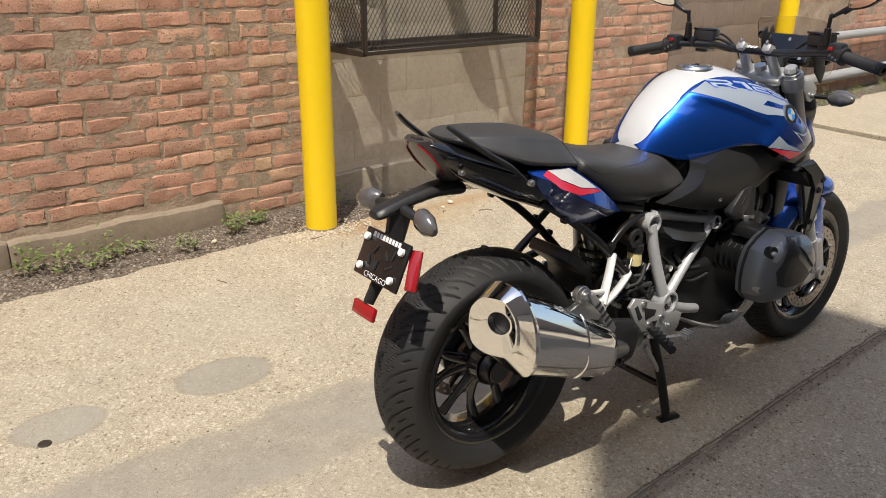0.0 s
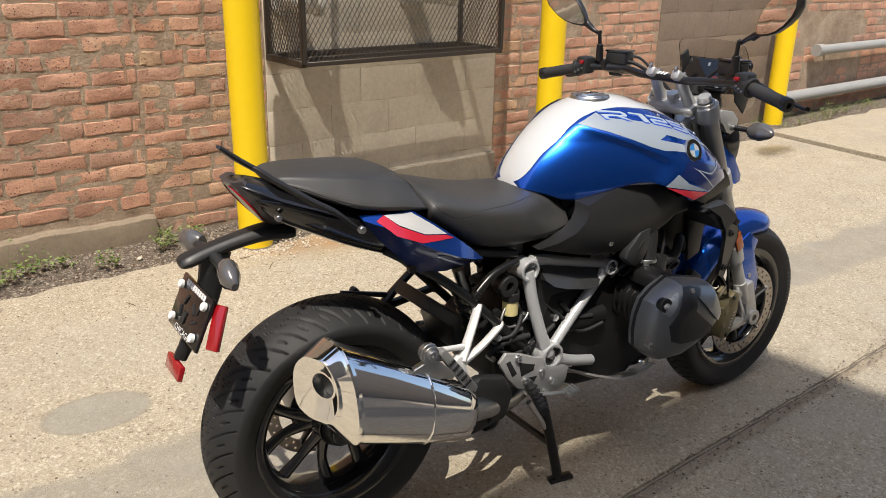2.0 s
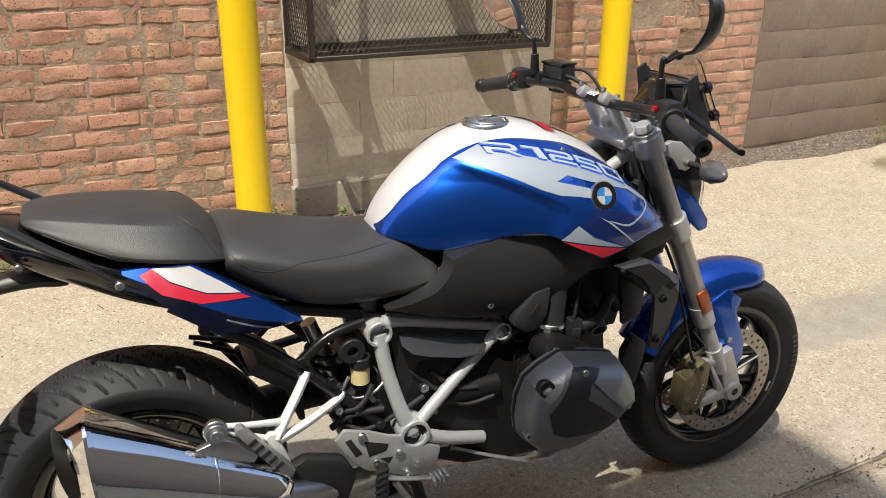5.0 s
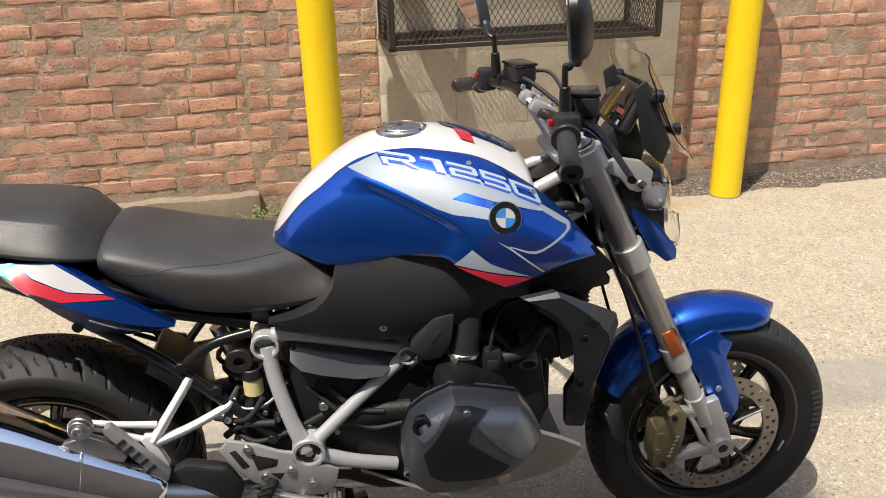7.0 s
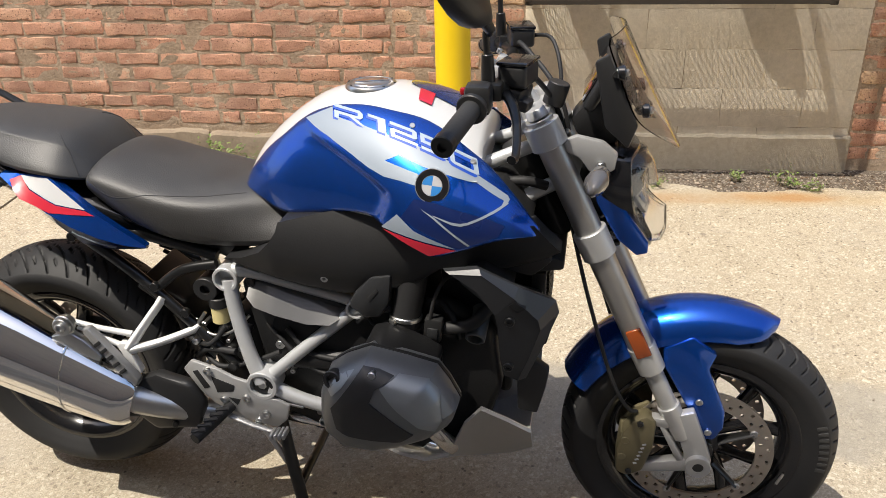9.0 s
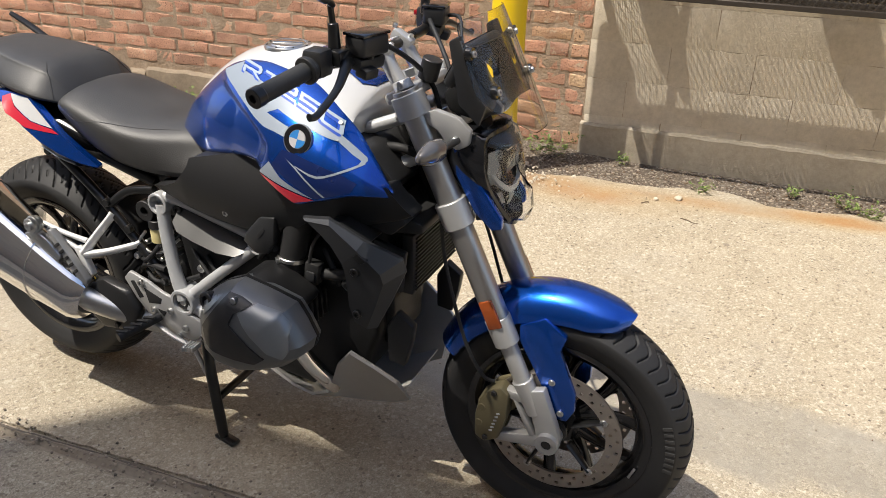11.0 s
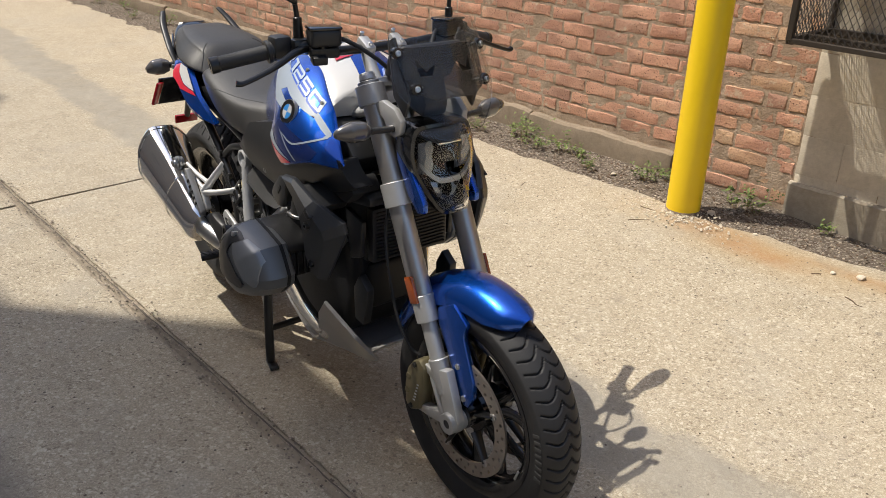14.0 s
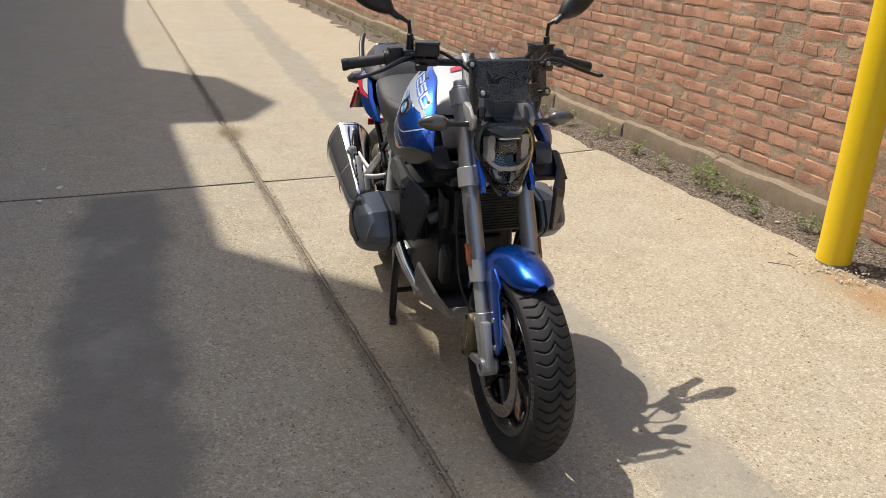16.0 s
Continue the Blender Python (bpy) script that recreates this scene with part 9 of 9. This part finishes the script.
def blockwork(u0, u1, z1, mat, proud, seed, bl=0.395, bh=0.195):
    rng = random.Random(seed)
    meshes = [brick_mesh("concrete_block", bl, bh, 0.06, seed + k, mat, 0.0010) for k in range(3)]
    cut_mesh = {}
    z, course = 0.03, 0
    while z < z1:
        u = u0
        off = 0.2 if course % 2 else 0.0
        edges = [u0] + [x for x in (u0 + off + k * bl for k in range(1 - int(off > 0), 8)) if u0 + 0.05 < x < u1 - 0.05] + [u1]
        for a, b in zip(edges, edges[1:]):
            w = b - a
            key = round(w, 3)
            if abs(w - bl) > 0.004 and key not in cut_mesh:
                cut_mesh[key] = brick_mesh("concrete_block", w, bh, 0.06, seed + 50 + len(cut_mesh), mat, 0.0010)
            me = rng.choice(meshes) if abs(w - bl) <= 0.004 else cut_mesh[key]
            ob = new("concrete_block", me)
            ob.parent = wall
            ob.matrix_basis = ALLEY @ pose((a + b) / 2, WALL_V - proud + rng.uniform(0, 0.002), z + bh / 2, rng.uniform(-0.2, 0.2), 0, rng.uniform(-0.2, 0.2))
        z += bh
        course += 1


blockwork(-0.45, 1.18, 1.85, M["block"], 0.006, 400)
blockwork(2.86, 4.62, 1.40, M["block_brown"], 0.010, 500, 0.45, 0.20)


def footing(u0, u1, top, seed):
    """A rough cast footing that stands a little proud under an infill."""
    bm = bmesh.new()
    secs = []
    n = 60
    for i in range(n + 1):
        u = u0 + (u1 - u0) * i / n
        e = noise.noise(Vector((u * 7, seed, 0)))
        g = noise.noise(Vector((u * 19, seed, 3)))
        zt = top + 0.006 * e + 0.003 * g
        f = WALL_V - 0.030 + 0.004 * g
        secs.append([tuple(ALLEY @ Vector(p)) for p in ((u, WALL_V + 0.02, -0.05), (u, f, -0.05), (u, f, zt * 0.5), (u, f + 0.002 * e, zt - 0.010), (u, f + 0.010, zt), (u, WALL_V + 0.02, zt + 0.003))])
    rings(bm, secs)
    return part("footing", bm, M["infill_footing"], wall, "rough concrete footing below the infill", angle=30)


footing(-0.46, 1.19, 0.185, 3)
